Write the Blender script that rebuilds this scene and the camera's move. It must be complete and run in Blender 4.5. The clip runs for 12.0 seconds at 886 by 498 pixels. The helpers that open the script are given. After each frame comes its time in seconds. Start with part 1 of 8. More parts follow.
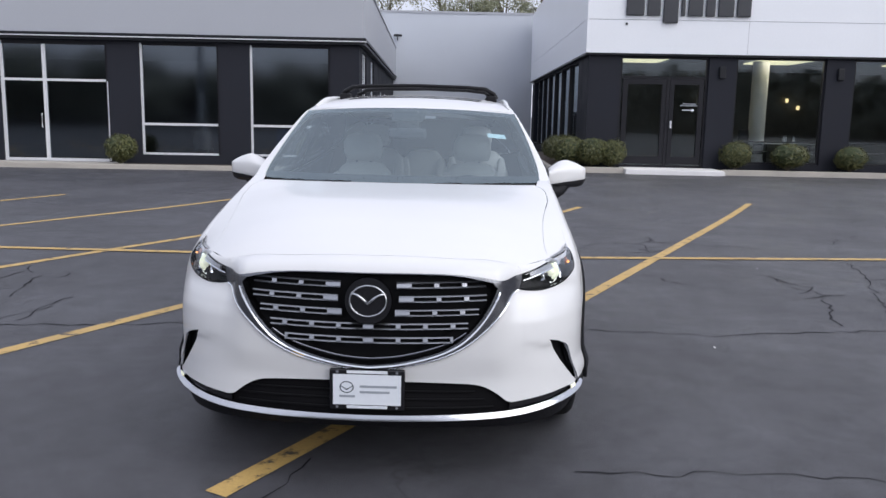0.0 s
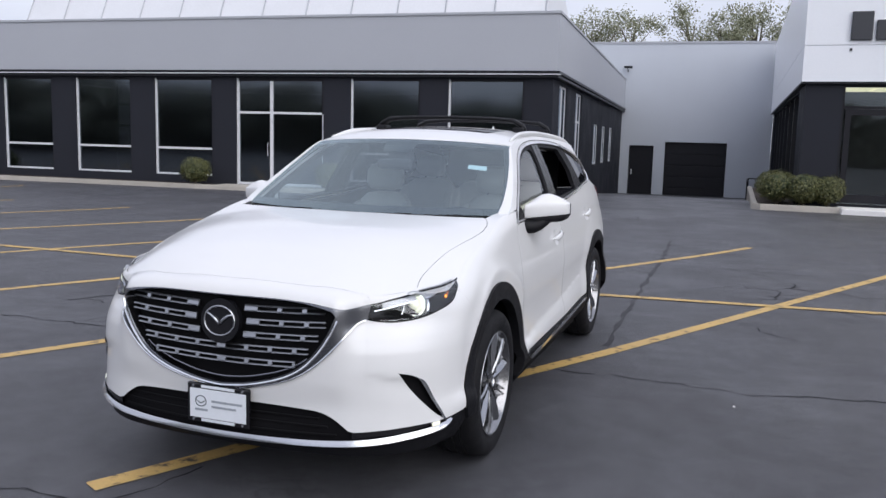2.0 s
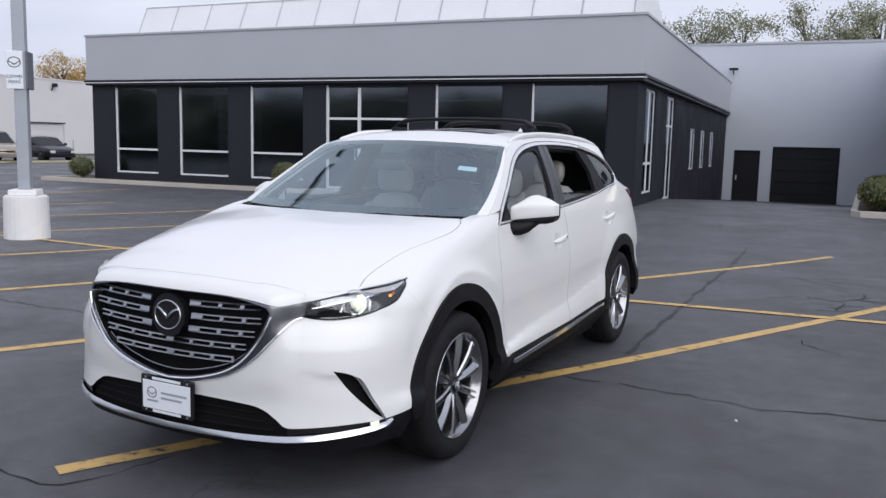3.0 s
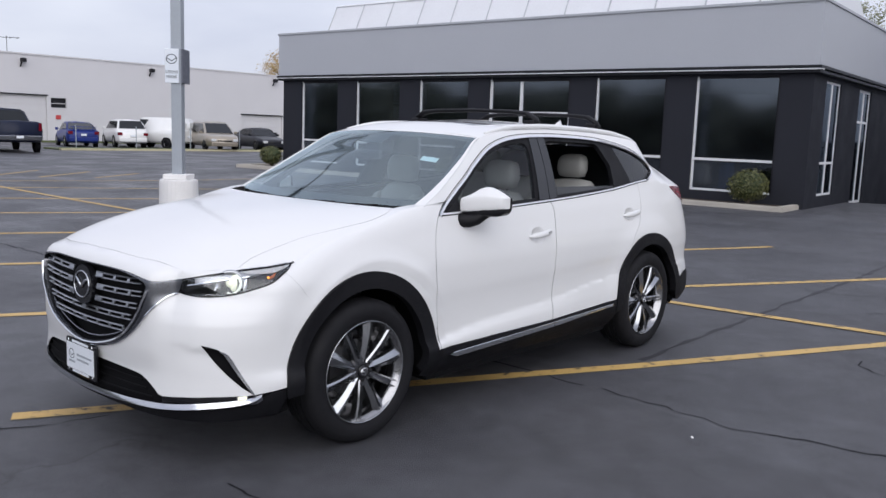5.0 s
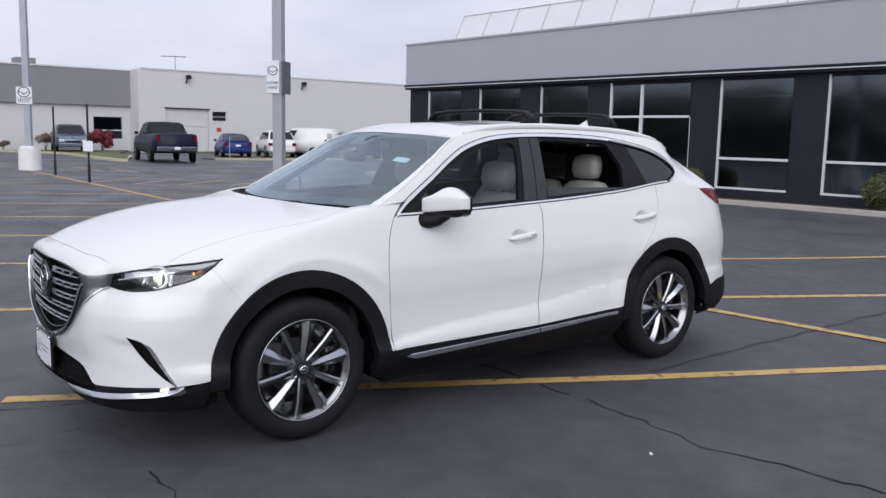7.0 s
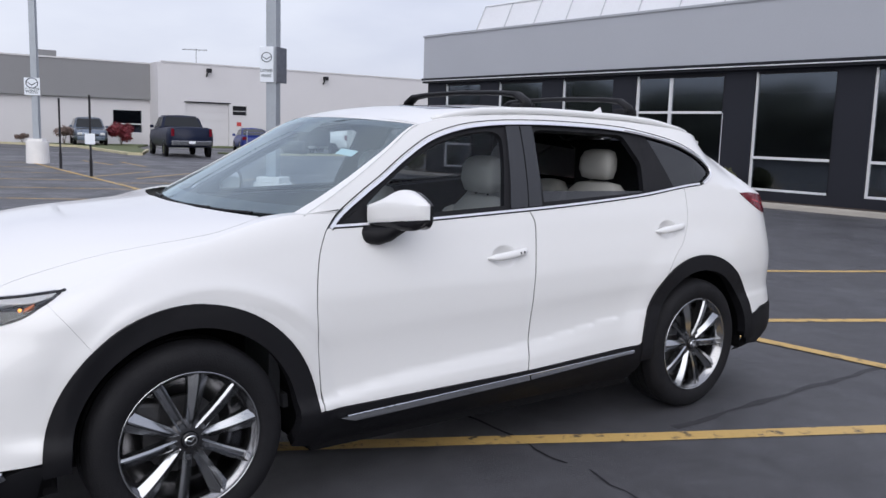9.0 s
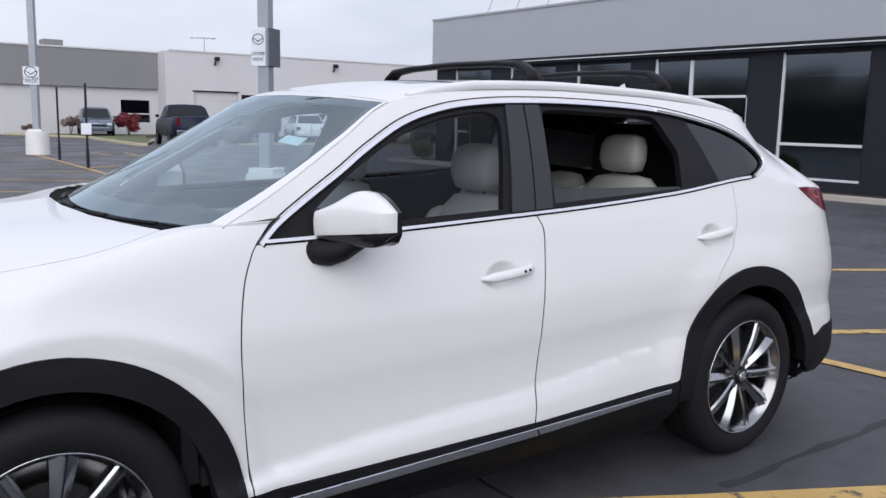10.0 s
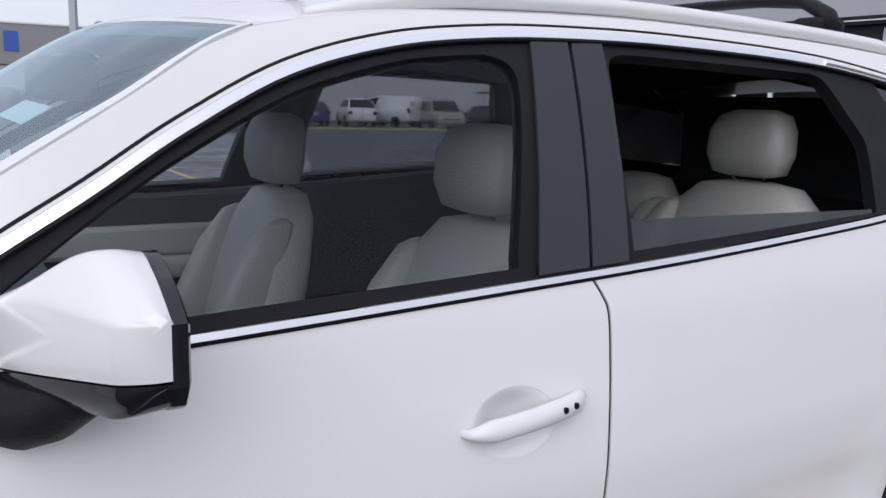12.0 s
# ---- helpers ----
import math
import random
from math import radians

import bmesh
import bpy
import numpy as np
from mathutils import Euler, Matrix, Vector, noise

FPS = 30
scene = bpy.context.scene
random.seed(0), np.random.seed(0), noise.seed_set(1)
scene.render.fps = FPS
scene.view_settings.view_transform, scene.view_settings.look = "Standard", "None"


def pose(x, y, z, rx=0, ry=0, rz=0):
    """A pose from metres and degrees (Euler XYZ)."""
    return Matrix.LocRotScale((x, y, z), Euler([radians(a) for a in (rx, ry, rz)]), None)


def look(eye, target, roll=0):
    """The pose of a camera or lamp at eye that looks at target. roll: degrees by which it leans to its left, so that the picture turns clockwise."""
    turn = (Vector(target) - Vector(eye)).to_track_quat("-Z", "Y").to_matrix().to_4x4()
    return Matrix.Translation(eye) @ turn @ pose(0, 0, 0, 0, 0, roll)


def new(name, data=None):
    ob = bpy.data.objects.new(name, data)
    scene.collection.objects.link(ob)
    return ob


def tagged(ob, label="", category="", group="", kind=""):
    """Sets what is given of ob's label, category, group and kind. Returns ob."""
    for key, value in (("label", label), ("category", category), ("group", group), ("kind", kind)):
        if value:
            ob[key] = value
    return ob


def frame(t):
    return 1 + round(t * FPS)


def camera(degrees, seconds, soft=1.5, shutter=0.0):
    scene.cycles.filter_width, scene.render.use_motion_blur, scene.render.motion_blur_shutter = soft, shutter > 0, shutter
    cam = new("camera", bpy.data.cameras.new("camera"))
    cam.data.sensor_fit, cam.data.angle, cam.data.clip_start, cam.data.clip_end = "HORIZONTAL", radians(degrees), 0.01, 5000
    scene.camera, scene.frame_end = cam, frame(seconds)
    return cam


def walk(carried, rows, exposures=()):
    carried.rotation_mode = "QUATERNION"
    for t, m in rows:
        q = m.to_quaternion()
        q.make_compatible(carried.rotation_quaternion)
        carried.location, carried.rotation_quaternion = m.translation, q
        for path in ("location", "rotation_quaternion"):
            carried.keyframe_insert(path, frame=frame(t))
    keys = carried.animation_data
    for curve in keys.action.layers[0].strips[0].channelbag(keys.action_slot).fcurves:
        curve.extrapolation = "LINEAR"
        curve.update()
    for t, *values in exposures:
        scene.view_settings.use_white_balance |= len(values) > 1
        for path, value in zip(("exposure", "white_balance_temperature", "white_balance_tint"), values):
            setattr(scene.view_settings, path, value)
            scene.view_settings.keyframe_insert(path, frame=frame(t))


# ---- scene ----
cam = camera(55.9, 12.0)
PATH = [
    (0, (0.473, -4.358, 1.582), (0.375, -2.386, 1.261), 1.1),
    (0.5, (0.905, -4.282, 1.607), (0.654, -2.321, 1.303), 1.4),
    (0.7, (1.076, -4.228, 1.586), (0.759, -2.276, 1.285), 1.5),
    (1, (1.369, -4.235, 1.615), (0.955, -2.301, 1.322), 1.3),
    (1.5, (1.757, -4.117, 1.594), (1.203, -2.215, 1.322), 1.5),
    (2, (2.13, -4.003, 1.614), (1.44, -2.144, 1.354), 1.5),
    (2.5, (2.499, -3.878, 1.624), (1.681, -2.071, 1.367), 1.2),
    (3, (2.789, -3.675, 1.599), (1.859, -1.922, 1.347), 1.3),
    (3.2, (2.901, -3.592, 1.602), (1.928, -1.863, 1.352), 1.4),
    (4.8, (3.905, -2.922, 1.595), (2.617, -1.416, 1.326), 1.9),
    (5, (4.026, -2.811, 1.615), (2.692, -1.348, 1.337), 2.0),
    (5.5, (4.311, -2.575, 1.603), (2.885, -1.197, 1.342), 1.7),
    (6, (4.486, -2.308, 1.593), (2.98, -1.017, 1.335), 1.7),
    (6.5, (4.636, -2.084, 1.593), (3.075, -0.861, 1.336), 1.6),
    (7, (4.72, -1.953, 1.596), (3.137, -0.761, 1.327), 1.2),
    (7.2, (4.736, -1.921, 1.595), (3.15, -0.735, 1.32), 1.2),
    (8.8, (4.018, -1.064, 1.554), (2.406, 0.087, 1.279), 1.5),
    (9, (3.914, -0.96, 1.551), (2.295, 0.182, 1.274), 1.7),
    (9.5, (3.553, -0.657, 1.547), (1.921, 0.464, 1.262), 1.2),
    (10, (3.209, -0.314, 1.527), (1.575, 0.798, 1.222), 1.3),
    (10.5, (2.894, -0.018, 1.512), (1.253, 1.080, 1.192), 1.7),
    (11, (2.555, 0.250, 1.514), (0.903, 1.330, 1.188), 1.4),
    (11.2, (2.433, 0.351, 1.497), (0.775, 1.422, 1.170), 1.4),
    (11.5, (2.237, 0.519, 1.494), (0.569, 1.569, 1.157), 1.5),
    (12, (1.923, 0.784, 1.474), (0.222, 1.778, 1.132), 1.5),
]
walk(cam, [(t, look(eye, target, roll)) for t, eye, target, roll in PATH], [(0.0, 0.16), (2.5, 0.09), (7.0, 0.03), (9.0, 0.05), (10.5, 0.08), (11.0, 0.05), (12.0, 0.0)])
# ---- world and light ----
world = bpy.data.worlds.new("overcast_sky")
scene.world = world
world.use_nodes = True
wn, wl = world.node_tree.nodes, world.node_tree.links
wn.clear()
sky = wn.new("ShaderNodeTexSky")
sky.sky_type, sky.sun_disc = "NISHITA", False
sky.sun_elevation, sky.sun_rotation = radians(33), radians(126)
sky_in = wn.new("ShaderNodeTexCoord")
sky_map = wn.new("ShaderNodeMapping")
sky_map.inputs["Scale"].default_value = (1.6, 1.6, 5.0)
cloud = wn.new("ShaderNodeTexNoise")
cloud.inputs["Scale"].default_value, cloud.inputs["Detail"].default_value = 1.7, 5.0
cloud_ramp = wn.new("ShaderNodeValToRGB")
cloud_ramp.color_ramp.elements[0].position, cloud_ramp.color_ramp.elements[0].color = 0.32, (5.82, 6.1, 7.5, 1)
cloud_ramp.color_ramp.elements[1].position, cloud_ramp.color_ramp.elements[1].color = 0.68, (7.64, 7.9, 9.05, 1)
sky_mix = wn.new("ShaderNodeMix")
sky_mix.data_type = "RGBA"
sky_mix.inputs[0].default_value = 0.9
sky_bg, sky_out = wn.new("ShaderNodeBackground"), wn.new("ShaderNodeOutputWorld")
sky_bg.inputs[1].default_value = 0.122
wl.new(sky_in.outputs["Generated"], sky_map.inputs[0])
wl.new(sky_map.outputs[0], cloud.inputs["Vector"])
wl.new(cloud.outputs[0], cloud_ramp.inputs[0])
wl.new(sky.outputs[0], sky_mix.inputs[6])
wl.new(cloud_ramp.outputs[0], sky_mix.inputs[7])
up, rise = wn.new("ShaderNodeSeparateXYZ"), wn.new("ShaderNodeMapRange")
rise.inputs["From Min"].default_value, rise.inputs["From Max"].default_value = 0.12, 1.0
rise.inputs["To Min"].default_value, rise.inputs["To Max"].default_value = 0.88, 1.15
wl.new(sky_in.outputs["Generated"], up.inputs[0])
wl.new(up.outputs["Z"], rise.inputs["Value"])
bright = wn.new("ShaderNodeVectorMath")
bright.operation = "SCALE"
wl.new(sky_mix.outputs[2], bright.inputs[0])
wl.new(rise.outputs[0], bright.inputs["Scale"])
wl.new(bright.outputs[0], sky_bg.inputs[0])
wl.new(sky_bg.outputs[0], sky_out.inputs[0])
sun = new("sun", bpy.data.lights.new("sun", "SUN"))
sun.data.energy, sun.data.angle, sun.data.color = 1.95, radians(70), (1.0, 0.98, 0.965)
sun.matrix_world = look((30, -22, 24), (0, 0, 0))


# ---- materials ----
def surface(name, colour, rough=0.6, metal=0.0, vary=0.12, scale=3.0, fine=60.0, bump=0.0, coat=0.0, each=0.0, spec=0.5):
    """A surface with two sizes of variation in colour and roughness, and a fine relief."""
    m = bpy.data.materials.new(name)
    m.use_nodes = True
    n, l = m.node_tree.nodes, m.node_tree.links
    p = n["Principled BSDF"]
    p.inputs["Metallic"].default_value, p.inputs["Coat Weight"].default_value = metal, coat
    p.inputs["Coat Roughness"].default_value, p.inputs["Specular IOR Level"].default_value = 0.03, spec
    at = n.new("ShaderNodeTexCoord")
    big, small = n.new("ShaderNodeTexNoise"), n.new("ShaderNodeTexNoise")
    big.inputs["Scale"].default_value, big.inputs["Detail"].default_value = scale, 4.0
    small.inputs["Scale"].default_value, small.inputs["Detail"].default_value = fine, 3.0
    both = n.new("ShaderNodeMath")
    both.operation = "ADD"
    l.new(at.outputs["Object"], big.inputs["Vector"])
    l.new(at.outputs["Object"], small.inputs["Vector"])
    l.new(big.outputs[0], both.inputs[0])
    l.new(small.outputs[0], both.inputs[1])
    total = both.outputs[0]
    if each:
        info, more = n.new("ShaderNodeObjectInfo"), n.new("ShaderNodeMath")
        more.operation, more.inputs[1].default_value = "MULTIPLY_ADD", each
        l.new(info.outputs["Random"], more.inputs[0])
        l.new(total, more.inputs[2])
        total = more.outputs[0]
    tone = n.new("ShaderNodeMapRange")
    tone.inputs["From Min"].default_value, tone.inputs["From Max"].default_value = 0.6, 1.4 + each
    tone.inputs["To Min"].default_value, tone.inputs["To Max"].default_value = 1 - vary, 1 + vary
    l.new(total, tone.inputs["Value"])
    mul = n.new("ShaderNodeMix")
    mul.data_type, mul.blend_type = "RGBA", "MULTIPLY"
    mul.inputs[0].default_value = 1.0
    mul.inputs[6].default_value = (*colour, 1)
    l.new(tone.outputs[0], mul.inputs[7])
    l.new(mul.outputs[2], p.inputs["Base Color"])
    r = n.new("ShaderNodeMapRange")
    r.inputs["From Min"].default_value, r.inputs["From Max"].default_value = 0.3, 0.7
    r.inputs["To Min"].default_value, r.inputs["To Max"].default_value = rough * (1 - vary), min(1, rough * (1 + vary))
    l.new(big.outputs[0], r.inputs["Value"])
    l.new(r.outputs[0], p.inputs["Roughness"])
    if bump:
        b = n.new("ShaderNodeBump")
        b.inputs["Strength"].default_value, b.inputs["Distance"].default_value = bump, 0.01
        l.new(small.outputs[0], b.inputs["Height"])
        l.new(b.outputs[0], p.inputs["Normal"])
    return m


def glazing(name, tint, gloss=(0.95, 0.97, 1.0), rough=0.01, ior=1.75):
    """A thin pane: clear through its tint, with the gloss of its face."""
    m = bpy.data.materials.new(name)
    m.use_nodes = True
    n, l = m.node_tree.nodes, m.node_tree.links
    n.clear()
    out, mix, edge = n.new("ShaderNodeOutputMaterial"), n.new("ShaderNodeMixShader"), n.new("ShaderNodeLayerWeight")
    fifth, fr = n.new("ShaderNodeMath"), n.new("ShaderNodeMapRange")
    clear, shine = n.new("ShaderNodeBsdfTransparent"), n.new("ShaderNodeBsdfGlossy")
    fifth.operation, fifth.inputs[1].default_value = "POWER", 5.0
    fr.inputs["To Min"].default_value = ((ior - 1) / (ior + 1)) ** 2
    l.new(edge.outputs["Facing"], fifth.inputs[0])
    l.new(fifth.outputs[0], fr.inputs["Value"])
    clear.inputs[0].default_value, shine.inputs[0].default_value = (*tint, 1), (*gloss, 1)
    shine.inputs["Roughness"].default_value = rough
    l.new(fr.outputs[0], mix.inputs[0])
    l.new(clear.outputs[0], mix.inputs[1])
    l.new(shine.outputs[0], mix.inputs[2])
    l.new(mix.outputs[0], out.inputs[0])
    return m


def glow(name, colour, strength):
    m = bpy.data.materials.new(name)
    m.use_nodes = True
    p = m.node_tree.nodes["Principled BSDF"]
    p.inputs["Base Color"].default_value = (*colour, 1)
    p.inputs["Emission Color"].default_value, p.inputs["Emission Strength"].default_value = (*colour, 1), strength
    return m


def asphalt_surface():
    m = surface("sealed_asphalt", (0.046, 0.046, 0.054), 0.50, 0, 0.42, 0.35, 240.0, 0.8, spec=0.8)
    n, l = m.node_tree.nodes, m.node_tree.links
    p = n["Principled BSDF"]
    at = n.new("ShaderNodeTexCoord")
    worn, cells, fade = n.new("ShaderNodeTexNoise"), n.new("ShaderNodeTexVoronoi"), n.new("ShaderNodeTexNoise")
    worn.inputs["Scale"].default_value, worn.inputs["Detail"].default_value = 0.9, 8.0
    cells.feature, cells.inputs["Scale"].default_value = "DISTANCE_TO_EDGE", 1.1
    fade.inputs["Scale"].default_value = 0.23
    bend, add = n.new("ShaderNodeTexNoise"), n.new("ShaderNodeVectorMath")
    bend.inputs["Scale"].default_value, bend.inputs["Detail"].default_value = 2.2, 6.0
    scaled = n.new("ShaderNodeVectorMath")
    scaled.operation, scaled.inputs[1].default_value = "MULTIPLY", (0.7, 0.7, 0.0)
    l.new(at.outputs["Object"], bend.inputs["Vector"])
    l.new(bend.outputs["Color"], scaled.inputs[0])
    l.new(at.outputs["Object"], add.inputs[0])
    l.new(scaled.outputs[0], add.inputs[1])
    l.new(add.outputs[0], cells.inputs["Vector"])
    l.new(at.outputs["Object"], worn.inputs["Vector"])
    l.new(at.outputs["Object"], fade.inputs["Vector"])
    hair = n.new("ShaderNodeMapRange")
    hair.inputs["From Min"].default_value, hair.inputs["From Max"].default_value = 0.004, 0.012
    hair.inputs["To Min"].default_value, hair.inputs["To Max"].default_value = 1.0, 0.0
    l.new(cells.outputs["Distance"], hair.inputs["Value"])
    where = n.new("ShaderNodeMapRange")
    where.inputs["From Min"].default_value, where.inputs["From Max"].default_value = 0.62, 0.70
    l.new(fade.outputs[0], where.inputs["Value"])
    both = n.new("ShaderNodeMath")
    both.operation = "MULTIPLY"
    l.new(hair.outputs[0], both.inputs[0])
    l.new(where.outputs[0], both.inputs[1])
    old = [k for k in m.node_tree.links if k.to_socket == p.inputs["Base Color"]][0].from_socket
    grey = n.new("ShaderNodeMix")
    grey.data_type = "RGBA"
    grey.inputs[7].default_value = (0.080, 0.082, 0.093, 1)
    patch_amount = n.new("ShaderNodeMapRange")
    patch_amount.inputs["From Min"].default_value, patch_amount.inputs["From Max"].default_value = 0.46, 0.82
    patch_amount.inputs["To Max"].default_value = 0.8
    l.new(worn.outputs[0], patch_amount.inputs["Value"])
    l.new(patch_amount.outputs[0], grey.inputs[0])
    l.new(old, grey.inputs[6])
    dark = n.new("ShaderNodeMix")
    dark.data_type = "RGBA"
    dark.inputs[7].default_value = (0.012, 0.012, 0.014, 1)
    mottle, mottle_tone, mottled = n.new("ShaderNodeTexNoise"), n.new("ShaderNodeMapRange"), n.new("ShaderNodeMix")
    mottle.inputs["Scale"].default_value, mottle.inputs["Detail"].default_value, mottle.inputs["Roughness"].default_value = 4.5, 10.0, 0.78
    mottle_tone.inputs["From Min"].default_value, mottle_tone.inputs["From Max"].default_value = 0.3, 0.7
    mottle_tone.inputs["To Min"].default_value, mottle_tone.inputs["To Max"].default_value = 0.55, 1.45
    mottled.data_type, mottled.blend_type, mottled.inputs[0].default_value = "RGBA", "MULTIPLY", 1.0
    l.new(at.outputs["Object"], mottle.inputs["Vector"])
    l.new(mottle.outputs[0], mottle_tone.inputs["Value"])
    l.new(grey.outputs[2], mottled.inputs[6])
    l.new(mottle_tone.outputs[0], mottled.inputs[7])
    l.new(both.outputs[0], dark.inputs[0])
    l.new(mottled.outputs[2], dark.inputs[6])
    l.new(dark.outputs[2], p.inputs["Base Color"])
    damp, sheen = n.new("ShaderNodeTexNoise"), n.new("ShaderNodeMapRange")
    damp.inputs["Scale"].default_value, damp.inputs["Detail"].default_value, damp.inputs["Roughness"].default_value = 0.6, 7.0, 0.62
    sheen.inputs["From Min"].default_value, sheen.inputs["From Max"].default_value = 0.35, 0.65
    sheen.inputs["To Min"].default_value, sheen.inputs["To Max"].default_value = 0.34, 0.66
    l.new(at.outputs["Object"], damp.inputs["Vector"])
    l.new(damp.outputs[0], sheen.inputs["Value"])
    l.new(sheen.outputs[0], p.inputs["Roughness"])
    return m


def worn_paint(name, colour, under, amount=0.5):
    """Road paint that has worn through to the asphalt in places."""
    m = surface(name, colour, 0.6, 0, 0.15, 2.0, 90.0, 0.3)
    n, l = m.node_tree.nodes, m.node_tree.links
    p = n["Principled BSDF"]
    at, chip = n.new("ShaderNodeTexCoord"), n.new("ShaderNodeTexNoise")
    chip.inputs["Scale"].default_value, chip.inputs["Detail"].default_value, chip.inputs["Roughness"].default_value = 8.0, 9.0, 0.72
    l.new(at.outputs["Object"], chip.inputs["Vector"])
    gate = n.new("ShaderNodeMapRange")
    gate.inputs["From Min"].default_value, gate.inputs["From Max"].default_value = amount, amount + 0.09
    l.new(chip.outputs[0], gate.inputs["Value"])
    old = [k for k in m.node_tree.links if k.to_socket == p.inputs["Base Color"]][0].from_socket
    mix = n.new("ShaderNodeMix")
    mix.data_type = "RGBA"
    mix.inputs[7].default_value = (*under, 1)
    l.new(gate.outputs[0], mix.inputs[0])
    l.new(old, mix.inputs[6])
    l.new(mix.outputs[2], p.inputs["Base Color"])
    return m


def leaf_surface(name, low, high):
    m = surface(name, low, 0.55, 0, 0.2, 6.0, 40.0)
    n, l = m.node_tree.nodes, m.node_tree.links
    geo, mix = n.new("ShaderNodeNewGeometry"), n.new("ShaderNodeMix")
    mix.data_type = "RGBA"
    mix.inputs[6].default_value, mix.inputs[7].default_value = (*low, 1), (*high, 1)
    l.new(geo.outputs["Random Per Island"], mix.inputs[0])
    l.new(mix.outputs[2], n["Principled BSDF"].inputs["Base Color"])
    return m


ASPHALT = asphalt_surface()
YELLOW = worn_paint("yellow_road_paint", (0.52, 0.345, 0.12), (0.06, 0.05, 0.042), 0.54)
TAR = surface("crack_filler", (0.023, 0.023, 0.027), 0.85, 0, 0.3, 3.0, 60.0, 0.3, spec=0.1)
CONCRETE = surface("kerb_concrete", (0.42, 0.39, 0.35), 0.85, 0, 0.2, 1.5, 70.0, 0.4)
WHITE_CONCRETE = surface("painted_concrete", (0.72, 0.71, 0.71), 0.75, 0, 0.1, 3.0, 60.0, 0.4)
GREY_PANEL = surface("grey_fascia_paint", (0.385, 0.40, 0.44), 0.55, 0, 0.03, 0.6, 30.0, 0.05)
GREY_WALL = surface("pale_grey_render", (0.50, 0.53, 0.585), 0.8, 0, 0.05, 0.5, 90.0, 0.2)
WHITE_PANEL = surface("white_metal_panel", (0.80, 0.82, 0.86), 0.35, 0, 0.02, 0.5, 20.0)
DARK_WALL = surface("charcoal_wall_paint", (0.022, 0.0235, 0.031), 0.7, 0, 0.15, 1.2, 80.0, 0.25, spec=0.15)
BLACK_TRIM = surface("black_trim_metal", (0.013, 0.014, 0.018), 0.4, 0, 0.1, 2.0, 40.0, spec=0.25)
WHITE_FRAME = surface("white_window_frame", (0.66, 0.67, 0.70), 0.45, 0, 0.06, 3.0, 60.0)
DARK_FRAME = surface("dark_window_frame", (0.016, 0.016, 0.020), 0.4, 0, 0.1, 3.0, 60.0, spec=0.2)
ROOFING = surface("flat_roofing", (0.22, 0.22, 0.23), 0.85, 0, 0.2, 0.8, 50.0, 0.2)
SKYLIGHT = surface("milky_skylight_panel", (0.66, 0.67, 0.70), 0.3, 0, 0.05, 1.0, 20.0)
GLASS_DARK = glazing("tinted_window_glass", (0.30, 0.32, 0.35), gloss=(0.80, 0.90, 1.0), rough=0.07, ior=2.1)
GLASS_CLEAR = glazing("showroom_glass", (0.66, 0.70, 0.72), gloss=(0.88, 0.95, 1.0), rough=0.03, ior=1.7)
# Dark base colour, so the rooms read as unlit behind the glass.
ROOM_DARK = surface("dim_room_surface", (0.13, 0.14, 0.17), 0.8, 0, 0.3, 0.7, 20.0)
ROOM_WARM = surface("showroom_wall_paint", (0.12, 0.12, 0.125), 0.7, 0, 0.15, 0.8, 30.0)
ROOM_WHITE = surface("white_plaster_column", (0.72, 0.70, 0.66), 0.7, 0, 0.06, 2.0, 50.0)
FROSTED = surface("frosted_pane", (0.42, 0.46, 0.52), 0.5, 0, 0.1, 2.0, 40.0)
PANEL_LIGHT = glow("ceiling_light_panel", (1.0, 0.88, 0.55), 1.5)
LAMP_WARM = glow("warm_wall_lamp", (1.0, 0.72, 0.35), 2.5)
BARK = surface("tree_bark", (0.11, 0.09, 0.07), 0.9, 0, 0.3, 6.0, 60.0, 0.8)
LEAF_GREEN = leaf_surface("autumn_green_leaves", (0.15, 0.17, 0.10), (0.30, 0.30, 0.20))
LEAF_GOLD = leaf_surface("golden_leaves", (0.30, 0.20, 0.06), (0.45, 0.30, 0.10))
LEAF_BOX = leaf_surface("clipped_shrub_leaves", (0.040, 0.050, 0.016), (0.135, 0.135, 0.045))
# Darker green puts the shade inside the shrub into the core's colour.
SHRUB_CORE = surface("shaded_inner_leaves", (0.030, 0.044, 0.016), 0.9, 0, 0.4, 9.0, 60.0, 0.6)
LEAF_RED = leaf_surface("red_shrub_leaves", (0.09, 0.008, 0.016), (0.21, 0.02, 0.032))
LEAF_BROWN = leaf_surface("brown_shrub_twigs", (0.12, 0.08, 0.07), (0.20, 0.14, 0.12))
LEAF_DARK = leaf_surface("dark_woodland_leaves", (0.10, 0.11, 0.085), (0.22, 0.23, 0.18))
MULCH = surface("dark_mulch", (0.045, 0.03, 0.022), 0.95, 0, 0.4, 9.0, 70.0, 1.0)
GRASS = surface("autumn_grass", (0.10, 0.12, 0.05), 0.9, 0, 0.4, 2.0, 120.0, 1.0)
POLE_GREY = surface("galvanised_pole", (0.33, 0.36, 0.40), 0.5, 0.2, 0.12, 3.0, 60.0)
SIGN_WHITE = surface("white_sign_face", (0.70, 0.74, 0.80), 0.45, 0, 0.04, 3.0, 40.0)
SIGN_INK = surface("dark_sign_ink", (0.03, 0.05, 0.07), 0.5, 0, 0.1, 5.0, 60.0)
LETTER = surface("dark_sign_blocks", (0.035, 0.037, 0.045), 0.4, 0, 0.1, 4.0, 50.0)


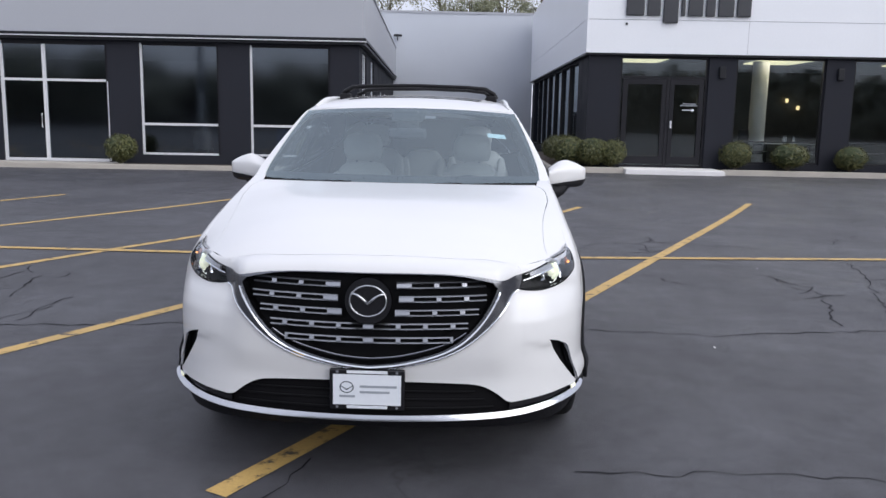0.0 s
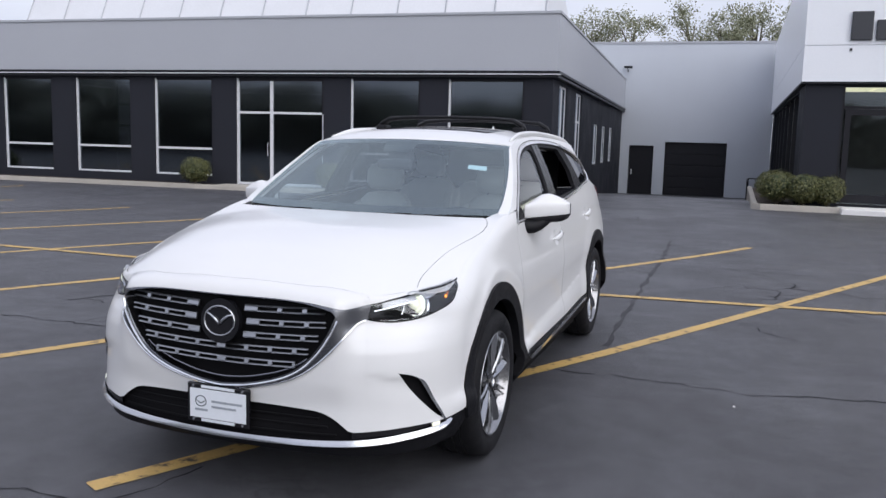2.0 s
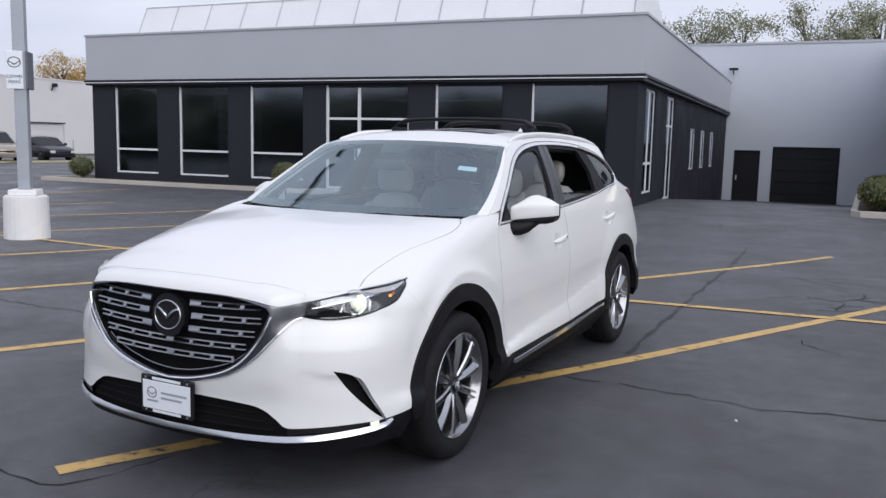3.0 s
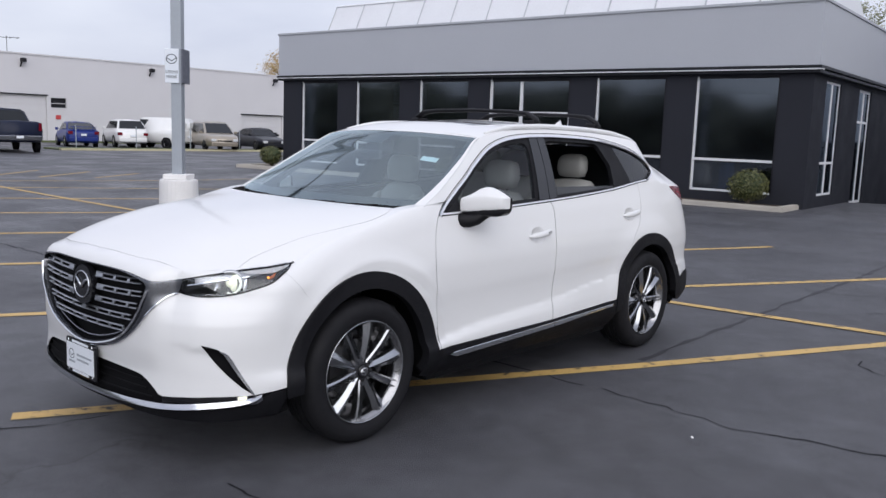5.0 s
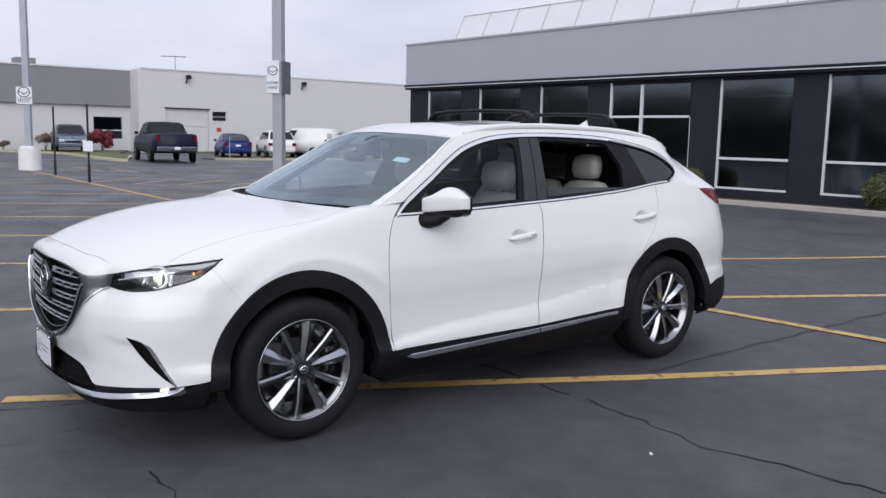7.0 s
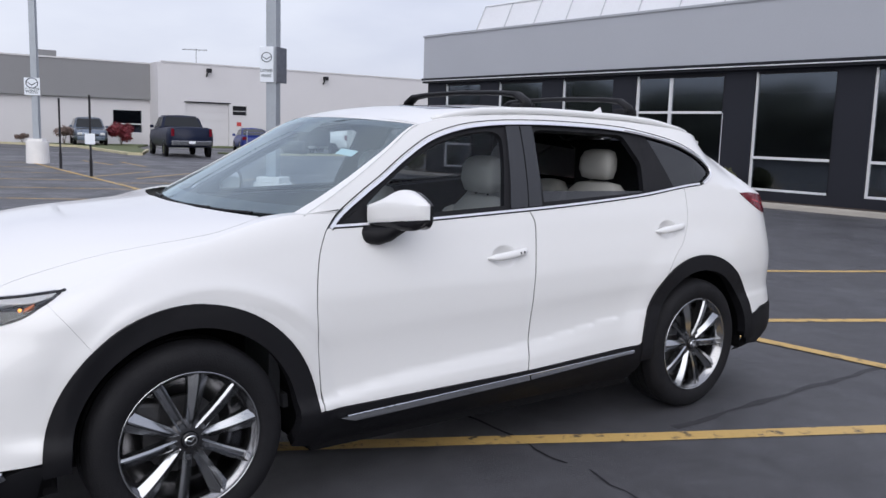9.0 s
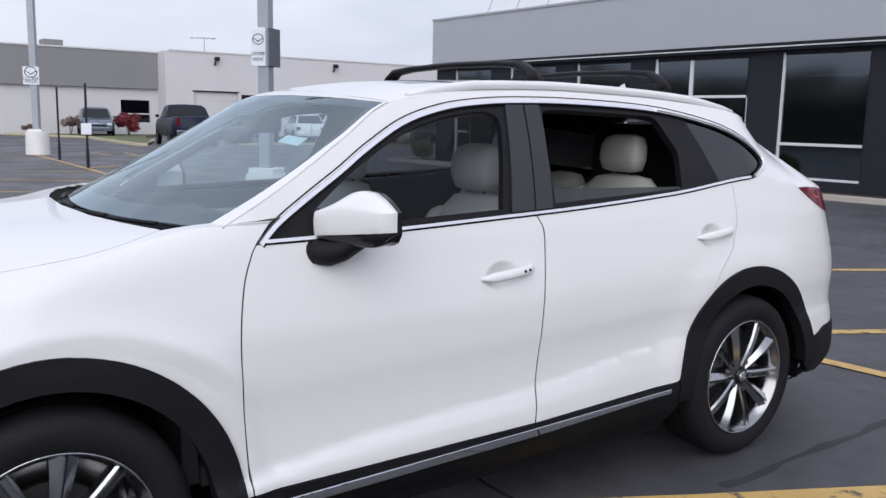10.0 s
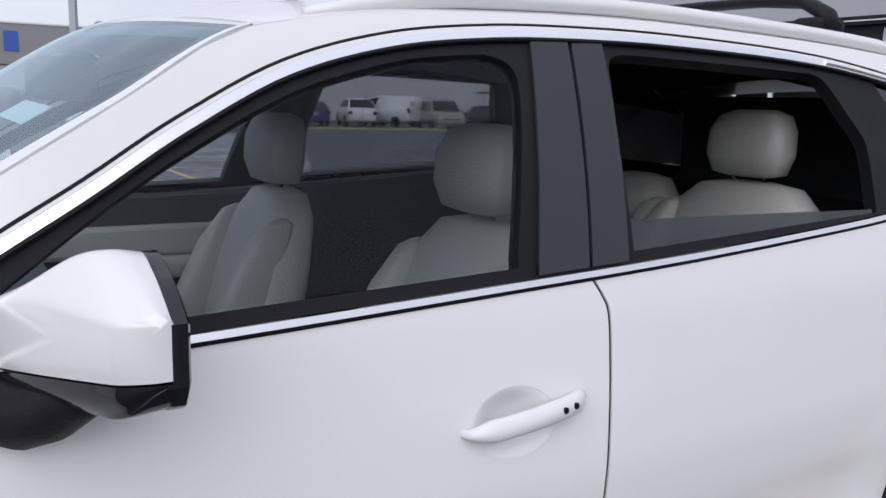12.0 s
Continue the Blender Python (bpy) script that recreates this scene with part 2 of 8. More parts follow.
# ---- building helpers ----
def mesh_of(bm, name, material, smooth=False):
    me = bpy.data.meshes.new(name)
    bm.to_mesh(me)
    bm.free()
    me.materials.append(material)
    if smooth:
        me.shade_smooth()
    return me


def part(name, bm, material, parent, label="", smooth=False):
    if isinstance(bm, list):
        return [part(name, b, material, parent, label, smooth) for b in bm][0]
    ob = new(name, mesh_of(bm, name, material, smooth))
    ob.parent = parent
    return tagged(ob, label)


def thing(name, label, category, group="", kind="", at=None):
    ob = new(name)
    ob.empty_display_size = 0.2
    if at is not None:
        ob.matrix_basis = at
    return tagged(ob, label, category, group, kind)


def box(bm, x0, x1, y0, y1, z0, z1, m=None, bevel=0.0):
    made = bmesh.ops.create_cube(bm, size=1.0)["verts"]
    for v in made:
        v.co = Vector((x0 if v.co.x < 0 else x1, y0 if v.co.y < 0 else y1, z0 if v.co.z < 0 else z1))
    if bevel:
        edges = list({e for v in made for e in v.link_edges})
        made = bmesh.ops.bevel(bm, geom=edges, offset=bevel, segments=2, affect="EDGES", profile=0.5)["verts"]
    if m is not None:
        bmesh.ops.transform(bm, matrix=m, verts=made)
    return bm


def pieces(*rows, m=None, bevel=0.0):
    """A box each, to become a part each."""
    return [boxes(r, m=m, bevel=bevel) for r in rows]


def boxes(*rows, m=None, bevel=0.0):
    bm = bmesh.new()
    for r in rows:
        box(bm, *r, m=m, bevel=bevel)
    return bm


def tube(bm, points, radii, sides=8, caps=True):
    """A round bar along points, with a radius for each."""
    rings = []
    for i, p in enumerate(points):
        p = Vector(p)
        a = Vector(points[max(0, i - 1)])
        b = Vector(points[min(len(points) - 1, i + 1)])
        turn = (b - a).to_track_quat("Z", "Y").to_matrix()
        r = radii[i] if isinstance(radii, (list, tuple)) else radii
        rings.append([bm.verts.new(p + turn @ Vector((r * math.cos(k * math.tau / sides), r * math.sin(k * math.tau / sides), 0))) for k in range(sides)])
    for a, b in zip(rings, rings[1:]):
        for k in range(sides):
            bm.faces.new((a[k], a[(k + 1) % sides], b[(k + 1) % sides], b[k]))
    if caps:
        bm.faces.new(rings[0][::-1])
        bm.faces.new(rings[-1])
    return bm


def ease(t):
    t = min(1.0, max(0.0, t))
    return t * t * (3 - 2 * t)


def ground_height(x, y):
    """The lot rises a little to the showroom and falls away down the drive to the garage door."""
    rise = 0.14 * ease((y - 8.5) / 7.0) * ease((x + 34) / 10)
    fall = 0.96 * min(1.0, max(0.0, (y - 20.5) / 17.5)) * ease((x + 16) / 8) * ease((16 - x) / 8)
    return rise - fall


# ---- ground ----
def ground_sheet():
    bm = bmesh.new()
    xs = [-420, -200, -120, -80, -60, -50] + [-44 + 2 * i for i in range(33)] + [24, 32, 45, 70, 120, 200, 420]
    ys = [-420, -200, -100, -60, -30, -15, -8, 0, 4, 7] + [8.5 + 0.75 * i for i in range(44)] + [45, 55, 75, 110, 200, 420]
    grid = [[bm.verts.new((x, y, ground_height(x, y))) for x in xs] for y in ys]
    for a, b in zip(grid, grid[1:]):
        for k in range(len(xs) - 1):
            bm.faces.new((a[k], a[k + 1], b[k + 1], b[k]))
    ob = part("ground", bm, ASPHALT, None, "dark sealed asphalt car park, damp and cracked", True)
    return tagged(ob, category="ground", kind="structure")


ground_sheet()


def strip(name, points, width, material, lift, label, category):
    """A flat band that follows the ground along points."""
    bm = bmesh.new()
    rows = []
    for i, (x, y) in enumerate(points):
        a, b = points[max(0, i - 1)], points[min(len(points) - 1, i + 1)]
        d = Vector((b[0] - a[0], b[1] - a[1])).normalized()
        w = width[i] if isinstance(width, list) else width
        rows.append([bm.verts.new((x + s * d.y * w / 2, y - s * d.x * w / 2, ground_height(x, y) + lift)) for s in (-1, 1)])
    for a, b in zip(rows, rows[1:]):
        bm.faces.new((a[0], a[1], b[1], b[0]))
    ob = part(name, bm, material, None, label)
    return tagged(ob, category=category, kind="structure")


def between(a, b, step=0.8):
    n = max(2, int(math.dist(a, b) / step))
    return [(a[0] + (b[0] - a[0]) * i / n, a[1] + (b[1] - a[1]) * i / n) for i in range(n + 1)]


# stall lines cross the spine line aslant
for k in range(11):
    x0 = 2.42 - 2.90 * k - 0.03 * k * k
    far = 5.75 if k else 6.3
    near = 6.25
    a = (x0 - near / 2.06, 5.1 - near)
    b = (x0 + (far - 0.5) / 2.0, 5.1 + far - 0.7 + (0.0 if k else 0.5))
    bend = [(0.69, 1.53), (1.115, 2.36), (1.685, 3.555)] if k == 0 else []
    turns = [a] + bend + [(x0, 5.1) if k < 7 else (x0 - 0.35, 4.4)]
    near_part = [turns[0]] + [p for i in range(len(turns) - 1) for p in between(turns[i], turns[i + 1])[1:]]
    strip("parking_line", near_part + (between((x0, 5.1), b)[1:] if k < 7 else []), 0.115, YELLOW, 0.004, "worn yellow painted stall line on asphalt", "road marking")
for a, b in (((-21.3, 4.5), (-23.9, 6.9)), ((-20.3, 5.5), (-22.7, 7.8)), ((-19.6, 6.6), (-21.6, 8.9)), ((-19.0, 7.9), (-20.4, 9.9)), ((-31.9, 6.5), (-28.4, 6.8)), ((-30.7, 7.7), (-26.9, 7.6)), ((-18.6, 4.6), (-16.2, 13.0))):
    strip("hatch_line", between(a, b), 0.12, YELLOW, 0.005, "worn yellow hatching line on asphalt", "road marking")
strip("parking_spine_line", between((-30.5, 4.35), (-1.0, 4.66)) + between((-1.0, 4.66), (14.0, 6.54))[1:], 0.12, YELLOW, 0.008, "long yellow painted line across the stalls", "road marking")


def crack(points, width, seed):
    rng = random.Random(seed)
    path, widths = [], []
    for a, b in zip(points, points[1:]):
        for p in between(a, b, 0.09)[:-1]:
            path.append((p[0] + rng.uniform(-0.03, 0.03), p[1] + rng.uniform(-0.03, 0.03)))
            widths.append(width * rng.uniform(0.35, 1.5))
    strip("pavement_crack", path, widths, TAR, 0.003, "dark filled crack across the asphalt", "crack")
# ---- cracks ----
STAIN = surface("oil_darkened_asphalt", (0.041, 0.041, 0.046), 0.6, 0, 0.3, 2.0, 120.0, 0.3, spec=0.2)
crack([(-12.0, 1.0), (-6.0, 1.25), (-3.04, 1.39), (-2.43, 1.44), (-1.81, 1.58), (0.2, 1.72), (1.24, 1.76)], 0.016, 1)
crack([(1.24, 1.76), (1.72, 1.74), (2.2, 1.70), (2.56, 1.80), (3.10, 1.92), (3.56, 2.02), (5.5, 2.2), (9.0, 2.6)], 0.012, 2)
crack([(3.55, 3.24), (3.43, 2.67), (3.28, 2.35), (3.26, 2.02)], 0.014, 3)
crack([(4.58, 5.16), (4.39, 4.30), (4.12, 3.44), (3.94, 2.84), (3.70, 2.10)], 0.015, 4)
crack([(0.9, -0.80), (1.37, -0.77), (1.74, -0.71), (2.0, -0.76), (2.3, -0.75), (3.2, -0.84)], 0.009, 5)
crack([(-1.6, -1.45), (-0.92, -1.32), (-0.76, -1.27), (-0.45, -1.28), (-0.36, -1.05), (-0.28, -0.62)], 0.009, 6)
crack([(-3.46, 2.29), (-3.60, 2.74), (-3.71, 3.26)], 0.016, 7)
crack([(-2.97, 1.48), (-3.01, 1.88), (-2.96, 2.42)], 0.014, 8)
rng = random.Random(77)
for cx, cy, spread, count in ((2.25, 6.4, 0.7, 16), (4.3, 4.1, 0.6, 14), (-3.6, 2.6, 0.5, 7), (6.2, 7.2, 0.9, 10), (0.4, 13.0, 1.0, 10)):
    for _ in range(count):
        a = (cx + rng.gauss(0, spread), cy + rng.gauss(0, spread))
        t = rng.uniform(0, 6.3)
        n = rng.uniform(0.15, 0.5) * spread + 0.12
        b = (a[0] + n * math.cos(t), a[1] + n * math.sin(t))
        c = (b[0] + n * math.cos(t + rng.uniform(-1, 1)), b[1] + n * math.sin(t + rng.uniform(-1, 1)))
        crack([a, b, c], 0.013, rng.random())


def stain(points, width, seed):
    rng = random.Random(seed)
    path = []
    for a, b in zip(points, points[1:]):
        path += between(a, b, 0.14)[:-1]
    path = [(x + rng.uniform(-0.015, 0.015), y) for x, y in path]
    strip("pavement_stain", path, [width * rng.uniform(0.3, 1.4) for _ in path], STAIN, 0.002, "dark oily track along the asphalt", "stain")


stain([(1.10, 2.6), (1.06, 3.41), (1.04, 4.5), (1.0, 5.6), (0.97, 7.8), (0.85, 10.5)], 0.05, 1)
for k, (x, y, s) in enumerate(((2.10, 1.38, 0.009), (3.4, 4.6, 0.008))):
    bm = bmesh.new()
    bmesh.ops.create_icosphere(bm, subdivisions=1, radius=s, matrix=pose(x, y, s * 0.5, 20 * k, 30, 50 * k) @ Matrix.Diagonal((1.3, 1, 0.7, 1)))
    tagged(part("pebble", bm, WHITE_CONCRETE, None, "tiny pale pebble lying on the asphalt"), category="pebble", group="loose pebbles")
# ---- showroom with charcoal walls ----
A_AT = pose(-2.607, 16.56, 0, 0, 0, 4.18)
DOOR_U = (-8.97, -6.32)
A_WINDOWS = [(-16.92, -15.15), (-14.30, -12.40), (-11.60, -9.72), (-5.54, -3.60), (-2.83, -0.85)]
A_LEFT, A_BACK = -17.98, 21.9


def window_unit(parent, u0, u1, z0, z1, face, bars=(), name="window", frame_mat=None, glass=None, width=0.05, depth=0.09, turned=False, uprights=()):
    """A framed window in a wall: along u at v = face, or along v at u = face when turned."""
    frame_mat, glass = frame_mat or WHITE_FRAME, glass or GLASS_DARK
    m = Matrix.Rotation(radians(90), 4, "Z") if turned else Matrix()
    if turned:
        m = Matrix.Translation((face, 0, 0)) @ Matrix(((0, -1, 0, 0), (1, 0, 0, 0), (0, 0, 1, 0), (0, 0, 0, 1)))
        y0, y1 = 0.0, 0.035
    else:
        y0, y1 = face, face + depth
    w = width
    holder = new(name)
    holder.parent = parent
    holder["label"] = "tall fixed window with thin painted metal frame"
    part("jamb", boxes((u0, u0 + w, y0, y1, z0, z1), m=m), frame_mat, holder)
    part("jamb", boxes((u1 - w, u1, y0, y1, z0, z1), m=m), DARK_FRAME if frame_mat == WHITE_FRAME and not turned else frame_mat, holder)
    part("sill", boxes((u0 + w, u1 - w, y0, y1, z0, z0 + w), m=m), frame_mat, holder)
    part("head", boxes((u0 + w, u1 - w, y0, y1, z1 - w, z1), m=m), DARK_FRAME if frame_mat == WHITE_FRAME and not turned else frame_mat, holder)
    for z in bars:
        part("transom", boxes((u0 + w, u1 - w, y0, y1, z - 0.03, z + 0.03), m=m), frame_mat, holder)
    for u in uprights:
        part("mullion", boxes((u - 0.04, u + 0.04, y0 - 0.004, y1, z0 + w, z1 - w), m=m), frame_mat, holder)
    cols = [u0 + w, *uprights, u1 - w]
    levels = [z0 + w, *bars, z1 - w]
    for a, b in zip(cols, cols[1:]):
        for c, d in zip(levels, levels[1:]):
            pane = part("pane", boxes((a, b, (y0 + y1) / 2 - 0.004, (y0 + y1) / 2 + 0.004, c, d), m=m), glass, holder)
            pane.visible_shadow = False
    return holder


class Pieces(list):
    """Boxes that become one part each."""


def wall_run(spans, z0, z1, v0, v1, lo, hi, m=None):
    """Wall between u = lo and hi with openings (u0, u1, z0, z1), a piece for each pier, sill and lintel."""
    bm = Pieces()

    def box(bm, *r, m=None):
        bm.append(boxes(r, m=m))
    at = lo
    for a, b, c, d in sorted(spans):
        if a > at:
            box(bm, at, a, v0, v1, z0, z1, m=m)
        if c > z0:
            box(bm, a, b, v0, v1, z0, c, m=m)
        if d < z1:
            box(bm, a, b, v0, v1, d, z1, m=m)
        at = b
    if at < hi:
        box(bm, at, hi, v0, v1, z0, z1, m=m)
    return bm


TURN_V = Matrix(((0, -1, 0, 0), (1, 0, 0, 0), (0, 0, 1, 0), (0, 0, 0, 1)))


def showroom():
    b = thing("showroom_building", "long single-storey showroom, charcoal walls under a deep grey fascia", "building", at=A_AT)
    fr = [(u0, u1, 0.42, 3.15) for u0, u1 in A_WINDOWS] + [(*DOOR_U, 0.22, 3.15)]
    part("wall", wall_run(fr, -0.1, 3.2, 0.12, 0.37, A_LEFT + 0.12, -0.12), DARK_WALL, b, "charcoal painted front wall")
    side = [(1.15, 2.6, 0.40, 3.1), (4.45, 5.9, 0.06, 3.1), (9.6, 10.9, 0.86, 2.3), (12.5, 13.8, 0.86, 2.3), (15.6, 16.9, 0.86, 2.3)]
    part("wall", wall_run(side, -1.2, 3.2, 0.12, 0.37, 0.37, A_BACK, m=TURN_V), DARK_WALL, b, "charcoal painted side wall")
    part("wall", boxes((A_LEFT + 0.12, A_LEFT + 0.37, 0.37, A_BACK, -0.1, 3.2)), DARK_WALL, b, "charcoal painted end wall")
    part("fascia", pieces((A_LEFT, 0, 0, 0.3, 3.36, 4.74), (A_LEFT, A_LEFT + 0.3, 0.3, A_BACK, 3.36, 4.74), (-0.3, 0, 0.3, A_BACK, 3.36, 4.74)), GREY_PANEL, b, "deep smooth grey fascia band")
    part("coping", pieces((A_LEFT - 0.03, 0.03, -0.03, 0.33, 4.74, 4.80), (A_LEFT - 0.03, A_LEFT + 0.33, 0.33, A_BACK, 4.74, 4.80), (-0.33, 0.03, 0.33, A_BACK, 4.74, 4.80)), GREY_PANEL, b, "pale metal coping")
    part("gutter_trim", pieces((A_LEFT - 0.05, 0.05, -0.05, 0.25, 3.29, 3.36), (A_LEFT - 0.02, 0.02, -0.02, 0.25, 3.20, 3.262),
                              (-0.25, 0.05, 0.25, A_BACK, 3.29, 3.36), (-0.25, 0.02, 0.25, A_BACK, 3.20, 3.262)), BLACK_TRIM, b, "black stepped metal trim")
    part("trim_light_edge", boxes((A_LEFT - 0.06, 0.055, -0.056, 0.2, 3.264, 3.288)), WHITE_FRAME, b, "thin pale edge strip")
    part("roof", boxes((A_LEFT + 0.3, -0.3, 0.3, A_BACK, 4.3, 4.42)), ROOFING, b, "flat grey roof")
    for u0, u1 in A_WINDOWS:
        window_unit(b, u0, u1, 0.42, 3.15, 0.17, (1.18,))
    window_unit(b, *DOOR_U, 0.22, 3.15, 0.17, (2.22,), name="entrance_door", uprights=(-7.90,), width=0.07)
    part("door_handle", tube(bmesh.new(), [(-7.98, 0.13, 1.05), (-7.98, 0.10, 1.08), (-7.98, 0.10, 1.36), (-7.98, 0.13, 1.39)], 0.014), WHITE_FRAME, b, "pale pull handle")
    part("door_stile", boxes((DOOR_U[1] - 0.05, DOOR_U[1] - 0.02, 0.165, 0.17, 0.24, 2.2)), WHITE_FRAME, b, "thin pale edge of the door leaf")
    window_unit(b, 1.15, 2.6, 0.40, 3.1, -0.17, (1.18,), turned=True, uprights=(1.9,))
    window_unit(b, 4.45, 5.9, 0.06, 3.1, -0.17, (2.25,), turned=True, name="side_door", uprights=(5.2,), width=0.07)
    for v in (9.6, 12.5, 15.6):
        window_unit(b, v, v + 1.3, 0.86, 2.3, -0.15, (), turned=True, uprights=(v + 0.65,))
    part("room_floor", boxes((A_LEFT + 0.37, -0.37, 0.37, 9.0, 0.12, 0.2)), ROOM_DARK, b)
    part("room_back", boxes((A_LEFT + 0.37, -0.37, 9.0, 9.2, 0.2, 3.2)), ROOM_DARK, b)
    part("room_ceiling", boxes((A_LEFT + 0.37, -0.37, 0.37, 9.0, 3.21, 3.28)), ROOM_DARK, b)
    # sloped skylight along the roof
    lo, hi = A_LEFT + 0.2, -0.7
    bm = bmesh.new()
    rows = [(2.0, 4.80), (2.55, 6.02), (5.5, 6.10), (7.3, 4.9)]
    ins = (0.0, 0.05, 0.05, 0.0)
    line = [[bm.verts.new((e, v, z)) for v, z in rows] for e in (lo, hi)]
    for i, s in enumerate(ins):
        line[0][i].co.x += s
        line[1][i].co.x -= s
    for i in range(3):
        bm.faces.new((line[0][i], line[1][i], line[1][i + 1], line[0][i + 1]))
    bm.faces.new(line[0])
    bm.faces.new(line[1][::-1])
    part("skylight", bm, SKYLIGHT, b, "sloped milky white skylight")
    n = 12
    for i in range(n + 1):
        u = lo + 0.02 + (hi - lo - 0.04) * i / n
        t = lo + 0.05 + (hi - lo - 0.1) * i / n
        part("skylight_rib", tube(bmesh.new(), [(u, 1.985, 4.80), (t, 2.535, 6.02)], 0.022, 4), GREY_PANEL, b)
    part("skylight_ridge", tube(bmesh.new(), [(lo + 0.05, 2.55, 6.03), (hi - 0.05, 2.55, 6.03)], 0.04, 4), WHITE_FRAME, b)
    return b


showroom()


def garage_wing():
    b = thing("garage_wing", "tall pale grey rendered wing with a black roller door", "building", at=A_AT)
    holes = [(0.32, 1.50, -1.2, 1.58), (2.04, 4.93, -1.2, 1.78)]
    part("wall", wall_run(holes, -1.2, 6.5, A_BACK, A_BACK + 0.3, -12.0, 6.9), GREY_WALL, b, "pale grey rendered wall")
    part("coping", pieces((-12.0, 6.9, A_BACK - 0.04, A_BACK + 0.34, 6.5, 6.6)), GREY_PANEL, b)
    part("wall", boxes((-12.3, -12.0, A_BACK, A_BACK + 12, 4.4, 6.5)), GREY_WALL, b)
    part("roof", boxes((-12.0, 6.9, A_BACK + 0.3, A_BACK + 12, 6.1, 6.2)), ROOFING, b)
    door = part("roller_door", boxes((2.04, 4.93, A_BACK + 0.14, A_BACK + 0.18, -1.0, 1.78)), BLACK_TRIM, b, "black sectional roller door, shut")
    for i in range(5):
        z = -0.98 + 0.55 * i
        part("panel", boxes((2.07, 4.90, A_BACK + 0.11, A_BACK + 0.14, z, z + 0.51), bevel=0.01), DARK_FRAME, door)
    d = part("steel_door", boxes((0.36, 1.46, A_BACK + 0.10, A_BACK + 0.15, -0.9, 1.54), bevel=0.006), DARK_FRAME, b, "black steel personnel door, shut")
    part("door_handle", boxes((0.44, 0.50, A_BACK + 0.04, A_BACK + 0.10, 0.15, 0.4), bevel=0.01), WHITE_FRAME, d)
    part("door_frame", pieces((0.32, 0.36, A_BACK + 0.02, A_BACK + 0.2, -1.0, 1.58), (1.46, 1.50, A_BACK + 0.02, A_BACK + 0.2, -1.0, 1.58), (0.36, 1.46, A_BACK + 0.02, A_BACK + 0.2, 1.54, 1.58)), BLACK_TRIM, b)
    flood = part("flood_lamp", boxes((-0.1, 0.3, A_BACK - 0.5, A_BACK - 0.2, 5.3, 5.40), bevel=0.02), BLACK_TRIM, b, "small black wall flood lamp")
    part("lamp_arm", tube(bmesh.new(), [(0.07, A_BACK - 0.3, 5.32), (0.07, A_BACK + 0.02, 5.15)], 0.025), BLACK_TRIM, flood)
    return b


garage_wing()

# ---- white pavilion with glazed front ----
B_AT = pose(3.0, 18.15, 0, 0, 0, 1.2)


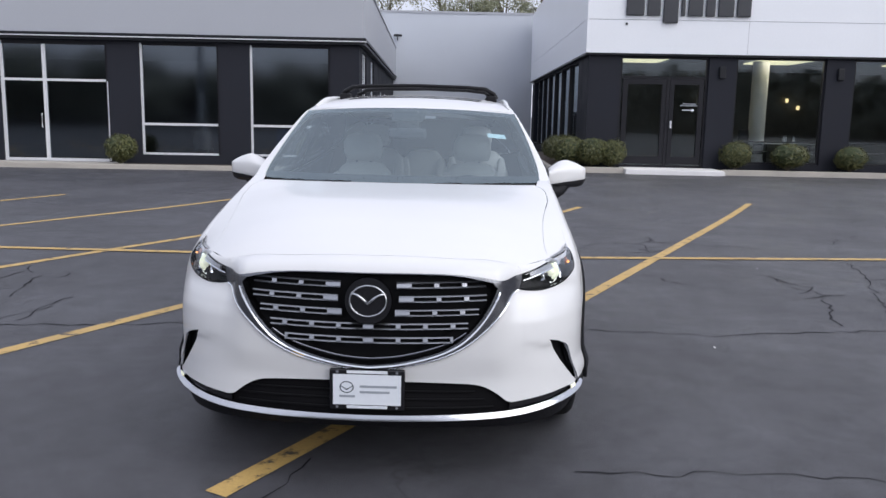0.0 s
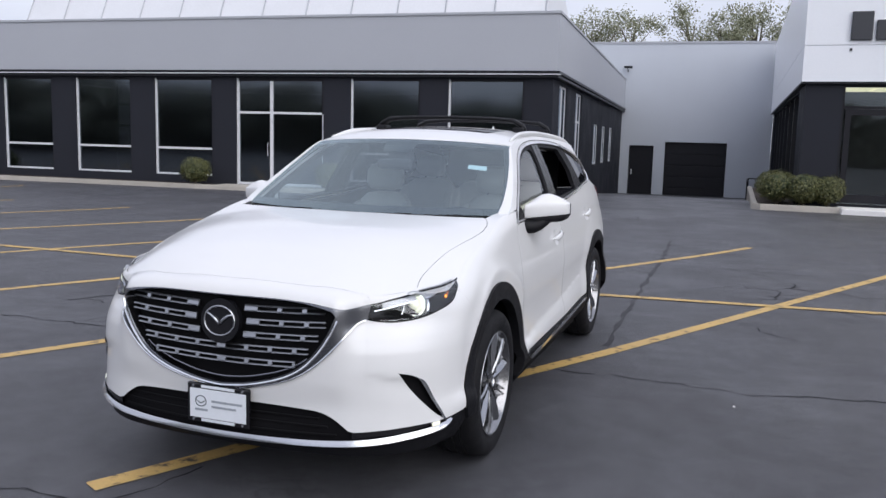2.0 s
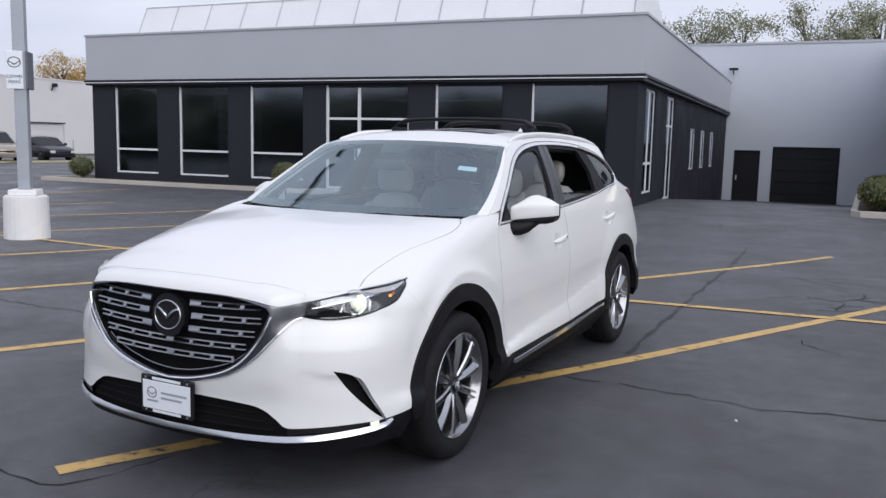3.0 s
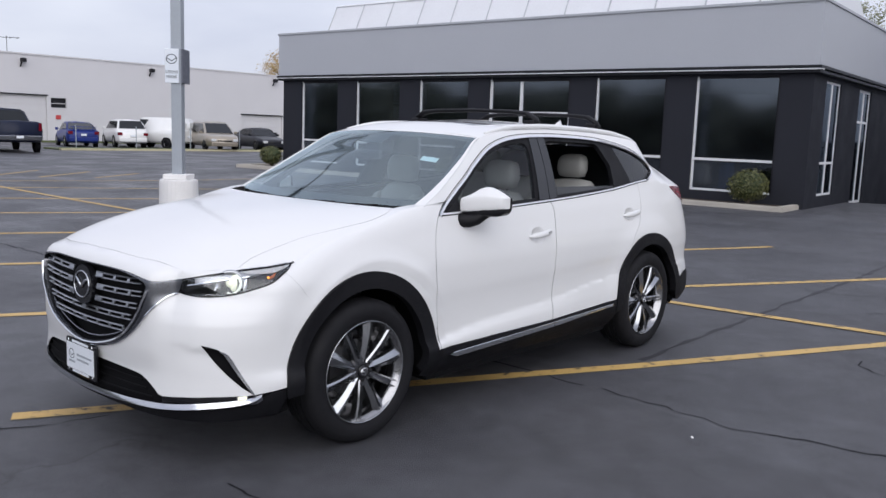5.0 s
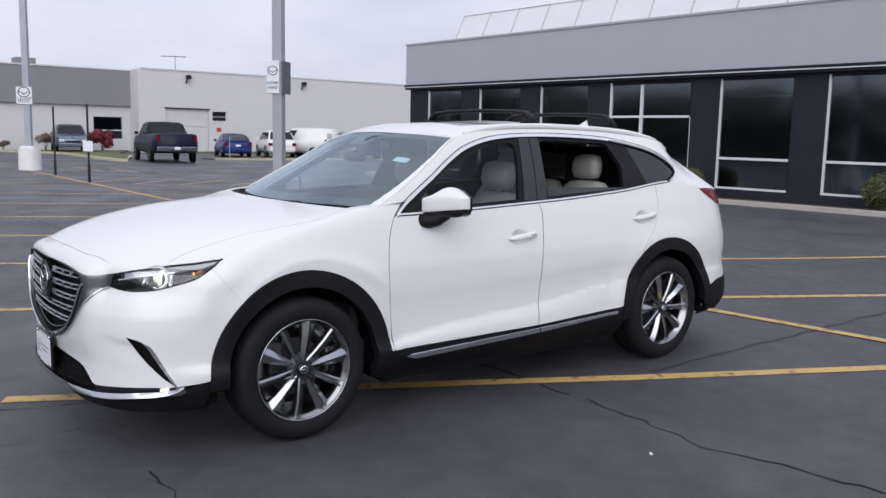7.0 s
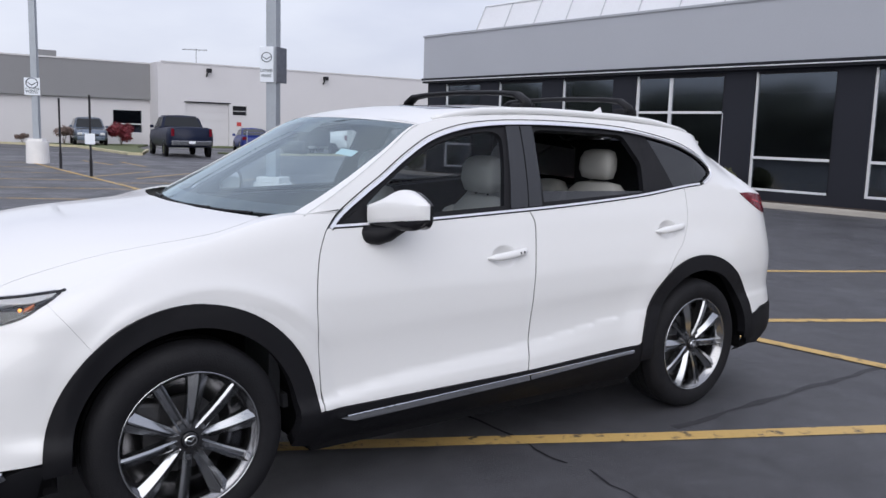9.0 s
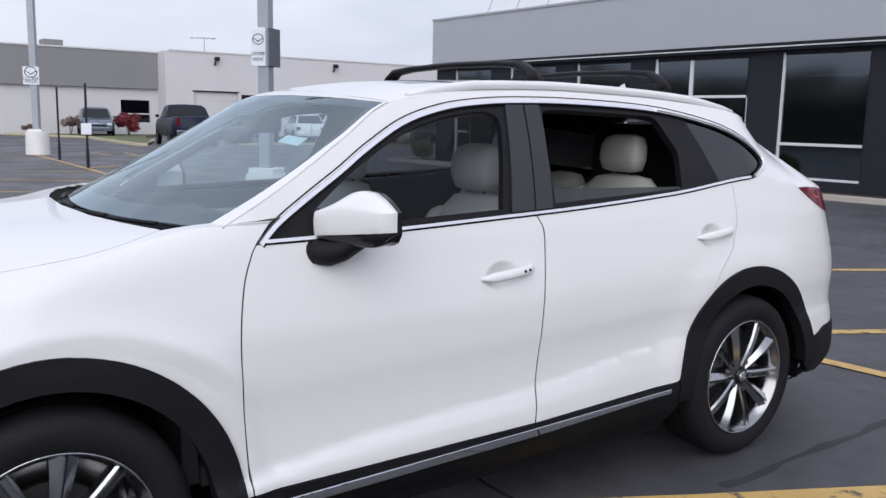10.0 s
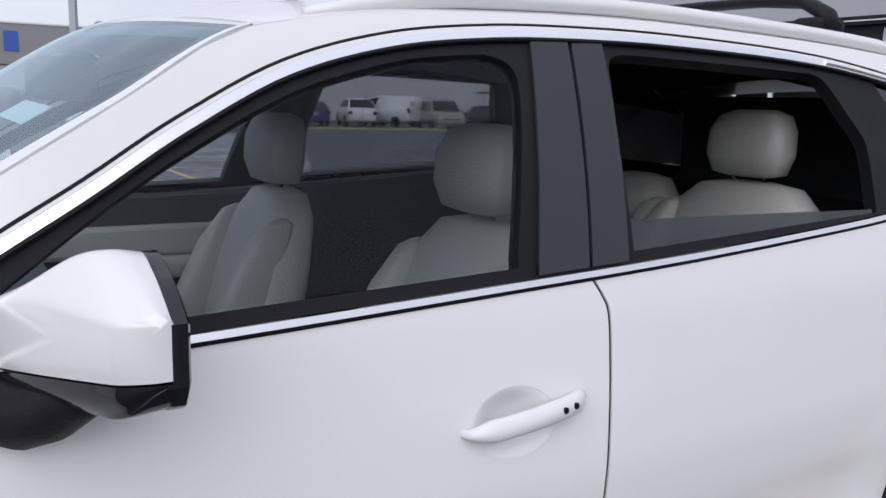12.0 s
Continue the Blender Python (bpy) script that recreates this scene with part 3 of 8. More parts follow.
def pavilion():
    b = thing("pavilion_building", "white panelled showroom pavilion with charcoal piers and clear glass", "building", at=B_AT)
    fr = [(0.93, 3.24, 0.26, 3.16), (3.95, 6.28, 0.40, 3.16), (7.0, 9.4, 0.40, 3.16), (10.1, 12.5, 0.40, 3.16)]
    part("wall", wall_run(fr, 0.0, 3.2, 0.10, 0.4, 0.10, 16.0), DARK_WALL, b, "charcoal piers and sills")
    part("wall", wall_run([(2.2, 18.6, 0.3, 3.1)], -1.0, 3.2, -0.4, -0.1, 0.4, 20.0, m=TURN_V), DARK_WALL, b, "charcoal side wall")
    part("fascia", pieces((0, 16, 0, 0.35, 3.22, 4.06), (0, 16, 0, 0.35, 4.075, 6.4), (0, 0.35, 0.35, 20.3, 3.22, 4.06), (0, 0.35, 0.35, 20.3, 4.075, 6.4)), WHITE_PANEL, b, "smooth white metal panels")
    part("fascia_core", pieces((0.02, 16, 0.02, 0.33, 4.05, 4.08), (0.02, 0.33, 0.33, 20.3, 4.05, 4.08)), GREY_PANEL, b)
    part("fascia_edge", pieces((-0.01, 16, -0.01, 0.35, 3.17, 3.219), (-0.01, 0.35, 0.35, 20.3, 3.17, 3.219)), BLACK_TRIM, b, "thin black shadow edge")
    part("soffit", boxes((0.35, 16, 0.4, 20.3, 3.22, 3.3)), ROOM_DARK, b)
    part("roof", boxes((0.35, 16, 0.35, 20.3, 5.9, 6.0)), ROOFING, b)
    part("wall", boxes((15.7, 16, 0.4, 20.0, 0, 3.2)), DARK_WALL, b)
    for u0, u1, z0, z1 in fr[1:]:
        window_unit(b, u0, u1, z0, z1, 0.16, (), frame_mat=DARK_FRAME, glass=GLASS_CLEAR)
    d = window_unit(b, 0.93, 3.24, 0.26, 3.16, 0.16, (2.62,), frame_mat=DARK_FRAME, glass=GLASS_CLEAR, name="entrance_door", width=0.06)
    part("mullion", boxes((2.18, 2.26, 0.156, 0.25, 0.32, 2.59)), DARK_FRAME, d)
    part("stile", pieces((1.03, 1.16, 0.15, 0.26, 0.35, 2.58), (2.06, 2.17, 0.15, 0.26, 0.35, 2.58), (2.27, 2.38, 0.15, 0.26, 0.35, 2.58), (3.03, 3.15, 0.15, 0.26, 0.35, 2.58)), DARK_FRAME, d)
    part("rail", pieces((1.16, 2.06, 0.15, 0.26, 0.35, 0.55), (2.38, 3.03, 0.15, 0.26, 0.35, 0.55), (1.16, 2.06, 0.15, 0.26, 2.44, 2.58), (2.38, 3.03, 0.15, 0.26, 2.44, 2.58)), DARK_FRAME, d)
    part("pull_handle", boxes((2.30, 2.34, 0.06, 0.15, 1.30, 1.50), bevel=0.01), WHITE_FRAME, d, "bright metal pull")
    part("door_notice_bar", boxes((2.62, 2.96, 0.14, 0.146, 1.935, 1.958), (2.56, 3.0, 0.14, 0.146, 1.888, 1.911)), POLE_GREY, d, "two lines of small grey notice")
    bm = boxes((2.62, 2.86, 0.14, 0.146, 1.775, 1.795))
    bm.faces.new([bm.verts.new(p) for p in ((2.86, 0.14, 1.74), (2.94, 0.14, 1.785), (2.86, 0.14, 1.83))])
    part("door_arrow", bm, SIGN_WHITE, d, "white arrow")
    for i in range(7):
        v = 2.2 + 2.34 * i
        part("side_mullion", boxes((0.12, 0.30, v - 0.05, v + 0.05, 0.3, 3.1)), DARK_FRAME, b)
        pane = part("side_pane", boxes((0.2, 0.208, v + 0.05, v + 2.29, 0.3, 3.1)), GLASS_CLEAR, b)
        pane.visible_shadow = False
    part("side_lamp", boxes((0.02, 0.14, 19.0, 19.3, 3.02, 3.14), bevel=0.02), WHITE_FRAME, b, "small pale lamp below the soffit")
    part("wall_lamp", boxes((3.50, 3.66, 0.02, 0.099, 2.62, 2.92), bevel=0.015), BLACK_TRIM, b, "black box wall lamp")
    part("wall_lamp", boxes((6.56, 6.72, 0.02, 0.099, 2.62, 2.92), bevel=0.015), BLACK_TRIM, b, "black box wall lamp")
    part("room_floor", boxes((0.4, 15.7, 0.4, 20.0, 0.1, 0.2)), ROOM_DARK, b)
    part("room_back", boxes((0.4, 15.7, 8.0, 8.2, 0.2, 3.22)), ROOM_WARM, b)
    for u in (1.15, 5.0, 9.0, 12.5):
        part("ceiling_light", pieces((u, u + 0.62, 1.0, 2.9, 3.16, 3.20), (u + 0.68, u + 1.3, 1.0, 2.9, 3.16, 3.20)), PANEL_LIGHT, b, "warm lit ceiling panel")
    for u in (1.8, 5.65):
        glow_lamp = new("ceiling_lamp", bpy.data.lights.new("ceiling_lamp", "AREA"))
        glow_lamp.data.energy, glow_lamp.data.shape, glow_lamp.data.size, glow_lamp.data.size_y, glow_lamp.data.color = 26, "RECTANGLE", 1.3, 1.9, (1.0, 0.88, 0.68)
        glow_lamp.matrix_world = B_AT @ pose(u, 1.95, 3.14)
    for u, z0, z1 in ((4.16, 3.22, 4.06), (8.3, 3.22, 4.06), (4.16, 4.075, 6.4), (8.3, 4.075, 6.4)):
        part("panel_joint", boxes((u, u + 0.008, -0.002, 0.03, z0, z1)), GREY_PANEL, b)
    part("sign_stud", boxes((0.98, 1.04, -0.03, -0.002, 3.93, 3.99), bevel=0.008), LETTER, b, "small dark stud")
    return b


pavilion()
# dark blocks of the fascia sign: a plain block for each character
tall = (0.66, 0.46, 0.62, 0.66, 0.46, 0.56, 0.46, 0.46)
wide = (0.46, 0.34, 0.38, 0.10, 0.38, 0.24, 0.40, 0.36)
sign = thing("fascia_sign", "row of dark grey raised sign blocks on white fascia", "sign", at=B_AT)
u = 0.98
for i, (w, h) in enumerate(zip(wide, tall)):
    low = 4.17 - (0.18 if i == 2 else 0)
    part("sign_block", boxes((u, u + w, -0.08, -0.002, low, low + h), bevel=0.02), LETTER, sign)
    u += w + 0.075
# ---- kerbs, planting and paths ----
YELLOW_KERB = surface("yellowed_kerb_concrete", (0.46, 0.42, 0.28), 0.85, 0, 0.25, 1.5, 70.0, 0.4)
def slab(name, outline, z0, z1, material, label, category, kind="structure", at=None):
    bm = bmesh.new()
    low = [bm.verts.new((x, y, z0)) for x, y in outline]
    high = [bm.verts.new((x, y, z1)) for x, y in outline]
    bm.faces.new(high)
    bm.faces.new(low[::-1])
    n = len(outline)
    for i in range(n):
        bm.faces.new((low[i], low[(i + 1) % n], high[(i + 1) % n], high[i]))
    bmesh.ops.recalc_face_normals(bm, faces=bm.faces)
    edges = [e for e in bm.edges if abs(e.verts[0].co.z - z1) < 1e-4 and abs(e.verts[1].co.z - z1) < 1e-4]
    bmesh.ops.bevel(bm, geom=edges, offset=0.02, segments=2, affect="EDGES")
    ob = part(name, bm, material, None, label)
    if at is not None:
        ob.matrix_basis = at
    return tagged(ob, category=category, kind=kind)


def rect(x0, x1, y0, y1):
    return [(x0, y0), (x1, y0), (x1, y1), (x0, y1)]


slab("kerb", rect(A_LEFT - 0.9, -0.2, -1.15, -0.98), -0.1, 0.25, CONCRETE, "pale worn concrete kerb", "kerb", at=A_AT)
slab("kerb", rect(-0.36, -0.2, -0.98, 0.11), -0.1, 0.25, CONCRETE, "pale worn concrete kerb end", "kerb", at=A_AT)
slab("kerb", rect(A_LEFT - 0.9, A_LEFT - 0.74, -0.98, 6.0), -0.1, 0.25, CONCRETE, "pale worn concrete kerb end", "kerb", at=A_AT)
slab("planting_bed", rect(A_LEFT - 0.74, -9.3, -0.98, 0.115), -0.1, 0.20, MULCH, "strip of dark mulch along the wall", "planting bed", at=A_AT)
slab("planting_bed", rect(-6.0, -0.36, -0.98, 0.115), -0.1, 0.20, MULCH, "strip of dark mulch along the wall", "planting bed", at=A_AT)
slab("pavement", rect(-9.3, -6.0, -0.98, 0.115), -0.1, 0.22, CONCRETE, "concrete step before the entrance door", "pavement", at=A_AT)
slab("kerb", [(-0.95, -0.55), (-0.75, -0.75), (1.0, -0.75), (1.0, -0.6), (-0.70, -0.6), (-0.80, -0.50), (-0.80, 9.0), (-0.95, 9.0)], -0.6, 0.28, CONCRETE, "pale concrete kerb round the planting", "kerb", at=B_AT)
slab("planting_bed", [(-0.80, -0.48), (-0.68, -0.6), (1.0, -0.6), (1.0, 0.095), (0.095, 0.095), (0.095, 9.0), (-0.80, 9.0)], -0.6, 0.24, MULCH, "dark mulch bed with clipped shrubs", "planting bed", at=B_AT)
slab("pavement", rect(1.0, 3.5, -1.05, 0.095), 0.0, 0.26, WHITE_CONCRETE, "pale concrete entrance pad", "pavement", at=B_AT)
slab("kerb", rect(3.5, 13.0, -0.75, -0.6), 0.0, 0.28, CONCRETE, "pale concrete kerb along the front", "kerb", at=B_AT)
slab("planting_bed", rect(3.5, 13.0, -0.6, 0.095), 0.0, 0.24, MULCH, "dark mulch bed with clipped shrubs", "planting bed", at=B_AT)
slab("grass_verge", rect(-54.8, -53.0, 16.6, 60.0), -0.1, 0.10, GRASS, "thin grass strip along the workshop wall", "grass")
slab("grass_verge", [(-56.5, 6.8), (-50.0, 10.2), (-38.6, 10.2), (-38.2, 10.5), (-44.0, 12.3), (-50.0, 13.5), (-56.5, 16.0)], -0.1, 0.10, GRASS, "grass island before the office", "grass")
slab("kerb", [(-56.5, 6.55), (-50.0, 9.95), (-38.4, 9.95), (-37.9, 10.5), (-44.0, 12.55), (-44.0, 12.32), (-38.15, 10.5), (-38.6, 10.18), (-50.0, 10.18), (-56.5, 6.78)], -0.1, 0.13, YELLOW_KERB, "pale yellowed kerb round the grass island", "kerb")
slab("grass_verge", rect(-41.6, -39.6, 15.6, 60.0), -0.1, 0.08, GRASS, "thin grass strip before the parked row", "grass")
slab("kerb", rect(-39.6, -39.35, 15.6, 60.0), -0.1, 0.10, YELLOW_KERB, "pale yellowed kerb beside the grass", "kerb")
for k in range(6):
    fence = thing("fence_post", "thin grey pipe post standing in the grass", "post", "posts along the grass", at=pose(-40.8, 17.0 + 3.4 * k, 0.0))
    part("pipe", tube(bmesh.new(), [(0, 0, 0), (0, 0, 1.25)], 0.025, 8), POLE_GREY, fence)
    part("cap", boxes((-0.035, 0.035, -0.035, 0.035, 1.25, 1.28), bevel=0.01), POLE_GREY, fence)


def leaf_cloud(bm, rng, centre, size, count, leaf, shell=0.75):
    """Small leaf faces scattered through a lobe, densest at its skin."""
    for _ in range(count):
        d = Vector((rng.gauss(0, 1), rng.gauss(0, 1), rng.gauss(0, 1))).normalized()
        r = rng.uniform(shell, 1.0) ** 0.5 * rng.uniform(0.86, 1.06)
        c = Vector(centre) + Vector((d.x * size[0], d.y * size[1], d.z * size[2])) * r
        n = (d + 0.8 * Vector((rng.uniform(-1, 1), rng.uniform(-1, 1), rng.uniform(-1, 1)))).normalized()
        a = n.orthogonal().normalized()
        a = Matrix.Rotation(rng.uniform(0, 6.3), 3, n) @ a
        b = n.cross(a)
        s = leaf * rng.uniform(0.6, 1.4)
        bm.faces.new([bm.verts.new(c + a * s * p + b * s * q) for p, q in ((-1, 0), (0, -0.55), (1, 0), (0, 0.55))])


def shrub(at, w, h, seed, material=None, label="", group="", name="shrub", leaf=0.025, count=4200, wild=0.0):
    rng = random.Random(seed)
    t = thing(name, label or "small round clipped evergreen shrub in a mulch bed", "shrub", group, at=at)
    bm = bmesh.new()
    for i in range(5):
        a = i * math.tau / 5 + rng.uniform(0, 1)
        tube(bm, [(0, 0, -0.02), (0.1 * w * math.cos(a), 0.1 * w * math.sin(a), h * 0.3), (0.3 * w * math.cos(a), 0.3 * w * math.sin(a), h * 0.75)], [0.02, 0.014, 0.005], 5)
    part("stem", bm, BARK, t)
    if not wild:
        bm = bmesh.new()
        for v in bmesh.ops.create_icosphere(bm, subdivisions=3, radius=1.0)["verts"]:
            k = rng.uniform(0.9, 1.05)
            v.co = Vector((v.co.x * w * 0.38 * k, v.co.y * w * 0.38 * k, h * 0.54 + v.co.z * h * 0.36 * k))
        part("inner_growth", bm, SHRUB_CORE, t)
    bm = bmesh.new()
    for k in range(7):
        c = (rng.uniform(-0.12, 0.12) * w, rng.uniform(-0.12, 0.12) * w, h * rng.uniform(0.46, 0.60))
        if wild:
            c = (rng.uniform(-0.35, 0.35) * w * wild, rng.uniform(-0.35, 0.35) * w * wild, h * rng.uniform(0.35, 0.70))
        k = 1 - 0.45 * wild
        leaf_cloud(bm, rng, c, (w * 0.40 * k, w * 0.40 * k, h * 0.40 * k), count // 7, leaf, 0.75 - 0.5 * wild)
    part("foliage", bm, material or LEAF_BOX, t)
    return t


for i, (u, w, h) in enumerate(((-17.7, 0.85, 0.75), (-9.85, 0.88, 0.78), (-5.85, 0.85, 0.78), (-1.15, 0.95, 0.86))):
    shrub(A_AT @ pose(u, -0.55, 0.2), w, h, 10 + i, group="shrubs along the showroom")
for i, (u, v, w, h) in enumerate(((-0.36, -0.12, 1.0, 0.84), (0.22, -0.24, 0.98, 0.86), (0.74, -0.26, 0.86, 0.78), (-0.38, 0.75, 1.0, 0.86), (-0.40, 1.7, 1.0, 0.85), (-0.38, 2.9, 0.95, 0.8),
                                  (3.98, -0.25, 0.88, 0.80), (5.33, -0.25, 1.02, 0.78), (6.95, -0.25, 0.9, 0.75), (9.0, -0.25, 0.9, 0.75))):
    shrub(B_AT @ pose(u, v, 0.24), w, h, 30 + i, group="shrubs round the pavilion")


# ---- trees and woods ----
def tree(x, y, h, spread, seed, material, label):
    rng = random.Random(seed)
    t = thing("tree", label, "tree", "trees behind the buildings", at=pose(x, y, 0))
    bm = bmesh.new()
    tube(bm, [(0, 0, -0.1), (rng.uniform(-0.2, 0.2), 0, h * 0.3), (rng.uniform(-0.4, 0.4), 0.2, h * 0.62), (rng.uniform(-0.4, 0.4), 0, h * 0.9)], [0.26, 0.2, 0.12, 0.03], 8)
    tips = []
    for i in range(22):
        a, z = rng.uniform(0, 6.3), h * rng.uniform(0.32, 0.8)
        r = spread * rng.uniform(0.5, 1.0) * (1.1 - 0.5 * z / h)
        tip = (r * math.cos(a), r * math.sin(a), z + h * rng.uniform(0.08, 0.22))
        tube(bm, [(0, 0, z), (tip[0] * 0.5, tip[1] * 0.5, z + (tip[2] - z) * 0.65), tip], [0.08, 0.05, 0.015], 5)
        tips.append(tip)
    part("trunk", bm, BARK, t)
    bm = bmesh.new()
    for tip in tips + [(0, 0, h * 0.93)]:
        for k in range(3):
            c = [tip[j] + rng.uniform(-0.7, 0.7) for j in range(3)]
            s = rng.uniform(0.6, 1.25)
            leaf_cloud(bm, rng, c, (s, s, s * 0.8), 95, 0.085, 0.1)
    part("crown", bm, material, t)
    return t


rng = random.Random(4)
for i in range(13):
    tree(-17 + 2.6 * i + rng.uniform(-0.8, 0.8), 62 + rng.uniform(-3, 3), rng.uniform(10.4, 12.4), 2.6, 60 + i, LEAF_GREEN, "tall tree in thin green autumn leaf behind the roof")
for i in range(3):
    tree(-72 - 2 * i, 54 + 5 * i, 9.5, 2.6, 80 + i, LEAF_GOLD, "golden autumn tree beyond the workshop roof")


def woods():
    """A belt of trees on the sides that only the windows and the paint mirror."""
    rng = random.Random(9)
    bm = bmesh.new()
    for i in range(210):
        a = radians(-200 + 235 * i / 209)
        r = rng.uniform(48, 60)
        x, y = 2 + r * math.cos(a), r * math.sin(a)
        if x < -30 and y > -15:
            continue
        h = rng.uniform(2.2, 6.5)
        for k in range(5):
            leaf_cloud(bm, rng, (x + rng.uniform(-2, 2), y + rng.uniform(-2, 2), h * (0.2 + 0.16 * k)), (2.8, 2.8, 1.6), 120, 0.5, 0.2)
    ob = part("far_woods", bm, LEAF_DARK, None, "dark belt of trees beyond the road")
    return tagged(ob, category="woods", kind="stuff")


woods()


# ---- lamp poles and signs ----
def sign_emblem(bm, x, z, r, y):
    """A plain ring with a winged bar."""
    for k in range(24):
        a, b = k * math.tau / 24, (k + 1) * math.tau / 24
        bm.faces.new([bm.verts.new((x + q * math.cos(p), y, z + q * 0.86 * math.sin(p))) for p, q in ((a, r), (b, r), (b, r * 0.84), (a, r * 0.84))])
    for s in (-1, 1):
        bm.faces.new([bm.verts.new((x + s * p * r, y, z + q * r)) for p, q in ((0.0, -0.25), (0.85, 0.25), (0.85, 0.12), (0.0, -0.45))])


def lettering(text, size, m, material, parent, name="lettering", extrude=0.001):
    c = bpy.data.curves.new(name, "FONT")
    c.body, c.size, c.align_x, c.align_y, c.extrude = text, size, "CENTER", "CENTER", extrude
    tmp = bpy.data.objects.new(name, c)
    me = bpy.data.meshes.new_from_object(tmp)
    bpy.data.objects.remove(tmp)
    me.materials.clear()
    me.materials.append(material)
    ob = new(name, me)
    ob.parent = parent
    ob.matrix_basis = m
    return ob


def lamp_pole(x, y, turn, base_w, base_h, pole_w, height, sign_w, sign_h, sign_top, side_plate):
    p = thing("lamp_pole", "square grey steel lamp pole on a white concrete base", "lamp pole", "lamp poles of the car park", at=pose(x, y, 0, 0, 0, turn))
    b = base_w / 2
    bm = bmesh.new()
    bmesh.ops.create_cone(bm, cap_ends=True, segments=28, radius1=b, radius2=b * 0.96, depth=base_h, matrix=Matrix.Translation((0, 0, base_h / 2)))
    bmesh.ops.bevel(bm, geom=[e for e in bm.edges if min(v.co.z for v in e.verts) > base_h * 0.9], offset=0.02, segments=2, affect="EDGES")
    part("base", bm, WHITE_CONCRETE, p, "white painted concrete base")
    part("bolt_cover", boxes((-b * 0.62, b * 0.62, -b * 0.62, b * 0.62, base_h, base_h + 0.09), bevel=0.015), WHITE_CONCRETE, p)
    w = pole_w / 2
    part("pole", boxes((-w, w, -w, w, base_h + 0.09, height), bevel=0.012), POLE_GREY, p)
    part("lamp_arm", boxes((-1.2, 1.2, -0.06, 0.06, height - 0.2, height - 0.1)), POLE_GREY, p)
    for s in (-1, 1):
        part("lamp_head", boxes((s * 1.45 - 0.35, s * 1.45 + 0.35, -0.2, 0.2, height - 0.28, height - 0.06), bevel=0.03), POLE_GREY, p)
    sign = part("sign", boxes((-sign_w / 2 - 0.06, sign_w / 2 - 0.06, -w - 0.03, -w - 0.002, sign_top - sign_h, sign_top), bevel=0.008), SIGN_WHITE, p, "white customer parking sign with a ring emblem")
    bm = bmesh.new()
    sign_emblem(bm, -0.06, sign_top - sign_h * 0.30, sign_w * 0.40, -w - 0.033)
    part("emblem", bm, SIGN_INK, sign)
    for k, word in enumerate(("CUSTOMER", "PARKING")):
        lettering(word, sign_w * 0.29, pose(-0.06, -w - 0.033, sign_top - sign_h * (0.68 + 0.14 * k), 90) @ Matrix.Diagonal((0.62, 1, 1, 1)), SIGN_INK, sign)
    if side_plate:
        part("side_sign", boxes((w + 0.002, w + 0.03, -w - 0.02, w + 0.16, sign_top - sign_h, sign_top), bevel=0.006), ROOM_DARK, p, "dark grey back of a second sign")
    return p


lamp_pole(-8.89, 4.63, 40, 0.66, 0.66, 0.175, 8.0, 0.235, 0.56, 2.82, True)
lamp_pole(-29.6, 4.5, 60, 0.80, 0.80, 0.22, 8.0, 0.55, 0.62, 3.05, False)
for x, y in ((-25.9, 4.58), (-21.3, 4.52)):
    p = thing("sign_post", "thin dark steel post standing on the painted line", "sign post", "thin sign posts", at=pose(x, y, 0, 0, 0, 60))
    part("post", boxes((-0.026, 0.026, -0.026, 0.026, 0.0, 2.3), bevel=0.006), DARK_FRAME, p)
    part("post_sleeve", boxes((-0.036, 0.036, -0.036, 0.036, 0.0, 0.5), bevel=0.008), DARK_FRAME, p)
    if x > -25:
        part("sign", boxes((-0.14, 0.14, -0.045, -0.032, 0.92, 1.22), bevel=0.004), SIGN_WHITE, p, "small white plate")


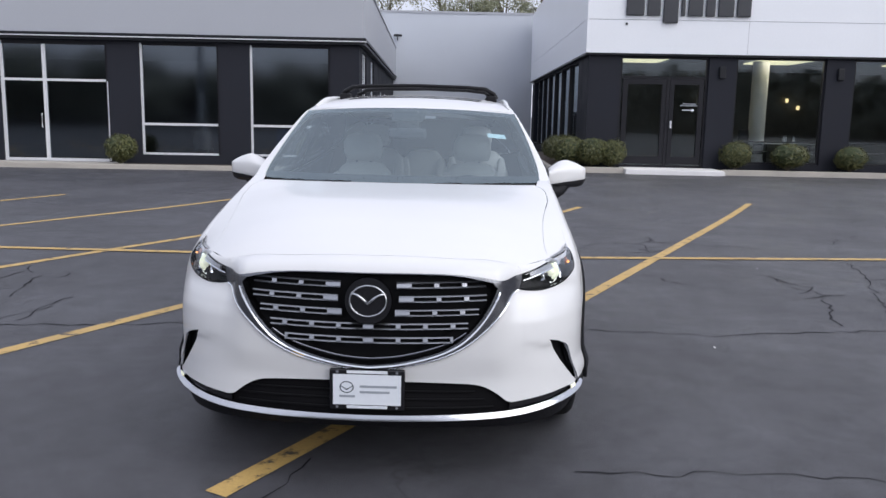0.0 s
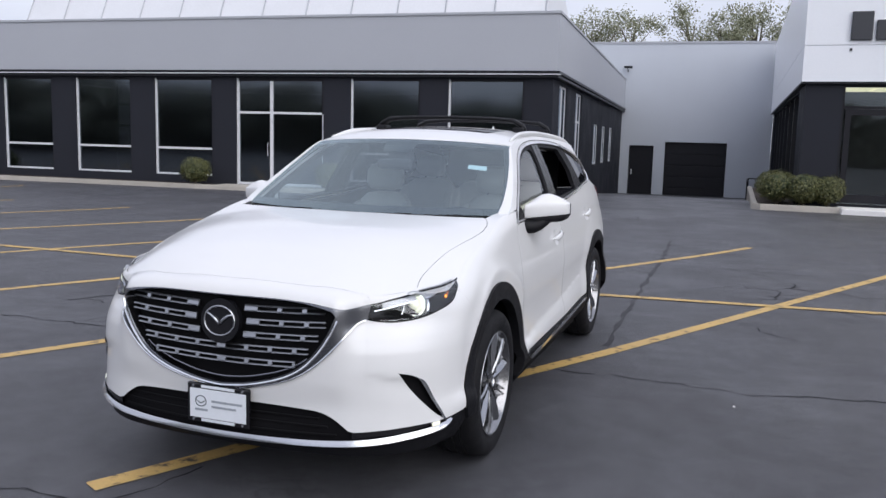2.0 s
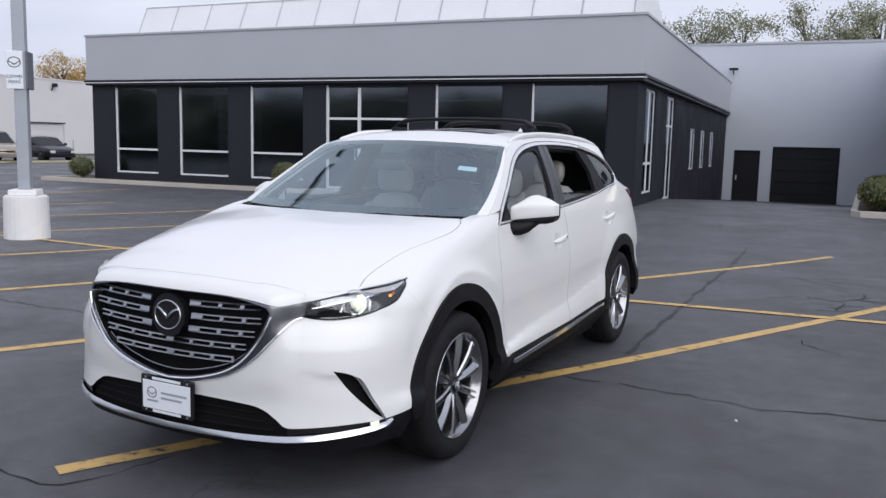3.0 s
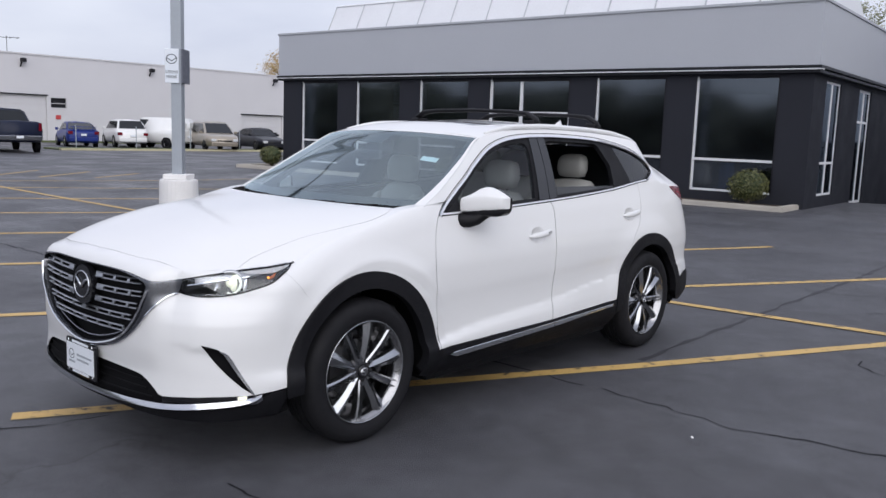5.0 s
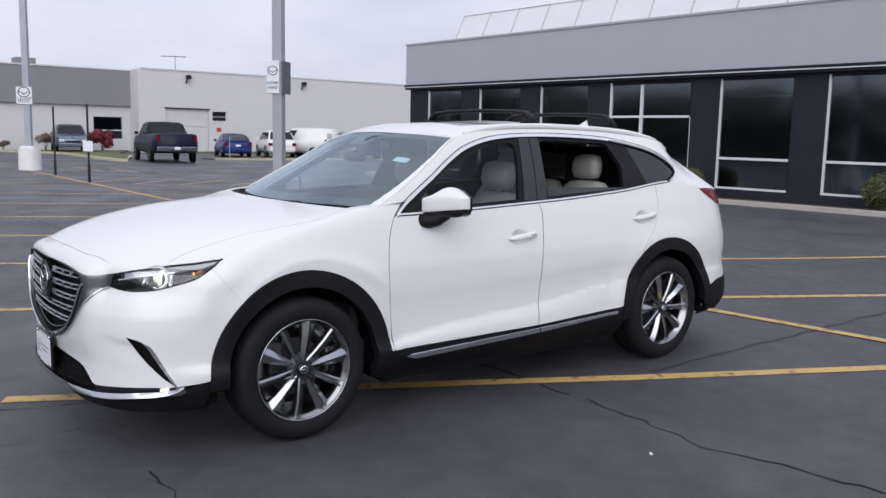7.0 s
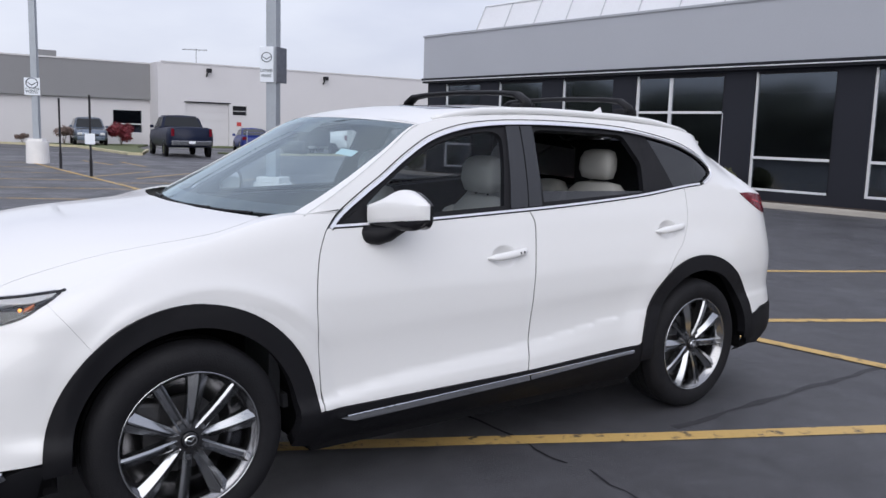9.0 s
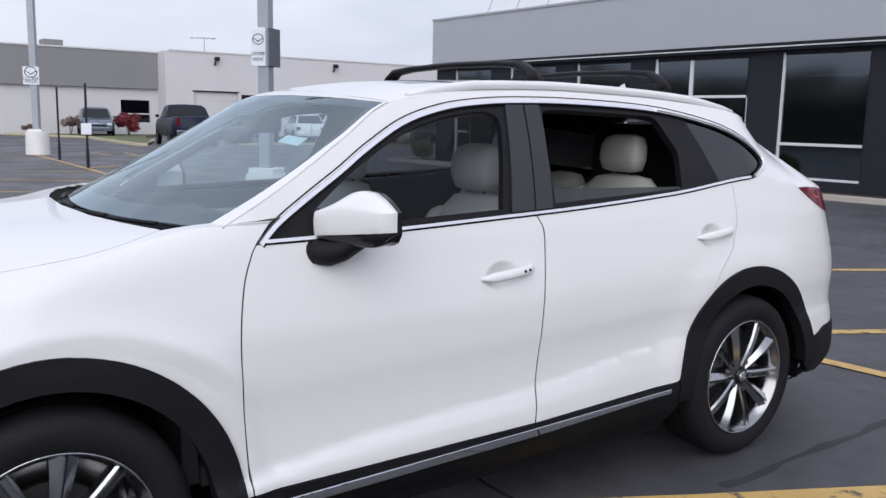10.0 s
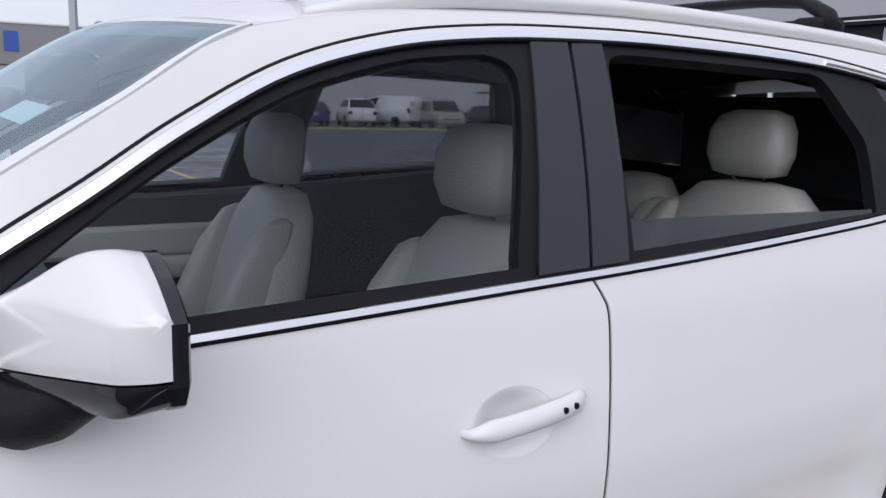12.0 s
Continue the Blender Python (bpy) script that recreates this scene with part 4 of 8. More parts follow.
# ---- far workshop ----
def workshop():
    b = thing("workshop_building", "long white rendered workshop with shuttered bays", "building")
    X = -55.0
    holes = [(18.2, 21.35, 0, 3.1), (21.62, 22.68, 2.27, 3.05), (36.9, 41.0, 0, 2.42)]
    part("wall", wall_run(holes, -0.2, 5.75, -X, -X + 0.3, 16.6, 75.0, m=TURN_V), WORKSHOP_WHITE, b, "off-white rendered wall")
    part("coping", boxes((X - 0.34, X + 0.05, 16.55, 75, 5.75, 5.85)), WORKSHOP_WHITE, b)
    part("wall", boxes((X - 14, X, 16.3, 16.6, -0.2, 5.75)), WORKSHOP_WHITE, b)
    part("roof", boxes((X - 14, X - 0.3, 16.6, 75, 5.3, 5.4)), ROOFING, b)
    for y0, y1, z1 in ((18.2, 21.35, 3.1), (36.9, 41.0, 2.42)):
        d = part("roller_door", boxes((X - 0.24, X - 0.18, y0, y1, -0.1, z1)), WORKSHOP_WHITE, b, "white sectional door, shut")
        for i in range(5):
            z = 0.02 + i * z1 / 5
            part("panel", boxes((X - 0.18, X - 0.15, y0 + 0.05, y1 - 0.05, z, z + z1 / 5 - 0.04)), WORKSHOP_WHITE, d)
        if y0 > 30:
            for k in range(3):
                part("door_window", boxes((X - 0.15, X - 0.14, y0 + 0.35 + 1.3 * k, y0 + 1.05 + 1.3 * k, 0.72, 1.04)), DARK_FRAME, d)
    part("louvre_frame", pieces((X - 0.1, X + 0.02, 21.62, 22.68, 2.27, 2.33), (X - 0.1, X + 0.02, 21.62, 22.68, 2.99, 3.05), (X - 0.14, X - 0.06, 21.62, 22.68, 2.60, 2.64)), WORKSHOP_WHITE, b)
    part("vent_window", boxes((X - 0.2, X - 0.15, 21.62, 22.68, 2.33, 2.99)), DARK_FRAME, b, "dark vent window")
    part("notice", boxes((X + 0.002, X + 0.03, 21.92, 22.26, 1.54, 1.83)), RED_PLATE, b, "small red notice plate")
    for y in (19.55, 28.7, 39.8):
        lamp = part("wall_lamp", boxes((X + 0.10, X + 0.45, y + 0.08, y + 0.42, 5.22, 5.5), bevel=0.06), DARK_FRAME, b, "dark wall lamp")
        part("lamp_arm", tube(bmesh.new(), [(X, y + 0.15, 4.95), (X + 0.12, y + 0.15, 5.05), (X + 0.2, y + 0.18, 5.25)], 0.05), DARK_FRAME, lamp)
    part("door_lintel", pieces((X, X + 0.03, 18.1, 21.45, 3.1, 3.18), (X, X + 0.03, 36.8, 41.1, 2.42, 2.5)), DARK_FRAME, b)
    part("roof_vent", boxes((X - 3.5, X - 2.5, 37.5, 38.7, 5.4, 5.9), bevel=0.1), DARK_FRAME, b, "dark metal roof vent")
    bm = bmesh.new()
    tube(bm, [(X - 3, 20, 5.4), (X - 3, 20, 7.1)], 0.02, 5)
    tube(bm, [(X - 3, 18.95, 6.95), (X - 3, 20.85, 7.05)], 0.018, 5)
    for k in range(5):
        tube(bm, [(X - 3.4, 19.1 + 0.4 * k, 6.98), (X - 2.6, 19.1 + 0.4 * k, 7.0)], 0.012, 4)
    part("aerial", bm, DARK_FRAME, b, "thin roof aerial")
    return b


WORKSHOP_WHITE = surface("workshop_white_render", (0.56, 0.55, 0.57), 0.85, 0, 0.05, 0.4, 40.0, 0.2)
GREY_BAND = surface("grey_metal_band", (0.21, 0.21, 0.22), 0.6, 0, 0.06, 0.5, 30.0)
RED_PLATE = surface("red_sign_plate", (0.45, 0.05, 0.05), 0.5, 0, 0.1, 5.0, 40.0)
BLUE_PLATE = surface("blue_sign_letter", (0.03, 0.08, 0.35), 0.5, 0, 0.1, 5.0, 40.0)
workshop()


def office():
    b = thing("office_building", "low white building with a broad grey metal band", "building")
    X = -57.0
    part("wall", wall_run([(13.8, 15.75, 0.9, 2.42), (-14.0, -8.0, 0.6, 3.0)], -0.2, 3.2, -X, -X + 0.3, -30.0, 16.3, m=TURN_V), WORKSHOP_WHITE, b, "white painted wall")
    part("band", boxes((X - 0.3, X + 0.25, -30, 16.3, 3.2, 5.65)), GREY_BAND, b, "broad grey metal band")
    part("coping", boxes((X - 0.35, X + 0.30, -30, 16.3, 5.65, 5.75)), WORKSHOP_WHITE, b)
    part("roof", boxes((X - 14, X - 0.3, -30, 16.3, 5.2, 5.3)), ROOFING, b)
    part("roof_unit", boxes((X - 4, X - 2.6, 9.5, 10.8, 5.3, 6.35), bevel=0.05), GREY_BAND, b, "grey rooftop unit")
    for y0, y1, z0 in ((13.8, 15.75, 0.9), (-14.0, -8.0, 0.6)):
        w = part("window", boxes((X - 0.2, X - 0.16, y0, y1, z0, 2.42 if y0 > 0 else 3.0)), GLASS_DARK, b, "dark office window")
        part("window_frame", boxes((X - 0.2, X + 0.01, y0, y1, z0 - 0.06, z0), (X - 0.2, X + 0.01, y0, y1, z0 + 0.55, z0 + 0.62)), WHITE_FRAME, w)
    part("wall_back", boxes((X - 1.5, X - 1.2, -20, 16, 0, 3.6)), ROOM_DARK, b)
    part("sign_block", boxes((X + 0.26, X + 0.3, 3.7, 4.5, 4.0, 5.2)), BLUE_PLATE, b, "blue sign block")
    return b


office()
def lathe_z(profile, segments=16):
    """Turn (radius, z) pairs round the z axis."""
    bm = bmesh.new()
    rows = [[bm.verts.new((r * math.cos(k * math.tau / segments), r * math.sin(k * math.tau / segments), z)) for k in range(segments)] for r, z in profile]
    for a, b in zip(rows, rows[1:]):
        for k in range(segments):
            bm.faces.new((a[k], a[(k + 1) % segments], b[(k + 1) % segments], b[k]))
    return bm


BLUE_CLOTH = surface("blue_cloth", (0.04, 0.14, 0.42), 0.8, 0, 0.15, 5.0, 90.0, 0.2)


# ---- inside the pavilion ----
def round_column(at, r, h):
    c = thing("showroom_column", "white plastered round column in the showroom", "column", at=at)
    bm = bmesh.new()
    bmesh.ops.create_cone(bm, cap_ends=True, segments=32, radius1=r, radius2=r, depth=h, matrix=Matrix.Translation((0, 0, h / 2)))
    part("shaft", bm, ROOM_WHITE, c, smooth=True)
    part("column_base", boxes((-r * 1.1, r * 1.1, -r * 1.1, r * 1.1, 0, 0.1), bevel=0.02), ROOM_WHITE, c)


round_column(B_AT @ pose(5.05, 1.5, 0.2), 0.22, 2.96)


def office_chair(at):
    c = thing("office_chair", "black mesh office chair on castors", "chair", "showroom chairs", at=at)
    part("seat", boxes((-0.25, 0.25, -0.25, 0.25, 0.44, 0.52), bevel=0.03), BLACK_TRIM, c)
    part("backrest", boxes((-0.23, 0.23, 0.22, 0.28, 0.60, 1.10), bevel=0.025), BLACK_TRIM, c)
    part("column", tube(bmesh.new(), [(0, 0, 0.08), (0, 0, 0.45)], 0.03), BLACK_TRIM, c)
    part("back_bar", tube(bmesh.new(), [(0, 0.1, 0.46), (0, 0.28, 0.5), (0, 0.26, 0.75)], 0.02), BLACK_TRIM, c)
    for k in range(5):
        a = k * math.tau / 5
        part("foot", tube(bmesh.new(), [(0, 0, 0.09), (0.28 * math.cos(a), 0.28 * math.sin(a), 0.05)], 0.02), BLACK_TRIM, c)
    for s in (-1, 1):
        part("armrest", tube(bmesh.new(), [(s * 0.25, 0.1, 0.5), (s * 0.30, 0.1, 0.68), (s * 0.30, -0.15, 0.70)], 0.018), BLACK_TRIM, c)


office_chair(B_AT @ pose(4.72, 0.85, 0.2, 0, 0, 40))


def desk(at):
    d = thing("showroom_desk", "white topped desk in the showroom", "desk", at=at)
    part("desktop", boxes((-0.8, 0.8, -0.4, 0.4, 0.71, 0.75), bevel=0.008), ROOM_WHITE, d)
    for x in (-0.72, 0.72):
        for y in (-0.32, 0.32):
            part("leg", boxes((x - 0.03, x + 0.03, y - 0.03, y + 0.03, 0, 0.71)), BLACK_TRIM, d)


desk(B_AT @ pose(5.9, 1.35, 0.2))
bottles = [(5.72, 1.2), (5.80, 1.26), (6.0, 1.22)]
for x, y in bottles:
    b = thing("bottle", "small clear bottle standing on the desk", "bottle", "bottles on the desk", at=B_AT @ pose(x, y, 0.95))
    part("glass_body", lathe_z([(0.001, 0.0), (0.03, 0.0), (0.03, 0.13), (0.012, 0.17), (0.012, 0.2), (0.001, 0.2)]), SIGN_WHITE, b, smooth=True)
for u, z in ((5.2, 2.3), (8.2, 2.25), (8.6, 2.0)):
    l_ = thing("wall_light", "small warm lit wall lamp in the showroom", "lamp", "showroom wall lamps", at=B_AT @ pose(u, 7.9, z))
    part("shade", boxes((-0.03, 0.03, -0.08, 0.1, -0.07, 0.07), bevel=0.02), LAMP_WARM, l_)
rail = thing("guard_rail", "thin dark pipe guard rail along the glass", "rail", at=B_AT)
for z in (0.72, 0.98):
    part("bar", tube(bmesh.new(), [(3.6, 0.55, z), (9.4, 0.55, z)], 0.02), BLACK_TRIM, rail)
for k in range(4):
    part("post", tube(bmesh.new(), [(3.7 + 1.85 * k, 0.55, 0.2), (3.7 + 1.85 * k, 0.55, 0.98)], 0.02), BLACK_TRIM, rail)
hr = thing("pipe_railing", "dark pipe railing beside the sloping drive", "railing", at=B_AT)
for z in (0.05, 0.45):
    part("bar", tube(bmesh.new(), [(-0.9, 11.5, z), (0.05, 11.5, z)], 0.022), BLACK_TRIM, hr)
part("bar", tube(bmesh.new(), [(-0.9, 11.5, 0.45), (-0.9, 15.0, 0.25)], 0.022), BLACK_TRIM, hr)
for x, y in ((-0.9, 11.5), (0.05, 11.5), (-0.9, 13.2), (-0.9, 15.0)):
    part("post", tube(bmesh.new(), [(x, y, -1.2), (x, y, 0.45 if y < 12 else 0.3)], 0.022), BLACK_TRIM, hr)

# ---- inside the grey showroom, just behind its glass ----
screen_wall = thing("glazed_partition", "dark framed partition with pale frosted panes behind the glass", "partition", at=A_AT @ pose(-13.0, 1.3, 0.2))
part("post", pieces(*[(-0.75 + 0.5 * k, -0.70 + 0.5 * k, -0.03, 0.03, 0.0, 2.95) for k in range(4)]), DARK_FRAME, screen_wall)
part("rail", pieces(*[(-0.70 + 0.5 * c, -0.25 + 0.5 * c, -0.03, 0.03, z, z + 0.06) for c in range(3) for z in (0.9, 1.55, 2.2, 2.85)]), DARK_FRAME, screen_wall)
part("frosted_pane", pieces(*[(-0.70 + 0.5 * c, -0.25 + 0.5 * c, -0.008, 0.008, z + 0.06, z + 0.65) for c in range(3) for z in (0.9, 1.55, 2.2)]), FROSTED, screen_wall, "pale frosted pane")
cloth = thing("blue_display_stand", "bright blue draped stand behind the dark window", "stand", at=A_AT @ pose(-2.15, 0.75, 0.2))
bm = bmesh.new()
rows = [[bm.verts.new(((0.17 + 0.02 * math.sin(5 * a + z)) * math.cos(a) * (1.15 - 0.25 * z), (0.14 + 0.02 * math.sin(7 * a)) * math.sin(a) * (1.1 - 0.2 * z), z * 0.9)) for a in [k * math.tau / 24 for k in range(24)]] for z in (0.0, 0.3, 0.7, 0.95, 1.0)]
for a, b in zip(rows, rows[1:]):
    for k in range(24):
        bm.faces.new((a[k], a[(k + 1) % 24], b[(k + 1) % 24], b[k]))
bm.faces.new(rows[-1])
part("cloth", bm, BLUE_CLOTH, cloth, smooth=True)
# ---- the body's form: a wall round the plan, a hood and a roof ----
def smooth_curve(pairs):
    """A smooth function through (place, value) pairs, with no overshoot."""
    xs, ys = [p[0] for p in pairs], [p[1] for p in pairs]
    n = len(xs)
    h = [xs[i + 1] - xs[i] for i in range(n - 1)]
    d = [(ys[i + 1] - ys[i]) / h[i] for i in range(n - 1)]
    m = [d[0]] + [0.0 if d[i - 1] * d[i] <= 0 else 2 * d[i - 1] * d[i] / (d[i - 1] + d[i]) for i in range(1, n - 1)] + [d[-1]]

    def f(x):
        if x <= xs[0]:
            return ys[0] + m[0] * (x - xs[0])
        if x >= xs[-1]:
            return ys[-1] + m[-1] * (x - xs[-1])
        i = 0
        while x > xs[i + 1]:
            i += 1
        t = (x - xs[i]) / h[i]
        return (ys[i] * (1 + 2 * t) * (1 - t) ** 2 + m[i] * h[i] * t * (1 - t) ** 2 + ys[i + 1] * t * t * (3 - 2 * t) + m[i + 1] * h[i] * t * t * (t - 1))
    return f


NOSE, TAIL = -1.705, 4.734
plan_x = smooth_curve(((-2.056, -0.35), (NOSE, 0.0), (-1.354, 0.35), (-1.150, 0.558), (-0.958, 0.738), (-0.774, 0.870), (-0.635, 0.938), (-0.5, 0.972), (-0.2, 0.982), (0.6, 0.983), (1.4, 0.979), (2.2, 0.979),
                       (2.93, 0.983), (3.2, 0.980), (3.45, 0.966), (3.632, 0.942), (3.814, 0.875), (3.998, 0.745), (4.232, 0.50), (4.484, 0.25), (TAIL, 0.0), (4.984, -0.25)))
plan_y = smooth_curve(((-2.056, -1.014), (NOSE, -1.03), (-1.354, -1.014), (-1.150, -0.982), (-0.958, -0.900), (-0.774, -0.770), (-0.635, -0.644), (-0.5, -0.504), (-0.2, -0.2), (3.2, 3.2), (3.45, 3.45),
                       (3.632, 3.63), (3.814, 3.80), (3.998, 3.94), (4.232, 4.02), (4.484, 4.05), (TAIL, 4.055), (4.984, 4.05)))
side_in = smooth_curve(((0.18, 0.16), (0.24, 0.09), (0.30, 0.045), (0.36, 0.010), (0.42, 0.0), (0.455, 0.004), (0.488, 0.0165), (0.506, 0.0245), (0.522, 0.0278), (0.60, 0.0302), (0.66, 0.029), (0.74, 0.025), (0.85, 0.029), (0.95, 0.046), (1.05, 0.070), (1.13, 0.090), (1.20, 0.112)))
nose_in = smooth_curve(((0.18, 0.12), (0.25, 0.05), (0.31, 0.012), (0.35, 0.0), (0.40, 0.022), (0.46, 0.026), (0.52, 0.018), (0.60, 0.012), (0.75, 0.010), (0.85, 0.012), (0.92, 0.022), (0.97, 0.036), (1.10, 0.11)))
turn_in = smooth_curve(((0.18, 0.12), (0.25, 0.05), (0.31, 0.030), (0.36, 0.020), (0.41, 0.024), (0.48, 0.028), (0.56, 0.027), (0.62, 0.025), (0.70, 0.032), (0.77, 0.055), (0.84, 0.088), (0.93, 0.095), (1.10, 0.125)))
crease_z = smooth_curve(((-1.0, 0.50), (0.45, 0.455), (0.93, 0.50), (1.64, 0.538), (2.35, 0.61), (2.8, 0.62), (4.8, 0.62)))
belt_z = smooth_curve(((-2.0, 1.150), (0.5, 1.150), (1.7, 1.187), (2.5, 1.236), (3.0, 1.290), (3.12, 1.296), (3.3, 1.274), (3.6, 1.235), (4.6, 1.22)))
hood_mid = smooth_curve(((-1.0, 0.935), (-0.95, 0.972), (-0.9, 1.004), (-0.8, 1.050), (-0.6, 1.112), (-0.3, 1.163), (0.0, 1.184), (0.3, 1.201), (0.7, 1.222)))
roof_edge = smooth_curve(((0.50, 1.198), (0.75, 1.335), (0.95, 1.455), (1.18, 1.585), (1.5, 1.632), (2.0, 1.650), (2.5, 1.642), (3.0, 1.605), (3.35, 1.555), (4.6, 1.50)))
roof_mid = smooth_curve(((1.0, 1.595), (1.1, 1.625), (1.3, 1.668), (1.6, 1.697), (2.0, 1.710), (2.5, 1.698), (3.0, 1.668), (3.4, 1.620)))


def ramp(t):
    t = min(1.0, max(0.0, t))
    return t * t * (3 - 2 * t)


def hood_z(x, y):
    x = abs(x)
    back = 0.16 * x * x + 0.42 * x ** 8
    fade = 1 - ramp((y + 0.7) / 1.1)
    return hood_mid(y - 0.8 * back * fade) - (0.034 + 0.094 * fade) * (x / 0.8) ** 3.2 * (1 - ramp((y - 0.1) / 0.4) * 0.9)


def depth_plain(s, z):
    lead = ramp((z - 0.44) / 0.14)
    go = (1 - lead) * ramp((s + 1.55) / 0.45) + lead * ramp((s + 1.19) / 0.15)
    w_nose = 1 - go
    w_turn = go * (1 - ramp((s + 0.85) / 0.5))
    w_side = 1 - w_nose - w_turn
    b = belt_z(s)
    low = min(z, b)
    c = crease_z(s)
    if 0.42 < low < c:
        low = 0.42 + (low - 0.42) * 0.08 / (c - 0.42)
    elif c <= low < 0.85:
        low = 0.50 + (low - c) * 0.35 / (0.85 - c)
    side = side_in(low)
    d = w_nose * nose_in(z) + w_turn * turn_in(z) + w_side * side
    if z > b and w_side > 0:
        k = 0.33 + 0.07 * ramp((s - 1.9) / 0.8) + 1.0 * ramp((s - 3.05) / 0.6)
        d += w_side * (k * (z - b) + 0.33 * (z - b) ** 2)
    return d


def plan_normal(s):
    e = 0.01
    tx, ty = plan_x(s + e) - plan_x(s - e), plan_y(s + e) - plan_y(s - e)
    q = math.hypot(tx, ty)
    return ty / q, -tx / q


def fillet(s):
    """How far the top of the wall rolls in to the hood: depth and height."""
    keep = 1 - ramp((s - 0.30) / 0.35)
    front = 1 - ramp((s + 1.3) / 0.6)
    return keep * (0.055 - 0.025 * ramp((s + 0.3) / 0.4)), 0.12 - 0.02 * front


hood_edge = smooth_curve(((0.0, -0.926), (0.25, -0.919), (0.36, -0.908), (0.47, -0.881), (0.59, -0.853), (0.68, -0.807), (0.74, -0.765), (0.80, -0.715)))


def shoulder(s):
    """Where the wall meets the hood: x, y, z. Round the nose it follows the hood's front edge."""
    nx, ny = plan_normal(s)
    z = 1.05
    for _ in range(4):
        d = depth_plain(s, min(z, 1.2)) + fillet(s)[0]
        x, y = plan_x(s) - nx * d, plan_y(s) - ny * d
        z = hood_z(x, y)
    lead = 1 - ramp((s + 1.02) / 0.30)
    if lead > 0:
        y += lead * (hood_edge(x) - y)
        z = hood_z(x, y)
    return x, y, z


SHOULDER = {}


def shoulder_at(s, i):
    k = round(s * 50)
    for j in (k - 1, k, k + 1):
        if j not in SHOULDER:
            SHOULDER[j] = shoulder(j / 50)
    t = s * 50 - k
    return SHOULDER[k][i] * (1 - abs(t)) + SHOULDER[k + (1 if t > 0 else -1)][i] * abs(t)


def shoulder_z(s):
    return shoulder_at(s, 2)


def wall(s, z, out=0.0):
    """A point of the body's wall at the place s round the plan (s = y along the flank) and height z."""
    d, roll, lead = depth_plain(s, z), 0.0, 0.0
    if s < 0.66:
        lead = 1 - ramp((s + 1.02) / 0.30)
        deep, high = fillet(s)
        high -= 0.03 * lead
        t = min(1.0, max(0.0, (z - shoulder_z(s) + high) / high))
        roll = 1 - math.sqrt(max(0.0, 1 - t * t))
        d += deep * roll * (1 - lead)
    if -1.10 < s < -0.76:
        edge_z = 0.608 - 0.145 * (s + 0.865)
        under = (edge_z - z) / 0.03
        if under > 0:
            d += 0.006 * ramp((s + 1.08) / 0.16) * ramp((-0.76 - s) / 0.06) * ramp(under) * (1 - ramp((edge_z - z - 0.03) / 0.10))
    for yc in (0.0, 2.96):
        r = math.hypot(s - yc, z - 0.39)
        soft = 0.013 * ramp((0.622 - r) / 0.075) if yc == 0.0 else 0.010 * ramp((0.68 - r) / 0.16)
        if yc == 0.0 and 0.40 < r < 0.75:
            # the front flare ends in a crease that runs out towards the door
            a = math.degrees(math.atan2(z - 0.39, s))
            edge_r = 0.505 + 0.0012 * (136 - a)
            keep = ramp((a - 22) / 25)
            swell = 0.0145 * max(0.0, 1 - (r - edge_r) / 0.09) ** 2 if r > edge_r else 0.0145 - 0.14 * min(0.06, edge_r - r)
            swell -= 0.0018 * max(0.0, 1 - abs(r - edge_r) / 0.014) ** 2
            soft += keep * (swell - soft)
        d -= soft
    d -= out
    nx, ny = plan_normal(s)
    x, y = plan_x(s) - nx * d, plan_y(s) - ny * d
    if lead > 0 and roll > 0:
        top = depth_plain(s, shoulder_z(s)) + fillet(s)[0] * (1 - lead)
        x += lead * roll * (shoulder_at(s, 0) - plan_x(s) + nx * top)
        y += lead * roll * (shoulder_at(s, 1) - plan_y(s) + ny * top)
    return x, y, z


def hood(x, y, out=0.0):
    return x, y, hood_z(x, y) + out


def roof_x(y):
    return wall(y, roof_edge(y))[0]


def roof(x, y, out=0.0):
    f = min(1.3, abs(x) / roof_x(y))
    return x, y, roof_mid(y) - (roof_mid(y) - roof_edge(y)) * (0.62 * f ** 2 + 0.38 * f ** 5) + out


def screen(f, t, out=0.0):
    """The windscreen: f across from -1 to 1, t up from 0 to 1."""
    y = 0.50 + 0.68 * t
    x, yy, z = wall(y, roof_edge(y))
    bow = 1 - f * f
    return f * x, yy - (0.22 - 0.12 * t) * bow - 0.55 * out, z + (0.05 * t - 0.005) * bow + 0.8 * out
from mathutils import geometry
# ---- panels cut from the body's form ----
PAINT = surface("white_car_paint", (0.69, 0.69, 0.695), 0.32, 0, 0.012, 2.0, 300.0, 0.0, coat=0.6, spec=0.4)
CLADDING = surface("black_textured_plastic", (0.006, 0.006, 0.008), 0.55, 0, 0.12, 6.0, 400.0, 0.25, spec=0.22)
GLOSS_BLACK = surface("gloss_black_trim", (0.008, 0.008, 0.010), 0.08, 0, 0.1, 4.0, 60.0)
LAMP_SHELL = surface("dark_lamp_housing", (0.07, 0.072, 0.078), 0.22, 0.5, 0.2, 20.0, 90.0)
SATIN_BLACK = surface("satin_black_pillar", (0.034, 0.036, 0.042), 0.22, 0, 0.1, 4.0, 200.0, spec=0.25)
CHROME = surface("bright_chrome", (0.80, 0.81, 0.83), 0.09, 1.0, 0.04, 5.0, 60.0)
SATIN_CHROME = surface("satin_chrome", (0.21, 0.215, 0.235), 0.26, 1.0, 0.05, 6.0, 90.0)
